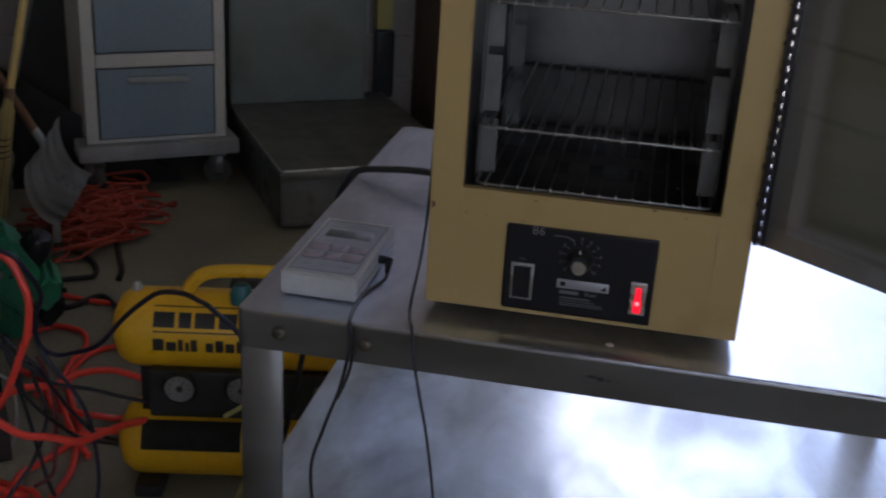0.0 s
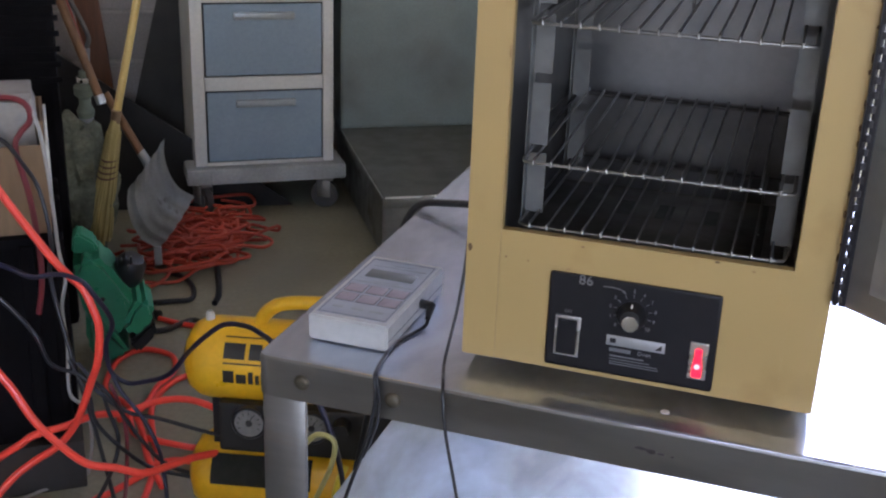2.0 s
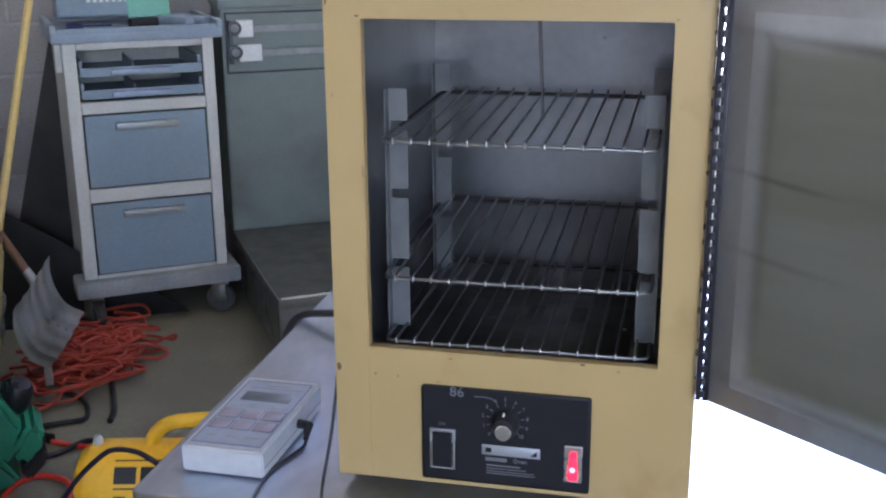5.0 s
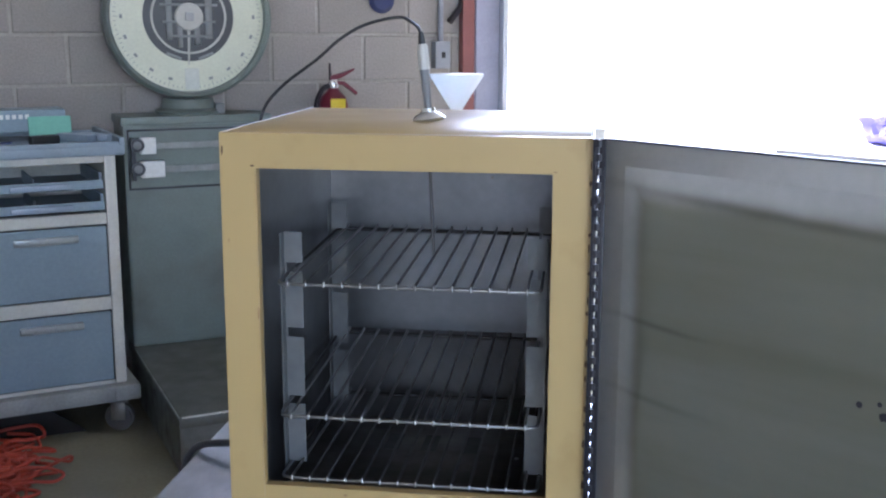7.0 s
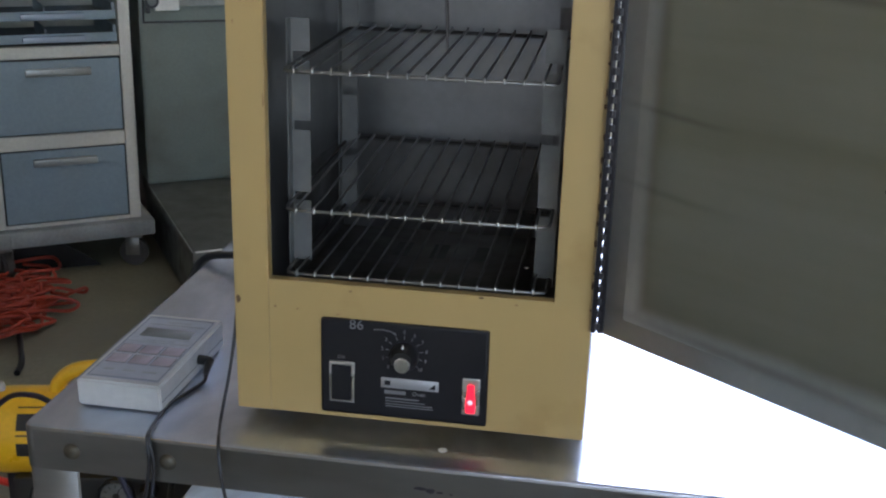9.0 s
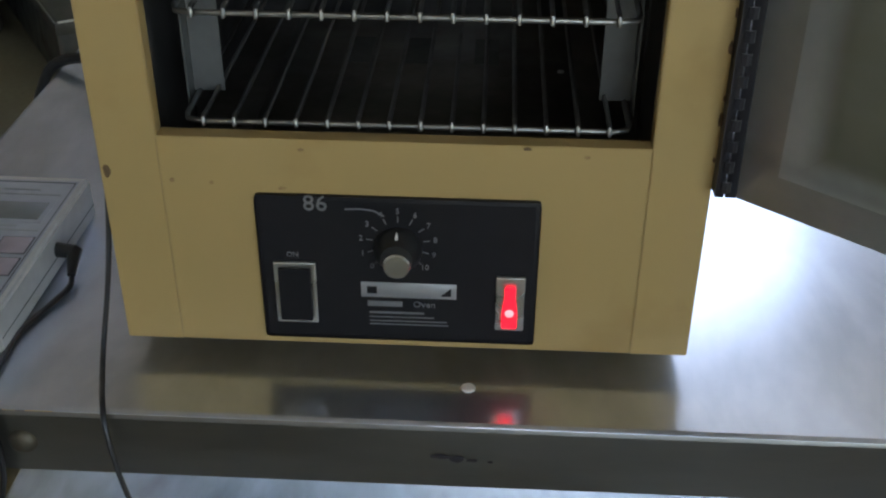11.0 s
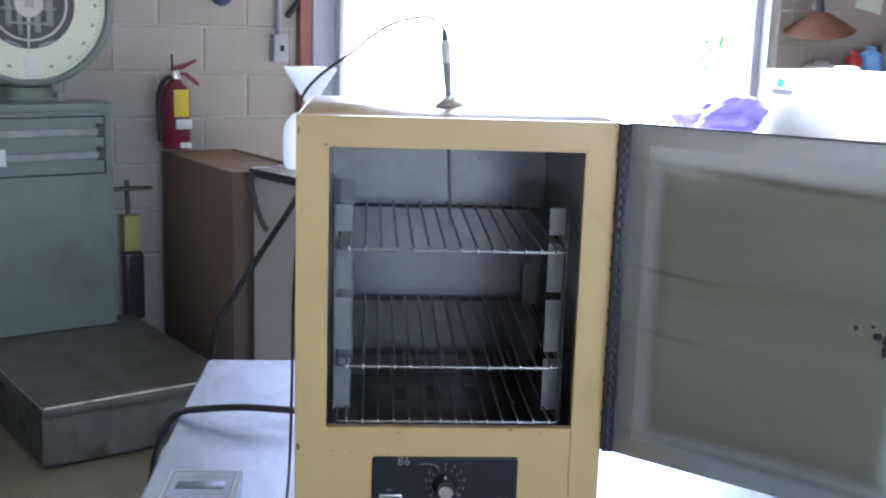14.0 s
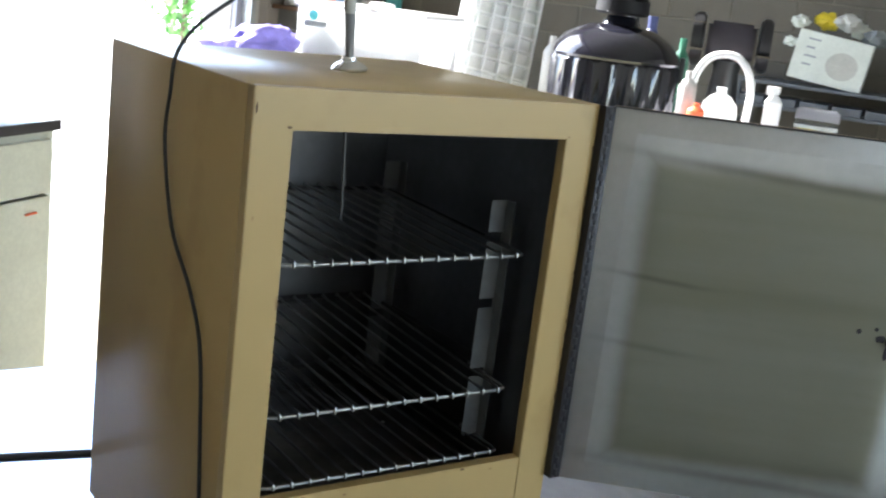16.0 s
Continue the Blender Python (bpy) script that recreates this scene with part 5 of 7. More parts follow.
part("cut_hose", sweep(spline([(-0.018, CDP - 0.03, CZ - 0.02), (-0.034, CDP - 0.04, CZ - 0.05), (-0.030, CDP - 0.06, CZ - 0.12), (-0.02, CDP - 0.08, CZ - 0.18), (-0.022, CDP - 0.12, CZ - 0.21)], 5), 0.010, 8), M["counter"], cab)

bt = thing("jug_with_funnel", "white plastic jug with a white funnel in its neck", "jug", CB_ @ pose(0.176, 0.685, CZ))
part("jug_body", lathe([(0, 0), (0.088, 0), (0.096, 0.010), (0.098, 0.04), (0.097, 0.135), (0.090, 0.165), (0.066, 0.192), (0.034, 0.205), (0.026, 0.212), (0.024, 0.230), (0, 0.230)], 36), M["translucent"], bt)
part("funnel", lathe([(0.010, 0.215), (0.018, 0.231), (0.025, 0.246), (0.092, 0.352), (0.094, 0.362), (0.090, 0.362), (0.022, 0.250), (0.008, 0.231)], 36), M["translucent"], bt, "white wide-mouthed funnel")
part("jug_label", box(0.02, 0.055, -0.0925, -0.086, 0.10, 0.135, 0.001, 1), M["mint"], bt)
pw = thing("power_adapter", "dark-sided electronic box with a pale front on the counter", "device", CB_ @ pose(0.157, 0.485, CZ, 0, 0, 26) @ Matrix.Diagonal((1, 1, 0.86, 1)))
part("housing", box(0, 0.112, 0.0042, 0.119, 0.006, 0.152, 0.003), M["device_grey"], pw, "dark grey metal housing")
part("front_plate", box(0.001, 0.111, 0.0, 0.004, 0.008, 0.150, 0.001), M["white_plastic"], pw, "pale front plate")
part("socket", box(0.026, 0.038, -0.002, -0.0001, 0.088, 0.128, 0.001), M["black_plastic"], pw)
part("lead", rod((0.004, -0.004, 0.045), (0.10, -0.006, 0.085), 0.008, seg=10), M["black_plastic"], pw, "black lead across the front")
for x in (0.012, 0.10):
    part("foot", box(x - 0.008, x + 0.008, 0.01, 0.11, 0.0, 0.006), M["black_plastic"], pw)
sc_ = thing("lab_meter", "pale grey lab meter with small displays on the counter", "device", CB_ @ pose(0.37, 0.20, CZ, 0, 0, -12))
part("stand", box(-0.060, 0.060, 0.012, 0.145, 0.0, 0.034, 0.006), M["device_grey"], sc_)
part("head", box(-0.077, 0.077, 0.0, 0.155, 0.034, 0.202, 0.008), M["white_plastic"], sc_)
part("side_panel", box(-0.0785, -0.0768, 0.012, 0.143, 0.046, 0.190, 0.001, 1), M["device_grey"], sc_, "grey side panel")
for x, z, w, h in ((-0.030, 0.158, 0.055, 0.018), (0.045, 0.118, 0.040, 0.026), (-0.045, 0.046, 0.034, 0.008)):
    part("display", box(x - w / 2, x + w / 2, -0.0015, 0.0006, z, z + h), M["lcd"], sc_)
for k in range(4):
    part("key", box(0.022, 0.066, -0.0025, 0.0006, 0.056 + k * 0.014, 0.064 + k * 0.014, 0.001, 1), M["device_grey"], sc_)
jg = thing("plastic_jug", "squat translucent white plastic jug on the counter", "jug", CB_ @ pose(0.128, 0.225, CZ) @ Matrix.Scale(1.05, 4))
part("jug_body", lathe([(0, 0), (0.086, 0), (0.095, 0.012), (0.095, 0.13), (0.084, 0.165), (0.045, 0.20), (0.03, 0.206), (0, 0.206)], 30), M["translucent"], jg)
part("jug_cap", lathe([(0, 0.2062), (0.028, 0.2062), (0.028, 0.228), (0, 0.228)], 18), M["white_plastic"], jg)
part("jug_label", lathe([(0.0955, 0.05), (0.0965, 0.05), (0.0965, 0.13), (0.0955, 0.13)], 30), M["white_plastic"], jg, "white wrap-round label")
solid("long_cable", sweep(spline([(-0.21, 2.60, 0.947), (-0.27, 2.585, 0.947), (-0.31, 2.565, 0.915), (-0.38, 2.55, 0.80), (-0.463, 2.553, 0.67), (-0.54, 2.44, 0.545), (-0.600, 2.40, 0.43), (-0.625, 2.44, 0.25), (-0.615, 2.50, 0.08), (-0.58, 2.58, 0.012), (-0.52, 2.64, 0.011)], 6), 0.011, 8), M["cable"], "thick black cable hanging from the counter to the floor", "cable")
solid("thin_cable", sweep(spline([(-0.165, 2.50, 0.94), (-0.172, 2.475, 0.932), (-0.178, 2.46, 0.86), (-0.182, 2.45, 0.6), (-0.19, 2.44, 0.2), (-0.2, 2.4, 0.01)], 6), 0.005, 8), M["cable"], "thin black cable hanging down the cabinet's side", "cable")

# ---------- cardboard carton against the wall ----------
ct = thing("cardboard_carton", "large open-topped brown cardboard carton on the floor", "carton", pose(-0.597, 2.853, 0, 0, 0, 30.4))
for b6 in ((0, 0.006, 0, 0.73), (0.314, 0.32, 0, 0.73), (0.0062, 0.3138, 0, 0.006), (0.0062, 0.3138, 0.724, 0.73)):
    part("carton_wall", box(*b6, 0, 0.901, 0.001, 1), M["cardboard_dark"], ct)
part("carton_lid", box(0.0065, 0.3135, 0.0065, 0.7235, 0.888, 0.894), M["cardboard"], ct, "tan cardboard top flaps")

# ---------- fire extinguisher ----------
ex = thing("fire_extinguisher", "dark red fire extinguisher with a yellow tag on the wall", "extinguisher", room(-0.124, -0.12, 0.919))
part("cylinder", lathe([(0, 0), (0.052, 0.0), (0.058, 0.010), (0.058, 0.22), (0.050, 0.25), (0.025, 0.275), (0.02, 0.285), (0, 0.285)], 28), M["ext_red"], ex)
part("valve", lathe([(0, 0.2855), (0.02, 0.2855), (0.022, 0.30), (0.014, 0.32), (0, 0.32)], 16), M["alu"], ex)
part("lever", slopedbar([(-0.015, 0.315), (0.03, 0.325), (0.085, 0.355), (0.09, 0.365), (0.03, 0.345), (-0.015, 0.335)], -0.012, 0.012, 0.002), M["ext_red"], ex)
part("carry_handle", slopedbar([(0.0, 0.300), (0.04, 0.297), (0.095, 0.255), (0.10, 0.268), (0.045, 0.312), (0.0, 0.314)], -0.012, 0.012, 0.002), M["ext_red"], ex)
part("pin", rod((-0.012, 0, 0.32), (-0.014, 0, 0.385), 0.006, 0.004, 8), M["gasket"], ex)
part("hose", sweep(spline([(-0.02, -0.005, 0.295), (-0.05, -0.01, 0.28), (-0.075, -0.01, 0.22), (-0.076, -0.01, 0.12), (-0.07, -0.01, 0.03)], 6), 0.010, 10), M["gasket"], ex)
part("inspection_tag", box(-0.030, 0.032, -0.0625, -0.0595, 0.135, 0.245, 0.001, 1), M["ext_yellow"], ex, "yellow inspection tag")
part("label_band", box(-0.022, 0.045, -0.0622, -0.0575, 0.085, 0.125, 0.001, 1), M["paper"], ex)
part("label_band", box(-0.005, 0.042, -0.0622, -0.0575, 0.008, 0.03, 0.001, 1), M["paper"], ex)
part("wall_bracket", box(-0.03, 0.03, 0.058, 0.119, 0.10, 0.24, 0.003), M["gasket"], ex)

# switch box and conduit on the wall
sb = thing("wall_switch", "grey metal switch box with conduit on the block wall", "switch", room(0.385, 0.0, 1.275))
part("switch_box", box(-0.035, 0.035, -0.05, 0.0, 0, 0.115, 0.004), M["device_grey"], sb)
part("toggle", box(-0.007, 0.007, -0.062, -0.05, 0.045, 0.07, 0.002), M["black_plastic"], sb)
part("conduit", rod((0, -0.02, 0.115), (0, -0.02, 1.5), 0.012, seg=12), M["device_grey"], sb)
hk = thing("hanging_tool", "dark pliers hanging on the block wall", "tool", room(0.47, -0.02, 1.47))
part("jaw", sweep(spline([(-0.045, 0, 0.0), (-0.02, 0, 0.03), (0.01, 0, 0.07), (0.015, 0, 0.13), (0.0, 0, 0.18)], 5), 0.014, 8), M["gasket"], hk)
part("handle", sweep(spline([(0.045, 0, 0.16), (0.03, 0, 0.12), (0.012, 0, 0.08), (0.0, 0, 0.05)], 5), 0.012, 8), M["gasket"], hk)
solid("round_cap", lathe([(0, 0), (0.05, 0), (0.056, 0.02), (0.04, 0.035), (0, 0.04)], 20, m=pose(0, 0, 0, 90, 0, 0)), M["navy"], "round dark cap hanging on the block wall", "cap", room(0.12, 0.0, 1.56))

# yellow level and pole leaning by the carton
yl = thing("yellow_clamp", "yellow tool with black grip leaning against the wall", "tool", room(-0.30, -0.06, 0.0))
part("shaft", rod((0, 0, 0), (0, 0.05, 0.78), 0.009, seg=10), M["bolt"], yl)
part("body", box(-0.035, 0.035, -0.03, 0.03, 0.49, 0.64, 0.008, rot=pose(0, 0.02, 0)), M["dull_yellow"], yl)
part("grip", box(-0.035, 0.045, -0.03, 0.03, 0.20, 0.485, 0.012, rot=pose(0, 0.01, 0)), M["black_plastic"], yl)
part("cross_bar", box(-0.10, 0.10, 0.02, 0.05, 0.74, 0.755, 0.004), M["bolt"], yl)

# ---------- clutter by the left ----------
# corn broom standing on its bristles, leaning back
BNECK, BBASE, BGRIP = Vector((-1.851, 1.826, 0.501)), Vector((-1.938, 1.81, 0.094)), Vector((-1.765, 2.06, 1.33))
BRM = Matrix.Translation(BBASE) @ (BNECK - BBASE).to_track_quat("Z", "Y").to_matrix().to_4x4()
br = thing("corn_broom", "straw corn broom with a yellow handle", "broom", BRM)
rng_ = random.Random(4)
bmq = bmesh.new()
for k in range(260):
    a, rr = rng_.uniform(0, 6.283), math.sqrt(rng_.random())
    top = Vector((0.030 * rr * math.cos(a), 0.018 * rr * math.sin(a), 0.36))
    mid = Vector((0.040 * rr * math.cos(a), 0.026 * rr * math.sin(a), 0.20))
    end = Vector(((0.056 * rr + rng_.uniform(-0.006, 0.006)) * math.cos(a) - 0.012, 0.042 * rr * math.sin(a), rng_.uniform(-0.01, 0.03)))
    sweep(spline([top, mid, end], 2), 0.0035, 4, bm=bmq)
part("bristles", bmq, M["straw"], br, "yellow straw bristles")
part("shoulder", lathe([(0.028, 0.27), (0.031, 0.30), (0.029, 0.34), (0.022, 0.375), (0.016, 0.40), (0, 0.402)], 18, m=Matrix.Diagonal((1.1, 0.75, 1, 1))), M["straw"], br)
for z, r in ((0.215, 0.040), (0.233, 0.038), (0.252, 0.036), (0.272, 0.034)):
    part("stitching", lathe([(r, z - 0.003), (r + 0.003, z), (r, z + 0.003), (r - 0.003, z)], 20, m=Matrix.Diagonal((1.08, 0.66, 1, 1))), M["thread"], br)
part("handle", rod((0, 0, 0.395), BRM.inverted() @ BGRIP, 0.0125, 0.0115, 14, bevel=0.003), M["broom_handle"], br, "yellow painted wooden handle")
part("ferrule", rod((0, 0, 0.392), (0, 0, 0.43), 0.0155, seg=14), M["cardboard"], br)

# aluminium scoop shovel: a curled, ribbed blade
sh = thing("scoop_shovel", "dull aluminium scoop shovel leaning with its blade down", "shovel", pose(-1.778, 1.750, 0.292, 0, 0, 32) @ Matrix.Diagonal((0.68, 0.9, 0.88, 1)))
b = bmesh.new()
grid = []
curl = spline([(0.0, 0.0, 0.0), (-0.004, -0.03, -0.05), (0.014, -0.05, -0.11), (0.055, -0.045, -0.17), (0.125, -0.02, -0.215)], 5)
for i in range(25):
    u = i / 24
    row = []
    for p in curl:
        wav = 0.004 * math.cos(u * 5 * 2 * math.pi)
        row.append(b.verts.new((p.x + 0.17 * u + wav * 0.4, p.y + 0.16 * u - wav - 0.03 * math.sin(math.pi * u), p.z + 0.135 * u)))
    grid.append(row)
for i in range(24):
    for j in range(len(curl) - 1):
        b.faces.new((grid[i][j], grid[i + 1][j], grid[i + 1][j + 1], grid[i][j + 1]))
bmesh.ops.solidify(b, geom=b.faces[:], thickness=0.004)
part("blade", b, M["shovel"], sh, "ribbed aluminium blade")
part("lip", box(0.10, 0.135, -0.03, 0.005, -0.275, -0.205, 0.004), M["shovel"], sh)
SHI = (pose(-1.778, 1.750, 0.292, 0, 0, 32) @ Matrix.Diagonal((0.68, 0.9, 0.88, 1))).inverted()
part("socket", rod(SHI @ Vector((-1.800, 1.939, 0.285)), SHI @ Vector((-1.850, 1.943, 0.352)), 0.024, 0.020, 14), M["shovel"], sh)
part("handle", rod(SHI @ Vector((-1.840, 1.942, 0.338)), SHI @ Vector((-1.975, 1.955, 0.525)), 0.019, 0.018, 12), M["wood_dark"], sh, "brown wooden handle")

# dark leaning sheet and wooden handled tools behind the broom
solid("leaning_sheet", slopedbar([(-2.75, 0.0), (-1.18, 0.0), (-1.20, 0.02), (-2.75, 1.12)], -0.470, -0.458, 0.001), M["black_sheet"], "dark sheet of metal with a slanting top leaning behind the cart", "sheet", ROOM)
# panel standing in for the cart's soft shadow on the wall
solid("dark_board", slopedbar([(-1.84, 0.0), (-1.02, 0.0), (-1.02, 0.97), (-1.59, 0.97)], -0.075, -0.060, 0.002), M["wood_and_shadow_brown"], "dark brown panel standing in for the cart's shadow on the block wall", "board", ROOM)
solid("wooden_plank", slopedbar([(-1.90, 0.0), (-1.79, 0.0), (-1.835, 0.56), (-1.885, 1.02), (-1.955, 1.02)], -0.262, -0.245, 0.003), M["plank_red"], "reddish brown plank leaning behind the broom", "plank", ROOM)
stk = thing("wooden_stick", "brown wooden pole with a bright metal ferrule leaning among the clutter", "pole", ROOM)
part("shaft", rod((-1.945, -0.92, 0.96), (-1.806, -0.99, 0.552), 0.0145, 0.0135, 12), M["wood_dark"], stk)
part("ferrule", rod((-1.8065, -0.9898, 0.5535), (-1.797, -0.9946, 0.5255), 0.0152, 0.0150, 14, bevel=0.002), M["alu"], stk, "bright metal ferrule")
rst = thing("red_pole", "red painted pole leaning among the clutter", "pole", ROOM)
part("shaft", rod((-1.955, -0.70, 0.93), (-1.862, -0.74, 0.600), 0.013, seg=12), M["pole_red"], rst)
tbh = thing("bent_tube", "bent chromed tube with a white end among the clutter", "tube", ROOM)
part("tube", sweep(spline([(-1.945, -0.60, 0.83), (-1.907, -0.60, 0.77), (-1.878, -0.60, 0.705), (-1.862, -0.60, 0.655), (-1.872, -0.60, 0.620)], 5), 0.008, 10), M["galv"], tbh)
part("tip", rod((-1.872, -0.60, 0.622), (-1.880, -0.60, 0.50), 0.012, 0.010, 12), M["device_grey"], tbh, "grey plastic sleeve")
solid("red_sign", box(-0.10, 0.10, -0.02, 0.0, 0, 0.22, 0.006), M["red_item"], "red plastic box fixed to the block wall", "box", room(-1.83, 0.0, 1.28))

# green garden blower
GB = pose(-1.535, 1.30, 0.0, 0, 0, 36)
gb = thing("leaf_blower", "green plastic garden blower standing on the floor", "blower", GB)


def shell(pts, y0, y1, bevel=0.012):
    return slopedbar(pts, y0, y1, bevel)


part("upper_housing", shell([(-0.099, 0.265), (-0.084, 0.3), (-0.042, 0.308), (-0.008, 0.284), (0.057, 0.174), (0.049, 0.126), (0.03, 0.091), (-0.019, 0.075), (-0.072, 0.142)], -0.085, 0.085, 0.018), M["green_plastic"], gb, "shiny green moulded housing")
part("side_housing", shell([(0.019, 0.115), (0.038, 0.158), (0.068, 0.188), (0.097, 0.172), (0.102, 0.138), (0.076, 0.099), (0.038, 0.075)], -0.105, 0.06, 0.014), M["green_plastic"], gb)
part("lower_housing", shell([(-0.072, 0.15), (-0.019, 0.103), (0.03, 0.04), (0.034, 0.008), (0.008, 0), (-0.053, 0), (-0.076, 0.063)], -0.07, 0.09, 0.016), M["green_plastic"], gb)
part("top_flap", shell([(-0.095, 0.3), (-0.087, 0.348), (-0.072, 0.354), (-0.034, 0.325), (-0.027, 0.3), (-0.053, 0.296)], -0.03, 0.05, 0.006), M["green_plastic"], gb)
part("motor_cap", lathe([(0, 0), (0.040, 0), (0.043, 0.02), (0.038, 0.06), (0.026, 0.075), (0, 0.078)], 22, m=pose(0.032, -0.01, 0.215, 20, 24, 0)), M["black_plastic"], gb, "black motor cap")
for k in range(4):
    part("cap_rib", box(0.012 + k * 0.012, 0.017 + k * 0.012, -0.062, -0.05, 0.268, 0.292, 0.001, 1), M["black_plastic"], gb)
part("air_intake", shell([(0.03, 0.063), (0.095, 0.122), (0.103, 0.103), (0.099, 0.075), (0.053, 0.028)], -0.095, 0.05, 0.008), M["black_plastic"], gb, "dark intake grille")
part("moulded_ridge", shell([(-0.013, 0.245), (-0.006, 0.251), (0.023, 0.198), (0.03, 0.158), (0.023, 0.155), (0.011, 0.191)], -0.091, -0.084, 0.002), M["green_plastic"], gb)
part("moulded_ridge", shell([(-0.042, 0.138), (-0.036, 0.144), (0.002, 0.088), (0.03, 0.04), (0.024, 0.036), (-0.006, 0.083)], -0.091, -0.068, 0.002), M["green_plastic"], gb)
part("latch_button", shell([(-0.076, 0.221), (-0.062, 0.224), (-0.043, 0.204), (-0.047, 0.19), (-0.059, 0.191)], -0.096, -0.08, 0.003), M["alu"], gb, "bright latch button")
part("screw_recess", lathe([(0, 0.001), (0.006, 0.001), (0.006, 0), (0, 0)], 12, m=pose(-0.027, -0.0855, 0.190, 90, 0, 0)), M["black_plastic"], gb)

# dusty sacks and old valve behind the blower
sk = bmesh.new()
bmesh.ops.create_icosphere(sk, subdivisions=4, radius=1.0)
for v in sk.verts:
    n = noise.noise(v.co * 2.3) * 0.30 + noise.noise(v.co * 5.5) * 0.22 + noise.noise(v.co * 13) * 0.08
    v.co = Vector((v.co.x * 0.12 * (1 + n), v.co.y * 0.11 * (1 + n), max(-0.30, v.co.z * 0.30 * (1 + n * 0.5))))
solid("dusty_sack", sk, M["sack"], "dusty grey-green crumpled sack on the floor", "sack", pose(-2.00, 1.82, 0.242, 0, 0, 20) @ Matrix.Diagonal((0.9, 0.9, 0.8, 1)))
vv = thing("old_valve", "old tarnished brass pipe valve standing among the clutter", "valve", pose(-1.976, 1.848, 0.478, 8, 6, 0) @ Matrix.Scale(0.62, 4))
part("valve_body", lathe([(0, 0), (0.04, 0), (0.045, 0.03), (0.03, 0.06), (0.03, 0.10), (0.05, 0.12), (0.05, 0.16), (0.025, 0.18), (0.02, 0.24), (0, 0.245)], 18), M["dusty_green"], vv)
part("glass_bowl", lathe([(0, -0.14), (0.03, -0.135), (0.036, -0.10), (0.036, -0.001), (0, -0.001)], 18), M["label_silver"], vv)
part("valve_collar", lathe([(0.03, 0.185), (0.036, 0.19), (0.036, 0.205), (0.03, 0.21)], 16), M["alu"], vv)

# black crate with a carton on it
cr = thing("wooden_crate", "dark wooden crate draped in black cloth", "crate", pose(-1.55, 0.832, 0, 0, 0, 38))
part("crate_base", box(-0.33, 0.19, -0.30, 0.30, 0.0, 0.115, 0.004), M["wood_and_shadow_brown"], cr, "dark brown wooden base")
part("crate_body", box(-0.34, 0.175, -0.285, 0.285, 0.115, 0.576, 0.02), M["black_cloth"], cr, "black cloth covered body")
for k in range(4):
    part("cloth_fold", box(0.176, 0.187, -0.25 + k * 0.13, -0.21 + k * 0.13, 0.13, 0.556, 0.005), M["black_cloth"], cr)
for k in range(5):
    part("cloth_fold", box(-0.30 + k * 0.10, -0.27 + k * 0.10, -0.296, -0.2855, 0.13, 0.561, 0.005), M["black_cloth"], cr)
cx_ = thing("small_carton", "open brown cardboard box full of hoses on the crate", "carton", pose(-1.51, 0.842, 0.5765, 0, 0, 38))
for b6 in ((-0.30, 0.13, -0.25, -0.244, 0, 0.18), (-0.30, 0.13, 0.164, 0.17, 0, 0.18), (0.124, 0.13, -0.2438, 0.1638, 0, 0.18), (-0.30, -0.294, -0.2438, 0.1638, 0, 0.18), (-0.2938, 0.1238, -0.2438, 0.1638, 0, 0.004)):
    part("carton_wall", box(*b6), M["cardboard"], cx_)
part("carton_flap", box(0.131, 0.137, -0.22, 0.10, 0.03, 0.178, 0.001, 1), M["paper"], cx_)
wj = thing("white_jug", "dull white plastic container in the cardboard box", "container", pose(-1.490, 0.83, 0.694, 0, 0, 38))
part("jug_body", box(-0.11, 0.11, -0.07, 0.07, 0, 0.115, 0.02), M["dull_white"], wj)
part("jug_lid", box(-0.105, 0.105, -0.066, 0.066, 0.1152, 0.13, 0.006), M["dull_white"], wj)
bk = thing("black_ribbed_bin", "black ribbed plastic bin behind the cardboard box", "bin", pose(-1.965, 1.385, 0.0, 0, 0, 38))
part("bin_body", box(-0.20, 0.20, -0.14, 0.14, 0, 0.98, 0.02), M["black_cloth"], bk)
for k in range(6):
    part("rib", box(-0.21, 0.21, -0.148, -0.141, 0.70 + k * 0.04, 0.715 + k * 0.04, 0.003), M["black_cloth"], bk)


def hose(name, pts, r, mt, label, category, n=7, seg=10, group=""):
    return solid(name, sweep(spline(pts, n), r, seg), M[mt], label, category, None, group)


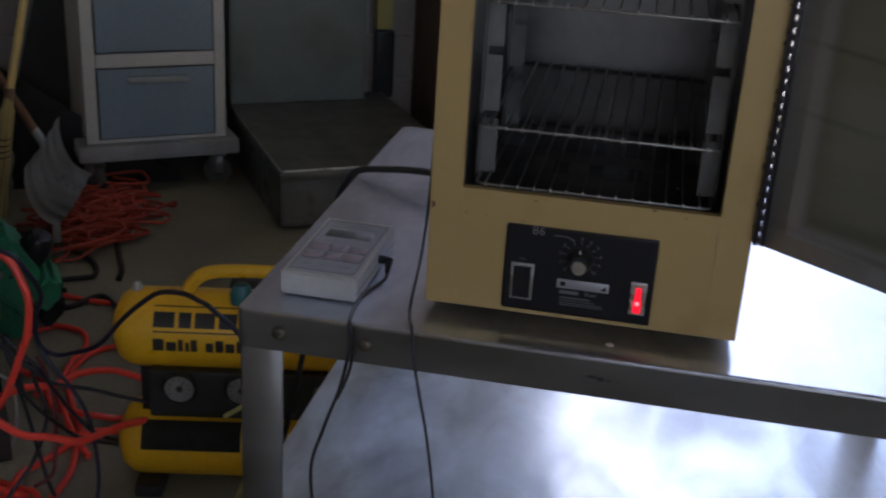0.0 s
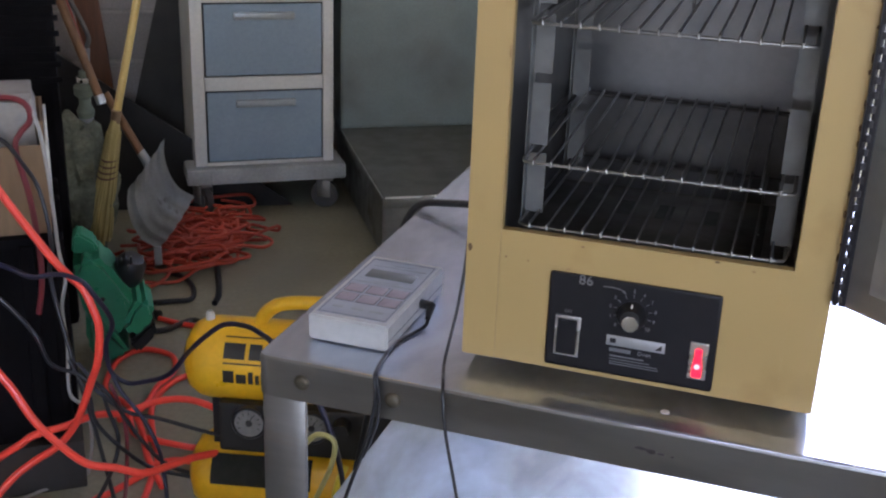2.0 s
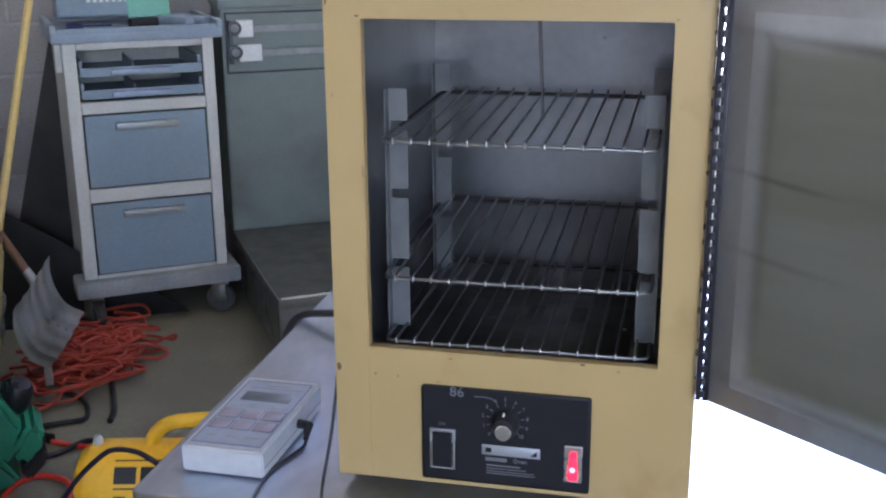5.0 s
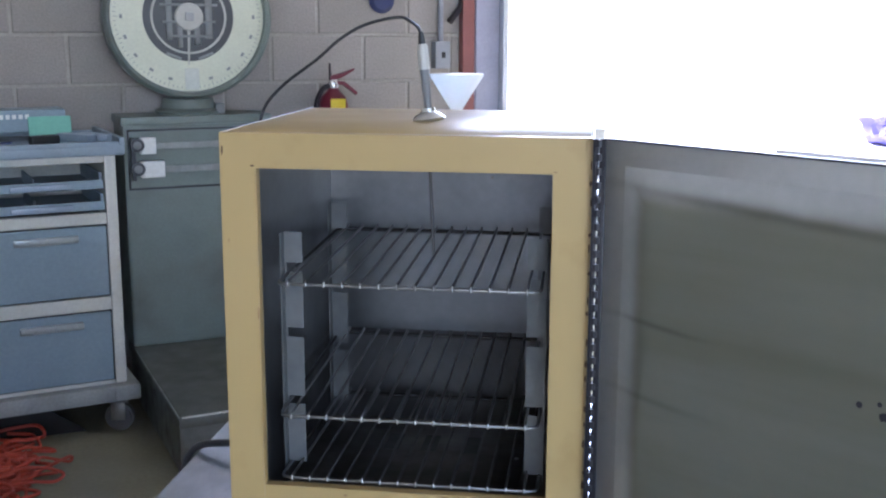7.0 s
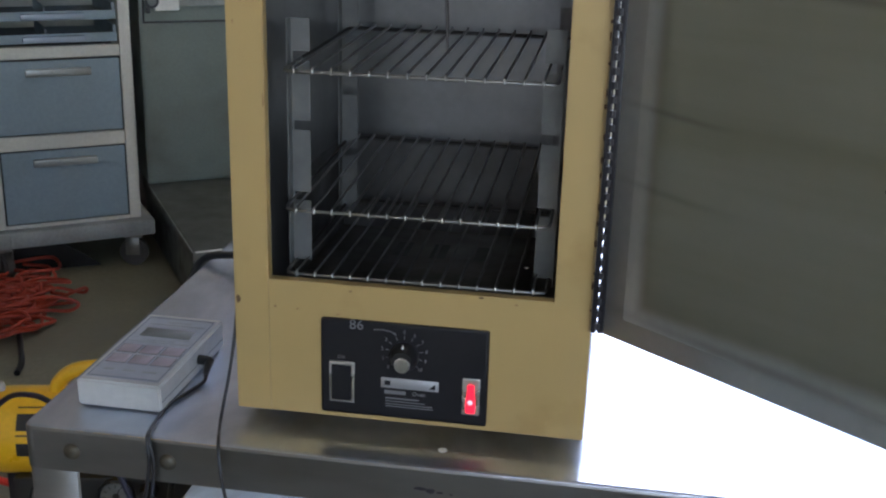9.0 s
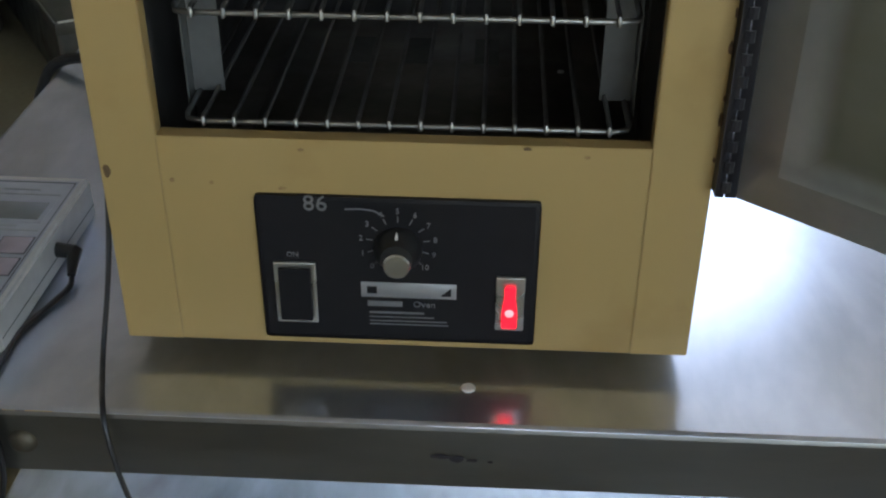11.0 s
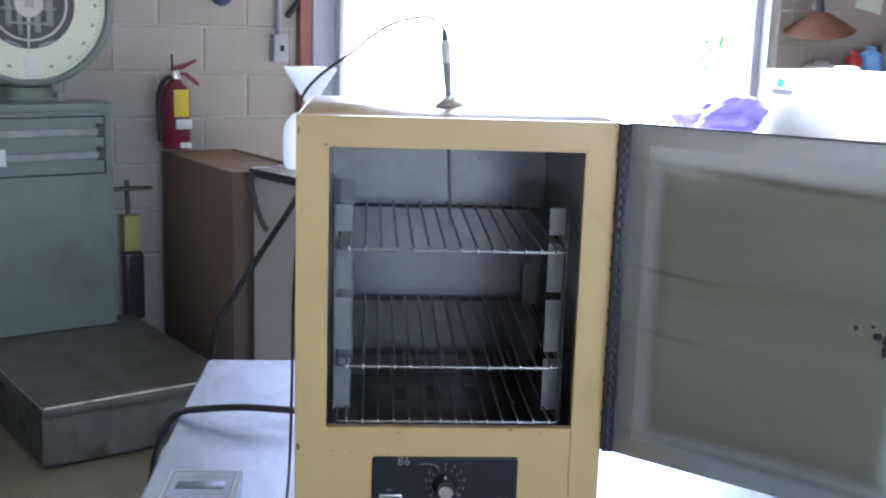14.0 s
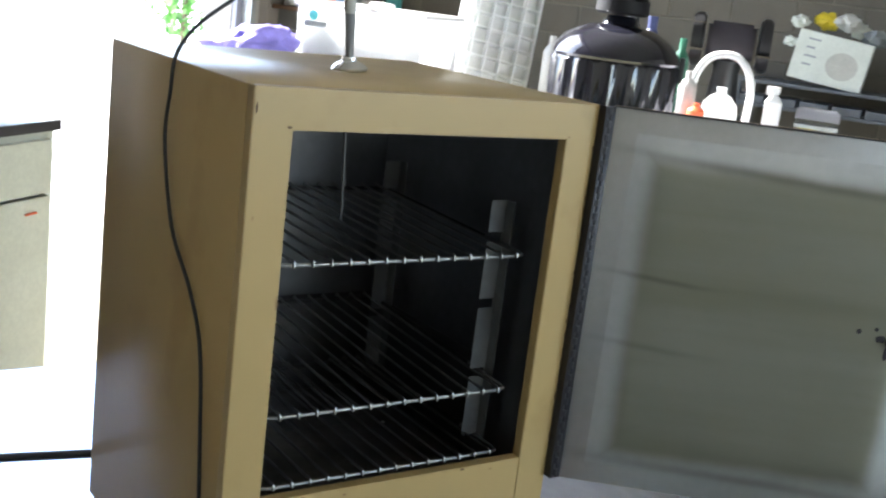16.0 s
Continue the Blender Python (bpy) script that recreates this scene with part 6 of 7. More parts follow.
RH = 0.0076
RED = "bright red air hose looping across the floor"
for pts in (
    [(-1.80, 1.24, 0.985), (-1.62, 0.95, 1.01), (-1.47, 0.68, 0.99), (-1.41, 0.62, 0.94), (-1.36, 0.61, 0.86), (-1.28, 0.60, 0.72), (-1.18, 0.60, 0.60), (-1.14, 0.60, 0.56), (-1.10, 0.60, 0.53), (-1.08, 0.60, 0.49), (-1.07, 0.60, 0.45), (-1.08, 0.60, 0.38), (-1.10, 0.60, 0.33), (-1.12, 0.60, 0.28), (-1.15, 0.60, 0.22), (-1.18, 0.58, 0.18), (-1.22, 0.56, 0.15), (-1.25, 0.52, 0.12), (-1.28, 0.45, 0.06), (-1.28, 0.36, 0.015), (-1.22, 0.24, 0.008), (-1.10, 0.16, 0.008)],
    [(-1.46, 0.52, 1.00), (-1.40, 0.485, 0.92), (-1.355, 0.475, 0.80), (-1.32, 0.47, 0.69), (-1.285, 0.475, 0.545), (-1.245, 0.49, 0.415), (-1.20, 0.50, 0.345), (-1.16, 0.50, 0.29), (-1.11, 0.50, 0.25), (-1.05, 0.50, 0.22), (-1.00, 0.52, 0.21), (-0.96, 0.55, 0.19), (-0.94, 0.60, 0.18), (-0.92, 0.66, 0.17), (-0.88, 0.74, 0.15)],
    [(-1.70, 0.36, 0.008), (-1.55, 0.40, 0.012), (-1.42, 0.46, 0.05), (-1.34, 0.50, 0.11), (-1.28, 0.54, 0.16), (-1.24, 0.55, 0.19), (-1.22, 0.57, 0.205), (-1.17, 0.60, 0.22), (-1.14, 0.66, 0.22), (-1.11, 0.72, 0.20), (-1.09, 0.80, 0.19), (-1.04, 0.85, 0.18), (-0.96, 0.85, 0.17)],
    [(-1.12, 1.28, 0.03), (-1.25, 1.26, 0.008), (-1.29, 1.20, 0.008), (-1.29, 1.12, 0.008), (-1.25, 1.02, 0.024), (-1.19, 0.93, 0.008), (-1.14, 0.87, 0.008), (-1.10, 0.78, 0.008), (-1.07, 0.70, 0.008), (-1.06, 0.64, 0.008), (-1.06, 0.56, 0.008), (-1.09, 0.46, 0.008)],
    [(-1.31, 0.97, 0.008), (-1.29, 1.04, 0.008), (-1.30, 1.13, 0.024), (-1.32, 1.23, 0.008), (-1.35, 1.29, 0.008), (-1.39, 1.32, 0.008), (-1.46, 1.32, 0.008), (-1.49, 1.26, 0.008), (-1.47, 1.17, 0.008), (-1.42, 1.08, 0.008), (-1.35, 1.05, 0.008), (-1.29, 1.00, 0.024), (-1.22, 0.93, 0.024), (-1.14, 0.83, 0.024), (-1.06, 0.76, 0.008)],
    [(-1.00, 0.94, 0.03), (-1.07, 0.93, 0.008), (-1.11, 0.90, 0.024), (-1.17, 0.90, 0.024), (-1.24, 0.93, 0.008), (-1.28, 0.97, 0.024), (-1.33, 1.01, 0.008)],
    [(-0.98, 0.90, 0.03), (-1.04, 0.88, 0.008), (-1.09, 0.83, 0.025), (-1.13, 0.77, 0.008), (-1.15, 0.70, 0.008), (-1.15, 0.64, 0.024), (-1.15, 0.56, 0.008), (-1.18, 0.46, 0.008)],
    [(-1.37, 0.46, 0.008), (-1.34, 0.56, 0.008), (-1.26, 0.62, 0.008), (-1.20, 0.62, 0.008), (-1.13, 0.61, 0.008), (-1.08, 0.58, 0.024), (-1.03, 0.52, 0.008)],
    [(-1.32, 0.44, 0.008), (-1.26, 0.55, 0.008), (-1.21, 0.58, 0.024), (-1.13, 0.57, 0.024), (-1.09, 0.56, 0.024), (-1.04, 0.48, 0.008)],
    [(-1.54, 1.51, 0.008), (-1.47, 1.50, 0.008), (-1.40, 1.50, 0.008), (-1.32, 1.49, 0.008), (-1.15, 1.36, 0.03), (-1.02, 1.10, 0.08)],
):
    hose("red_air_hose", pts, RH, "red_hose", RED, "hose", group="red air hoses")
coil = bmesh.new()
for k in range(4):
    loop = [Vector((-1.575, 0.79, 0.940)) + Vector((0.756, 0.654, 0)) * ((0.060 + 0.006 * k) * math.cos(a)) + Vector((0.654, -0.756, 0)) * (0.014 * k - 0.02 + 0.008 * math.sin(a + k)) + Vector((0, 0, (0.062 + 0.005 * k) * math.sin(a))) for a in [j * math.pi / 12 for j in range(25)]]
    sweep(loop, 0.0058, 10, bm=coil)
solid("coiled_hose", coil, M["pole_red"], "coil of dull red hose lying on the white container", "hose")
hose("hose_coupling", [(-1.535, 1.51, 0.016), (-1.57, 1.515, 0.016), (-1.61, 1.52, 0.016)], 0.015, "black_plastic", "black hose coupling on the floor", "coupling")
hose("maroon_hose", [(-1.45, 0.73, 0.80), (-1.37, 0.70, 0.838), (-1.30, 0.70, 0.850), (-1.265, 0.70, 0.838), (-1.262, 0.70, 0.81), (-1.28, 0.69, 0.785), (-1.285, 0.68, 0.755), (-1.265, 0.68, 0.67), (-1.255, 0.68, 0.58), (-1.25, 0.675, 0.50), (-1.262, 0.67, 0.42)], 0.0058, "maroon_hose", "dark red hose looped over the cardboard box", "hose")
hose("hanging_cable", [(-1.42, 0.72, 0.745), (-1.35, 0.675, 0.775), (-1.30, 0.665, 0.775), (-1.265, 0.665, 0.74), (-1.22, 0.655, 0.69), (-1.20, 0.65, 0.59), (-1.21, 0.65, 0.51), (-1.17, 0.64, 0.36), (-1.12, 0.63, 0.20), (-1.08, 0.62, 0.05), (-1.05, 0.60, 0.012)], 0.0042, "cable", "dark cable hanging over the cardboard box", "cable", group="hanging cables")
hose("grey_cable", [(-1.270, 0.708, 0.85), (-1.240, 0.698, 0.79), (-1.220, 0.688, 0.68), (-1.215, 0.688, 0.56), (-1.205, 0.688, 0.50), (-1.220, 0.688, 0.43), (-1.215, 0.688, 0.35), (-1.220, 0.688, 0.24), (-1.200, 0.708, 0.20), (-1.190, 0.708, 0.14), (-1.210, 0.718, 0.05), (-1.240, 0.728, 0.008), (-1.280, 0.668, 0.008), (-1.310, 0.608, 0.008)], 0.0038, "grey_cable", "thin grey cable hanging by the crate", "cable")
hose("blue_cable", [(-1.52, 0.62, 0.93), (-1.43, 0.55, 0.80), (-1.36, 0.535, 0.665), (-1.30, 0.54, 0.595), (-1.22, 0.55, 0.57), (-1.17, 0.55, 0.56), (-1.12, 0.56, 0.57), (-1.08, 0.57, 0.56), (-1.06, 0.58, 0.53), (-1.055, 0.62, 0.46), (-1.08, 0.63, 0.40), (-1.08, 0.64, 0.34), (-1.06, 0.66, 0.31), (-1.02, 0.66, 0.32), (-0.95, 0.64, 0.36), (-0.89, 0.62, 0.43), (-0.84, 0.60, 0.48), (-0.79, 0.58, 0.52), (-0.73, 0.55, 0.54), (-0.69, 0.53, 0.54), (-0.65, 0.50, 0.54), (-0.58, 0.49, 0.48), (-0.52, 0.48, 0.33), (-0.50, 0.48, 0.02)], 0.0048, "blue_cable", "dark blue cable arching over the compressor", "cable")
for k, pts in enumerate((
    [(-1.50, 0.64, 0.90), (-1.42, 0.57, 0.74), (-1.36, 0.555, 0.61), (-1.30, 0.56, 0.53), (-1.24, 0.58, 0.46), (-1.20, 0.58, 0.42), (-1.18, 0.59, 0.36), (-1.14, 0.62, 0.33), (-1.10, 0.63, 0.29), (-1.06, 0.65, 0.25), (-1.00, 0.68, 0.23), (-0.92, 0.70, 0.21), (-0.84, 0.74, 0.18)],
    [(-1.16, 0.62, 0.36), (-1.14, 0.62, 0.32), (-1.12, 0.62, 0.28), (-1.11, 0.62, 0.23), (-1.07, 0.64, 0.17), (-1.03, 0.68, 0.11), (-0.97, 0.72, 0.08), (-0.88, 0.76, 0.05)],
    [(-1.15, 0.63, 0.35), (-1.12, 0.63, 0.32), (-1.09, 0.63, 0.30), (-1.07, 0.64, 0.26), (-1.04, 0.66, 0.19), (-1.00, 0.68, 0.13), (-0.96, 0.72, 0.09), (-0.88, 0.76, 0.07)],
    [(-1.10, 0.64, 0.40), (-1.08, 0.64, 0.34), (-1.06, 0.64, 0.30), (-1.02, 0.65, 0.24), (-0.99, 0.65, 0.18), (-0.98, 0.65, 0.11), (-0.96, 0.62, 0.06), (-0.95, 0.58, 0.008)],
    [(-1.12, 0.66, 0.29), (-1.11, 0.66, 0.24), (-1.09, 0.66, 0.18), (-1.09, 0.64, 0.13), (-1.09, 0.59, 0.09), (-1.11, 0.55, 0.05), (-1.13, 0.50, 0.008)],
    [(-1.10, 0.66, 0.30), (-1.08, 0.66, 0.25), (-1.07, 0.66, 0.19), (-1.07, 0.65, 0.10), (-1.07, 0.63, 0.045), (-1.08, 0.58, 0.045)],
)):
    hose("black_cable", pts, 0.0042, ("cable", "cable", "cable", "blue_cable", "cable", "maroon_hose")[k], "thin dark cable tangled by the compressor", "cable", group="tangled cables")
hose("yellow_cable", [(-0.62, 0.47, 0.35), (-0.575, 0.44, 0.395), (-0.54, 0.425, 0.435), (-0.508, 0.42, 0.432), (-0.512, 0.42, 0.388), (-0.536, 0.42, 0.327), (-0.56, 0.42, 0.27), (-0.60, 0.41, 0.16), (-0.64, 0.38, 0.05), (-0.68, 0.34, 0.006), (-0.74, 0.30, 0.006)], 0.0045, "lime_cord", "thin yellow-green cable hanging by the compressor", "cable")
hose("floor_cord", [(-1.78, 2.28, 0.012), (-1.70, 2.12, 0.010), (-1.59, 1.94, 0.010), (-1.47, 1.74, 0.010), (-1.44, 1.66, 0.010)], 0.009, "cable", "black cord lying on the concrete floor", "cord", group="floor cords")
hose("floor_cord", [(-1.70, 1.82, 0.010), (-1.63, 1.80, 0.010), (-1.56, 1.74, 0.010), (-1.52, 1.66, 0.010), (-1.57, 1.62, 0.010), (-1.62, 1.58, 0.012)], 0.008, "cable", "black cord lying on the concrete floor", "cord", group="floor cords")
hose("floor_cord", [(-1.62, 1.40, 0.010), (-1.55, 1.41, 0.010), (-1.48, 1.44, 0.010), (-1.43, 1.53, 0.012), (-1.34, 1.46, 0.010), (-1.20, 1.30, 0.010)], 0.008, "cable", "black cord lying on the concrete floor", "cord", group="floor cords")
solid("paper_scrap", box(-0.018, 0.018, -0.012, 0.012, 0, 0.02, 0.003), M["paper"], "small white scrap on the concrete floor", "scrap", pose(-1.30, 1.48, 0.0, 0, 0, 30))

# tangled orange extension cord under the cart
rr_ = random.Random(11)
bmq = bmesh.new()
for k in range(50):
    cx, cy = -1.735 + rr_.gauss(0, 0.055), 2.07 + rr_.gauss(0, 0.14)
    cx, cy = cx + (cy - 2.08) * -0.25, cy
    a0, ra, rb, ph = rr_.uniform(0, 6.28), rr_.uniform(0.05, 0.17), rr_.uniform(0.03, 0.09), rr_.uniform(0.2, 1.2)
    pts, z0 = [], rr_.uniform(0.006, 0.055)
    for i in range(11):
        a = a0 + i * 0.62
        x, y = ra * math.cos(a) + rr_.uniform(-0.02, 0.02), rb * math.sin(a) + rr_.uniform(-0.02, 0.02)
        pts.append((cx + x * math.cos(ph) - y * math.sin(ph), cy + x * math.sin(ph) + y * math.cos(ph), max(0.006, z0 + rr_.uniform(-0.014, 0.014))))
    sweep(spline(pts, 4), 0.0058, 6, bm=bmq)
solid("extension_cord", bmq, M["orange_cord"], "tangled orange extension cord heaped on the floor", "cord", kind="stuff")

# ---------- bench on the far right ----------
BZ = 1.02
bench = thing("work_bench", "pale topped work bench crowded with supplies", "bench", pose(2.05, 2.55, 0, 0, 0, -40))
part("bench_top", box(-1.32, 1.75, -0.35, 0.75, BZ - 0.035, BZ, 0.006), M["bench"], bench)
for x in (-1.25, 1.68):
    for y in (-0.28, 0.68):
        part("leg", box(x - 0.025, x + 0.025, y - 0.025, y + 0.025, 0, BZ - 0.036, 0.003), M["bench_leg"], bench)

tt = thing("storage_tote", "large clear plastic storage tote with a white lid rim", "tote", pose(1.817, 2.833, BZ, 0, 0, -55))
TL, TD, TH = 0.54, 0.40, 0.29
wt = 0.004
for nm, (x0, x1, y0, y1) in (("front_wall", (-TL, 0, 0, wt)), ("back_wall", (-TL, 0, TD - wt, TD)), ("side_wall", (-TL, -TL + wt, wt, TD - wt)), ("side_wall", (-wt, 0, wt, TD - wt))):
    part(nm, box(x0, x1, y0, y1, 0, TH, 0.001, 1), M["tote"], tt, "clear plastic wall")
part("rim", sweep([Vector(p) for p in ((-TL - 0.008, -0.008, TH), (0.008, -0.008, TH), (0.008, TD + 0.008, TH), (-TL - 0.008, TD + 0.008, TH), (-TL - 0.008, -0.008, TH))], 0.010, 8), M["white_plastic"], tt, "white rim")
part("handle", sweep(spline([(-0.22, -0.015, TH + 0.008), (-0.215, -0.015, TH + 0.028), (-0.13, -0.015, TH + 0.028), (-0.125, -0.015, TH + 0.008)], 4), 0.007, 8), M["white_plastic"], tt)
part("contents", box(-TL + 0.02, -0.17, 0.03, TD - 0.03, 0.004, 0.25, 0.03), M["white_plastic"], tt, "white contents seen through the plastic")
part("sticker", box(-TL + 0.03, -TL + 0.13, -0.0012, 0, 0.20, 0.222), M["handle_grey"], tt)
part("sticker", lathe([(0, 0.001), (0.02, 0.001), (0.02, 0), (0, 0)], 16, m=pose(-TL + 0.07, 0, 0.245, 90, 0, 0)), M["cyan"], tt)

pb = bmesh.new()
bmesh.ops.create_icosphere(pb, subdivisions=4, radius=1.0)
for v in pb.verts:
    n = noise.noise(v.co * 1.9 + Vector((3, 1, 0))) * 0.35 + noise.noise(v.co * 5) * 0.12
    v.co = Vector((v.co.x * 0.20 * (1 + n), v.co.y * 0.14 * (1 + n), max(-0.08, (v.co.z * 0.085 + v.co.x * 0.03) * (1 + n))))
solid("purple_cloth", pb, M["purple"], "crumpled purple-blue cloth bundle on the bench", "cloth", pose(1.335, 3.335, BZ + 0.085, 0, 0, -15) @ Matrix.Diagonal((0.92, 0.9, 1.06, 1)))
# white grid rack leaning on the bench
rk = thing("grid_rack", "white plastic egg-crate rack leaning upright on the bench", "rack", pose(2.50, 3.30, BZ, 0, 0, -22) @ pose(0, 0, 0, -14, 0, 0) @ pose(0, 0, 0, 0, 8, 0))
RW, RHT, RD, NX, NZ = 0.36, 0.92, 0.055, 5, 14
part("frame", box(-RW / 2, RW / 2, RD, RD + 0.006, 0, RHT, 0.001, 1), M["white_plastic"], rk, "white back sheet")
for i in range(NX + 1):
    x = -RW / 2 + i * RW / NX
    part("upright_slat", box(x - 0.004, x + 0.004, 0, RD, 0, RHT, 0.001, 1), M["translucent"], rk)
for j in range(NZ + 1):
    z = j * RHT / NZ
    for i in range(NX):
        x = -RW / 2 + i * RW / NX
        part("cell_slat", box(x + 0.004, x + RW / NX - 0.004, 0.002, RD, z - 0.003, z + 0.003), M["translucent"], rk)

# black drum with domed lid
kg = thing("black_drum", "glossy black ribbed drum with a domed lid", "drum", pose(2.25, 2.22, BZ) @ Matrix.Diagonal((0.96, 0.96, 1, 1)))
seg = 96
rib = bmesh.new()
rings = []
for z, r, amp in ((0.0, 0.225, 0.0), (0.01, 0.232, 0.006), (0.225, 0.236, 0.006), (0.235, 0.230, 0.0)):
    rings.append([rib.verts.new(((r + amp * math.cos(24 * 2 * math.pi * i / seg)) * math.cos(2 * math.pi * i / seg), (r + amp * math.cos(24 * 2 * math.pi * i / seg)) * math.sin(2 * math.pi * i / seg), z)) for i in range(seg)])
for a, c in zip(rings, rings[1:]):
    for i in range(seg):
        rib.faces.new((a[i], a[(i + 1) % seg], c[(i + 1) % seg], c[i]))
rib.faces.new(rings[0][::-1])
part("drum_body", rib, M["black_gloss"], kg, "ribbed glossy black body")
part("drum_lid", lathe([(0.236, 0.236), (0.240, 0.245), (0.232, 0.27), (0.20, 0.31), (0.14, 0.345), (0.07, 0.36), (0.06, 0.375), (0.05, 0.39), (0, 0.392)], 40), M["black_gloss"], kg, "domed glossy lid")
part("lid_cap", lathe([(0, 0.3925), (0.085, 0.3925), (0.10, 0.402), (0.098, 0.445), (0.08, 0.462), (0, 0.467)], 28), M["panel_black"], kg)
part("clasp", box(-0.02, 0.02, -0.258, -0.238, 0.18, 0.27, 0.004, rot=pose(0, 0, 0, 0, 0, 48)), M["black_plastic"], kg)

hp = thing("white_hose_loop", "stiff white hose bent into an arch on the bench", "hose", pose(2.976, 2.331, BZ, 0, 0, -50) @ Matrix.Scale(1.04, 4))
part("hose", sweep(spline([(-0.105, 0, 0.0), (-0.118, 0, 0.06), (-0.125, 0, 0.13), (-0.112, 0, 0.20), (-0.075, 0, 0.255), (-0.02, 0, 0.275), (0.035, 0, 0.265), (0.08, 0, 0.215), (0.098, 0, 0.15), (0.10, 0, 0.07), (0.095, 0, 0.0)], 5), 0.0145, 12), M["white_plastic"], hp)
gj = thing("gallon_jug", "translucent milky gallon jug on the bench", "jug", pose(3.027, 2.39, BZ, 0, 0, -50))
part("jug_body", lathe([(0, 0), (0.072, 0), (0.076, 0.01), (0.076, 0.05), (0.068, 0.085), (0.040, 0.115), (0.021, 0.125), (0.020, 0.140), (0, 0.140)], 24), M["milky"], gj)
part("jug_cap", lathe([(0, 0.1402), (0.022, 0.1402), (0.022, 0.150), (0, 0.150)], 16), M["white_plastic"], gj)
jr_ = thing("glass_jar", "clear glass jar on its side with a white pump bottle", "jar", pose(3.175, 2.12, BZ + 0.062, 0, 0, -50))
part("jar_glass", rod((0.0, 0, 0.0), (0.17, 0, 0.0), 0.06, seg=28, bevel=0.008), M["glass"], jr_)
wb = thing("pump_bottle", "small white pump bottle on the bench", "bottle", pose(3.105, 2.18, BZ) @ Matrix.Diagonal((1, 1, 1.3, 1)))
part("bottle_body", lathe([(0, 0), (0.032, 0), (0.034, 0.006), (0.034, 0.095), (0.018, 0.115), (0, 0.116)], 18), M["white_plastic"], wb)
part("pump_head", box(-0.045, 0.016, -0.012, 0.012, 0.1165, 0.143, 0.005), M["white_plastic"], wb)
for x, y, w, h, mt, lb in ((2.80, 2.43, 0.034, 0.33, "green_item", "green bottle among the bench supplies"), (2.755, 2.325, 0.034, 0.21, "gauge_white", "grey-white canister beside the black drum"), (2.725, 2.235, 0.032, 0.095, "orange_item", "orange plastic container behind the white hose"),
                           (2.66, 2.60, 0.045, 0.40, "dial_works", "grey spray bottle behind the black drum"), (2.84, 3.02, 0.055, 0.34, "black_plastic", "black container among the bench supplies"), (2.70, 3.12, 0.035, 0.26, "gauge_white", "pale canister among the bench supplies"),
                           (2.90, 2.72, 0.05, 0.40, "navy", "dark blue bottle among the bench supplies"), (2.98, 2.92, 0.055, 0.42, "black_plastic", "black jug among the bench supplies")):
    solid("supply_bottle", lathe([(0, 0), (w, 0), (w * 1.05, 0.01), (w * 1.05, h * 0.7), (w * 0.85, h * 0.78), (w * 0.4, h * 0.86), (w * 0.42, h), (0, h)], 18), M[mt], lb, "bottle", pose(x, y, BZ), "supplies on the bench")

bg = thing("bench_grinder", "dark bench grinder with guards standing on the bench", "grinder", pose(3.22, 2.56, BZ, 0, 0, -48))
part("pedestal", lathe([(0, 0), (0.11, 0), (0.115, 0.012), (0.07, 0.04), (0.055, 0.20), (0.06, 0.25), (0, 0.25)], 22), M["black_plastic"], bg)
part("motor", rod((-0.10, 0, 0.33), (0.10, 0, 0.33), 0.085, seg=28, bevel=0.015), M["gasket"], bg)
for x in (-0.165, 0.115):
    part("wheel_guard", rod((x, 0, 0.33), (x + 0.05, 0, 0.33), 0.115, seg=30, bevel=0.01), M["black_plastic"], bg)
    part("tool_rest", box(x - 0.01, x + 0.06, -0.16, -0.10, 0.285, 0.293, 0.002), M["bolt"], bg)
part("spark_shield", box(-0.17, -0.11, -0.15, -0.10, 0.40, 0.404, 0.001, 1), M["bolt"], bg)
solid("orange_tray", box(-0.10, 0.10, -0.06, 0.06, 0, 0.05, 0.008), M["orange_item"], "orange plastic tray lying among the bench supplies", "tray", pose(2.99, 2.62, BZ + 0.0, 0, 0, -48) @ pose(0, 0, 0.0))

# shelf with bottles on the north wall beyond the doorway
shf = thing("wall_shelf", "narrow dark shelf on the block wall holding bottles", "shelf", room(4.35, -0.14, 1.21))
part("board", box(-0.55, 0.80, -0.12, 0.13, -0.025, 0, 0.003), M["plank"], shf)
for x in (-0.45, 0.7):
    part("bracket", box(x - 0.012, x + 0.012, -0.10, 0.135, -0.14, -0.0255, 0.003), M["bench_leg"], shf)
for u, w, h, mt, lb in ((3.92, 0.10, 0.10, "gauge_white", "white bowl on the wall shelf"), (4.22, 0.05, 0.16, "red_item", "dark red can on the wall shelf"), (4.38, 0.075, 0.19, "blue", "light blue bottle on the wall shelf"), (4.62, 0.08, 0.10, "gauge_white", "white tub on the wall shelf"),
                        (4.80, 0.06, 0.15, "black_plastic", "black bottle on the wall shelf"), (5.08, 0.06, 0.18, "cyan", "turquoise bottle on the wall shelf"), (4.56, 0.05, 0.28, "dial_works", "grey spray bottle on the wall shelf")):
    b_ = thing("shelf_bottle", lb, "bottle", room(u, -0.14, 1.2105), "bottles on the wall shelf")
    part("body", lathe([(0, 0), (w, 0), (w * 1.04, 0.008), (w * 1.04, h * 0.75), (w * 0.8, h * 0.85), (w * 0.45, h * 0.9), (0, h * 0.9)], 20), M[mt], b_)
    part("cap", lathe([(0, h * 0.901), (w * 0.42, h * 0.901), (w * 0.42, h * 1.05), (0, h * 1.05)], 14), M["black_plastic" if mt in ("cyan", "dial_works") else mt], b_)
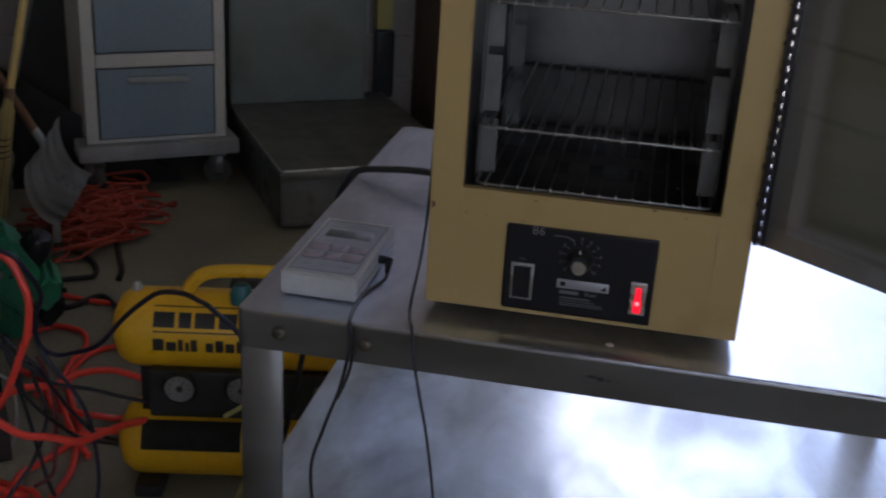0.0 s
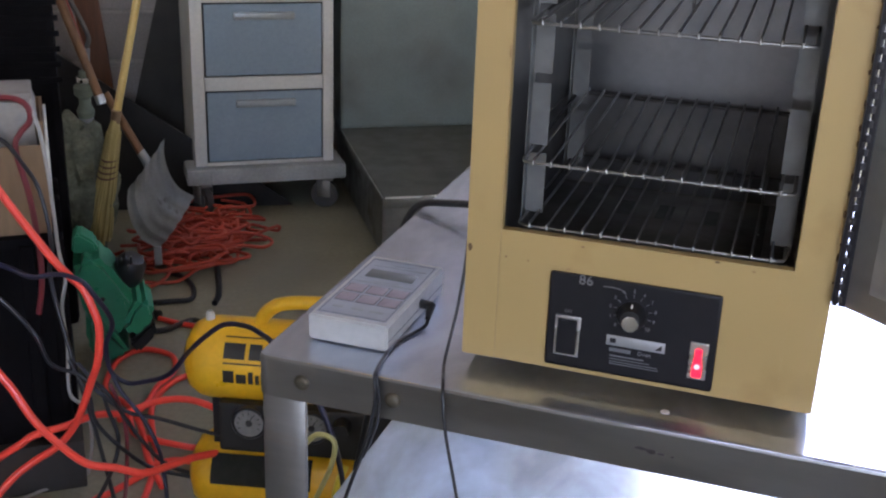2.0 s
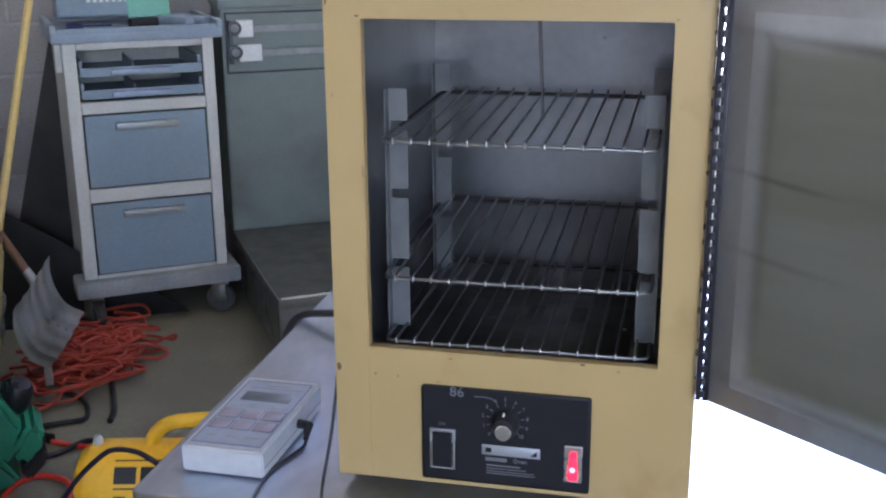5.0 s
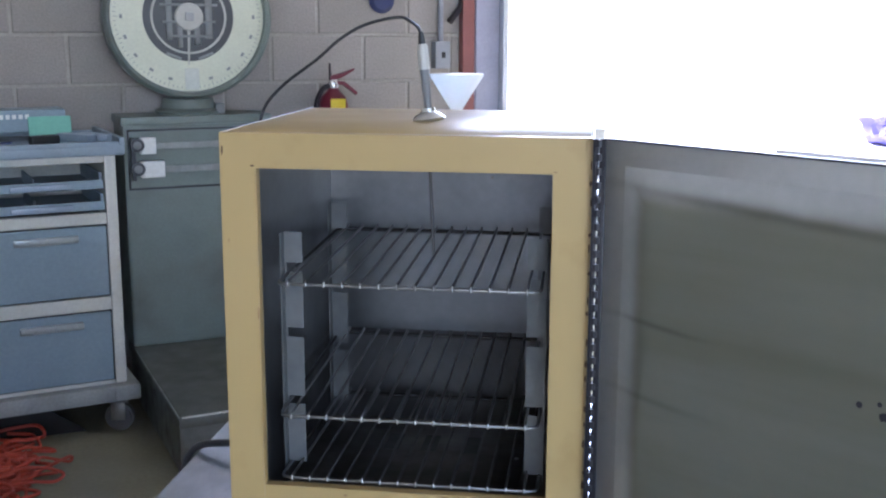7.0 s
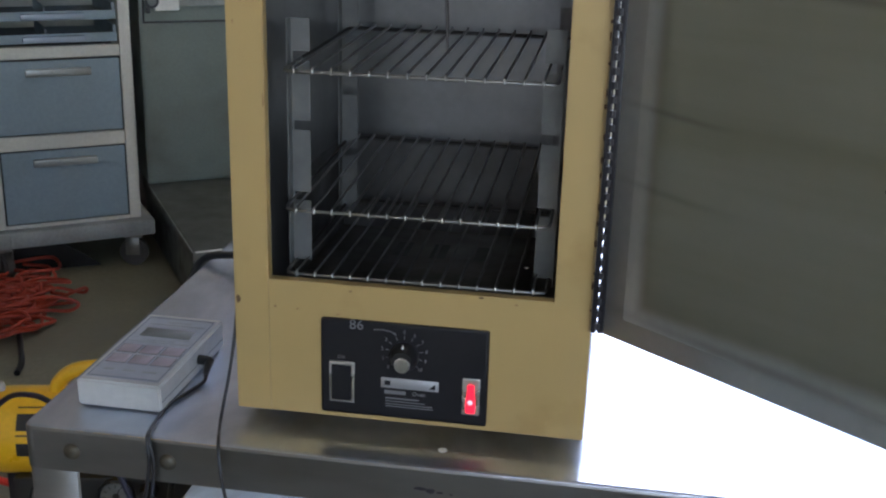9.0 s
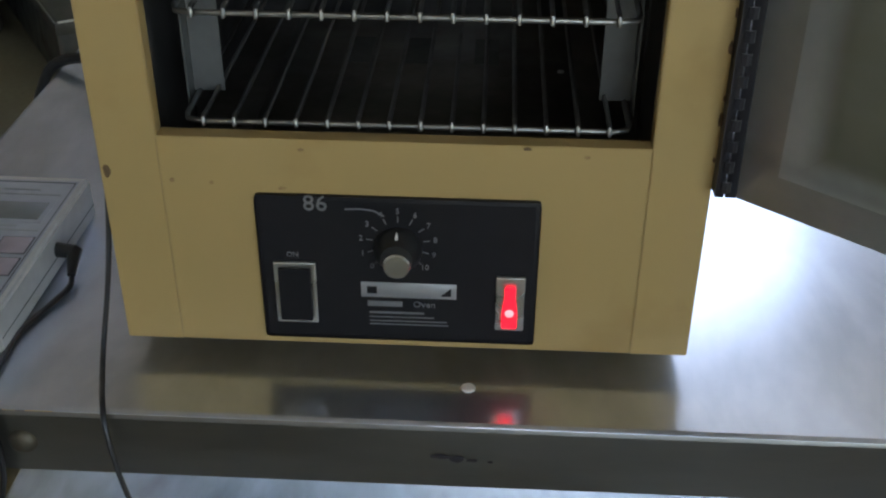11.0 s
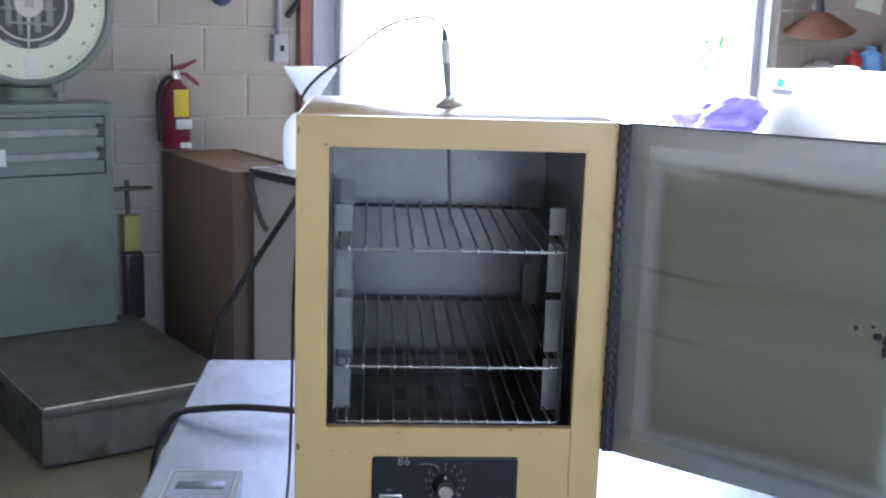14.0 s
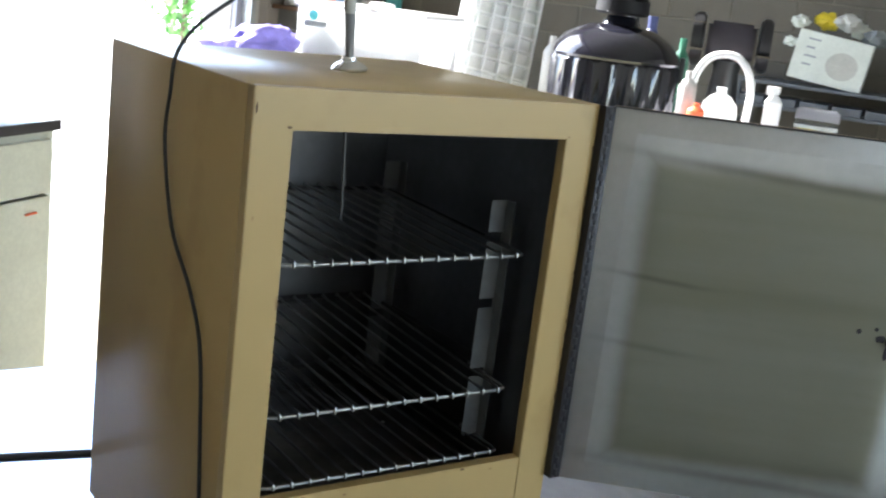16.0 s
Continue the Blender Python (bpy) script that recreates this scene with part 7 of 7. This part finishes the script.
lp = thing("wall_lamp", "dark dish-shaped lamp shade on a wall arm", "lamp", room(3.74, -0.24, 1.49))
part("shade", lathe([(0.0, 0.10), (0.05, 0.095), (0.13, 0.05), (0.20, 0.0), (0.204, 0.004), (0.13, 0.058), (0.05, 0.105), (0, 0.11)], 30, m=pose(0, 0, 0, 8, -12, 0)), M["plank_red"], lp)
part("arm", sweep(spline([(0, 0, 0.10), (0.02, 0.05, 0.25), (0.03, 0.12, 0.32), (0.02, 0.235, 0.33)], 5), 0.022, 10), M["gasket"], lp)
solid("wall_card", box(-0.13, 0.13, -0.006, 0.0, 0, 0.20, 0.002), M["paper"], "yellowed card pinned to the block wall", "card", room(4.5, 0.0, 1.63, 0) @ pose(0, 0, 0, 0, 8, 0))

# white bin box by the east wall
EW = room(4.9, -3.2, 0, -90)
gbx = thing("shelf_unit", "dark grey steel shelf unit with small bins against the wall", "shelving", EW)
for z in (0.5, 1.0, 1.135):
    part("shelf_board", box(-0.55, 0.65, -0.20, 0.25, z - 0.02, z, 0.003), M["shelf_steel"], gbx)
for x in (-0.53, 0.63):
    for y in (-0.18, 0.23):
        part("upright", box(x - 0.018, x + 0.018, y - 0.018, y + 0.018, 0, 1.145, 0.002), M["shelf_steel"], gbx)
for k in range(6):
    b_ = solid("parts_bin", box(-0.08, 0.08, -0.15, 0.12, 0, 0.045, 0.006), M["shelf_steel"], "dark grey plastic parts bin on the shelf unit", "bin", EW @ pose(-0.45 + k * 0.18, -0.04, 1.0005), "parts bins")
wbx = thing("white_box", "white cardboard box stuffed with gloves and papers", "box", EW @ pose(-0.07, -0.02, 1.152, 0, 7, 4) @ Matrix.Diagonal((0.98, 1, 0.86, 1)))
part("box_body", box(-0.22, 0.20, -0.15, 0.15, 0, 0.32, 0.006), M["paper"], wbx)
for k, (x, y, z, w, mt) in enumerate(((-0.24, -0.06, 0.36, 0.05, "paper"), (-0.10, 0.02, 0.40, 0.07, "ext_yellow"), (0.02, -0.03, 0.42, 0.07, "gauge_white"), (0.10, 0.05, 0.38, 0.06, "paper"), (0.19, -0.02, 0.36, 0.07, "dial_works"), (-0.26, -0.05, 0.22, 0.04, "paper"))):
    g_ = bmesh.new()
    bmesh.ops.create_icosphere(g_, subdivisions=3, radius=1.0)
    for v in g_.verts:
        n = noise.noise(v.co * 2.2 + Vector((k, k, 0))) * 0.5
        v.co = Vector((x + v.co.x * w * (1 + n), y + v.co.y * w * 0.8 * (1 + n), z + v.co.z * w * 0.8 * (1 + n)))
    part("glove", g_, M[mt], wbx)
for k in range(4):
    part("print_bar", box(-0.16, -0.16 + 0.05 + 0.02 * (k % 2), -0.152, -0.150, 0.10 + k * 0.055, 0.112 + k * 0.055), M["device_grey"], wbx)
part("print_disc", lathe([(0, 0.0015), (0.09, 0.0015), (0.09, 0), (0, 0)], 24, m=pose(0.06, -0.150, 0.14, 90, 0, 0)), M["gauge_white"], wbx)

# ---------- outside: a sunlit shrub ----------
tr = thing("garden_shrub", "bright green sunlit shrub outside the doorway", "shrub", pose(4.6, 12.5, -0.03))
part("trunk", sweep(spline([(0, 0, 0), (0.05, 0.02, 0.5), (0.0, -0.05, 1.1), (0.1, 0.0, 1.7)], 5), 0.06, 8, r_end=0.02), M["bark"], tr)
lf = random.Random(3)
bmq = bmesh.new()
for k in range(900):
    a, h = lf.uniform(0, 6.283), lf.uniform(0.5, 2.4)
    rad = 0.55 * math.sqrt(lf.random()) * (1.15 - abs(h - 1.3) * 0.6) * (0.75 + 0.35 * math.sin(3 * a + h * 4))
    c = Vector((rad * math.cos(a), rad * math.sin(a), h))
    q = Euler((lf.uniform(0, 6), lf.uniform(0, 6), lf.uniform(0, 6))).to_matrix()
    s = lf.uniform(0.04, 0.09)
    vs = [bmq.verts.new(c + q @ Vector(p)) for p in ((-s, 0, 0), (0, -s * 0.45, 0.01), (s, 0, 0), (0, s * 0.45, 0.01))]
    bmq.faces.new(vs)
part("crown", bmq, M["leaf"], tr, "sunlit green leaves")["kind"] = "stuff"

# ---------- concrete blocks of the walls ----------
BL, BHT, JT = 0.3935, 0.192, 0.010
sizes = {}


def block_mesh(w, paint):
    key = (round(w, 3), paint)
    if key not in sizes:
        sizes[key] = mesh_of("block", box(0, key[0], 0, 0.05, 0, BHT - JT, 0.004, 1), M[paint], False)
    return sizes[key]


def lay(parent, a, b, zlo, zhi, offset, place, paint="block"):
    """Courses of blocks between a and b along a wall."""
    k0 = int(math.floor(zlo / BHT))
    z = 1.422 % BHT - BHT
    row = 0
    while z < zhi:
        if z >= zlo - 0.01 and z + BHT <= zhi + 0.05:
            x = offset + (0.5 * BL if round((z - 1.422) / BHT) % 2 else 0.0)
            x -= math.ceil((x - a) / BL) * BL
            while x < b:
                x0, x1 = max(x, a), min(x + BL - JT, b)
                if x1 - x0 > 0.03:
                    ob = new("block", block_mesh(x1 - x0, paint))
                    ob.parent = parent
                    ob.matrix_basis = place(x0, z)
                x += BL
        z += BHT
        row += 1


lay(north, -2.6, D0 - 0.205, 0.02, 2.8, -0.148, lambda x, z: pose(x, 0.0, z))
lay(north, D1 + 0.19, U1, 0.02, 2.8, -0.148, lambda x, z: pose(x, 0.0, z))
lay(east, 0.3, 4.6, 0.6, 2.6, 0.1, lambda x, z: pose(U1, -x, z, 0, 0, -90), "block_brown")
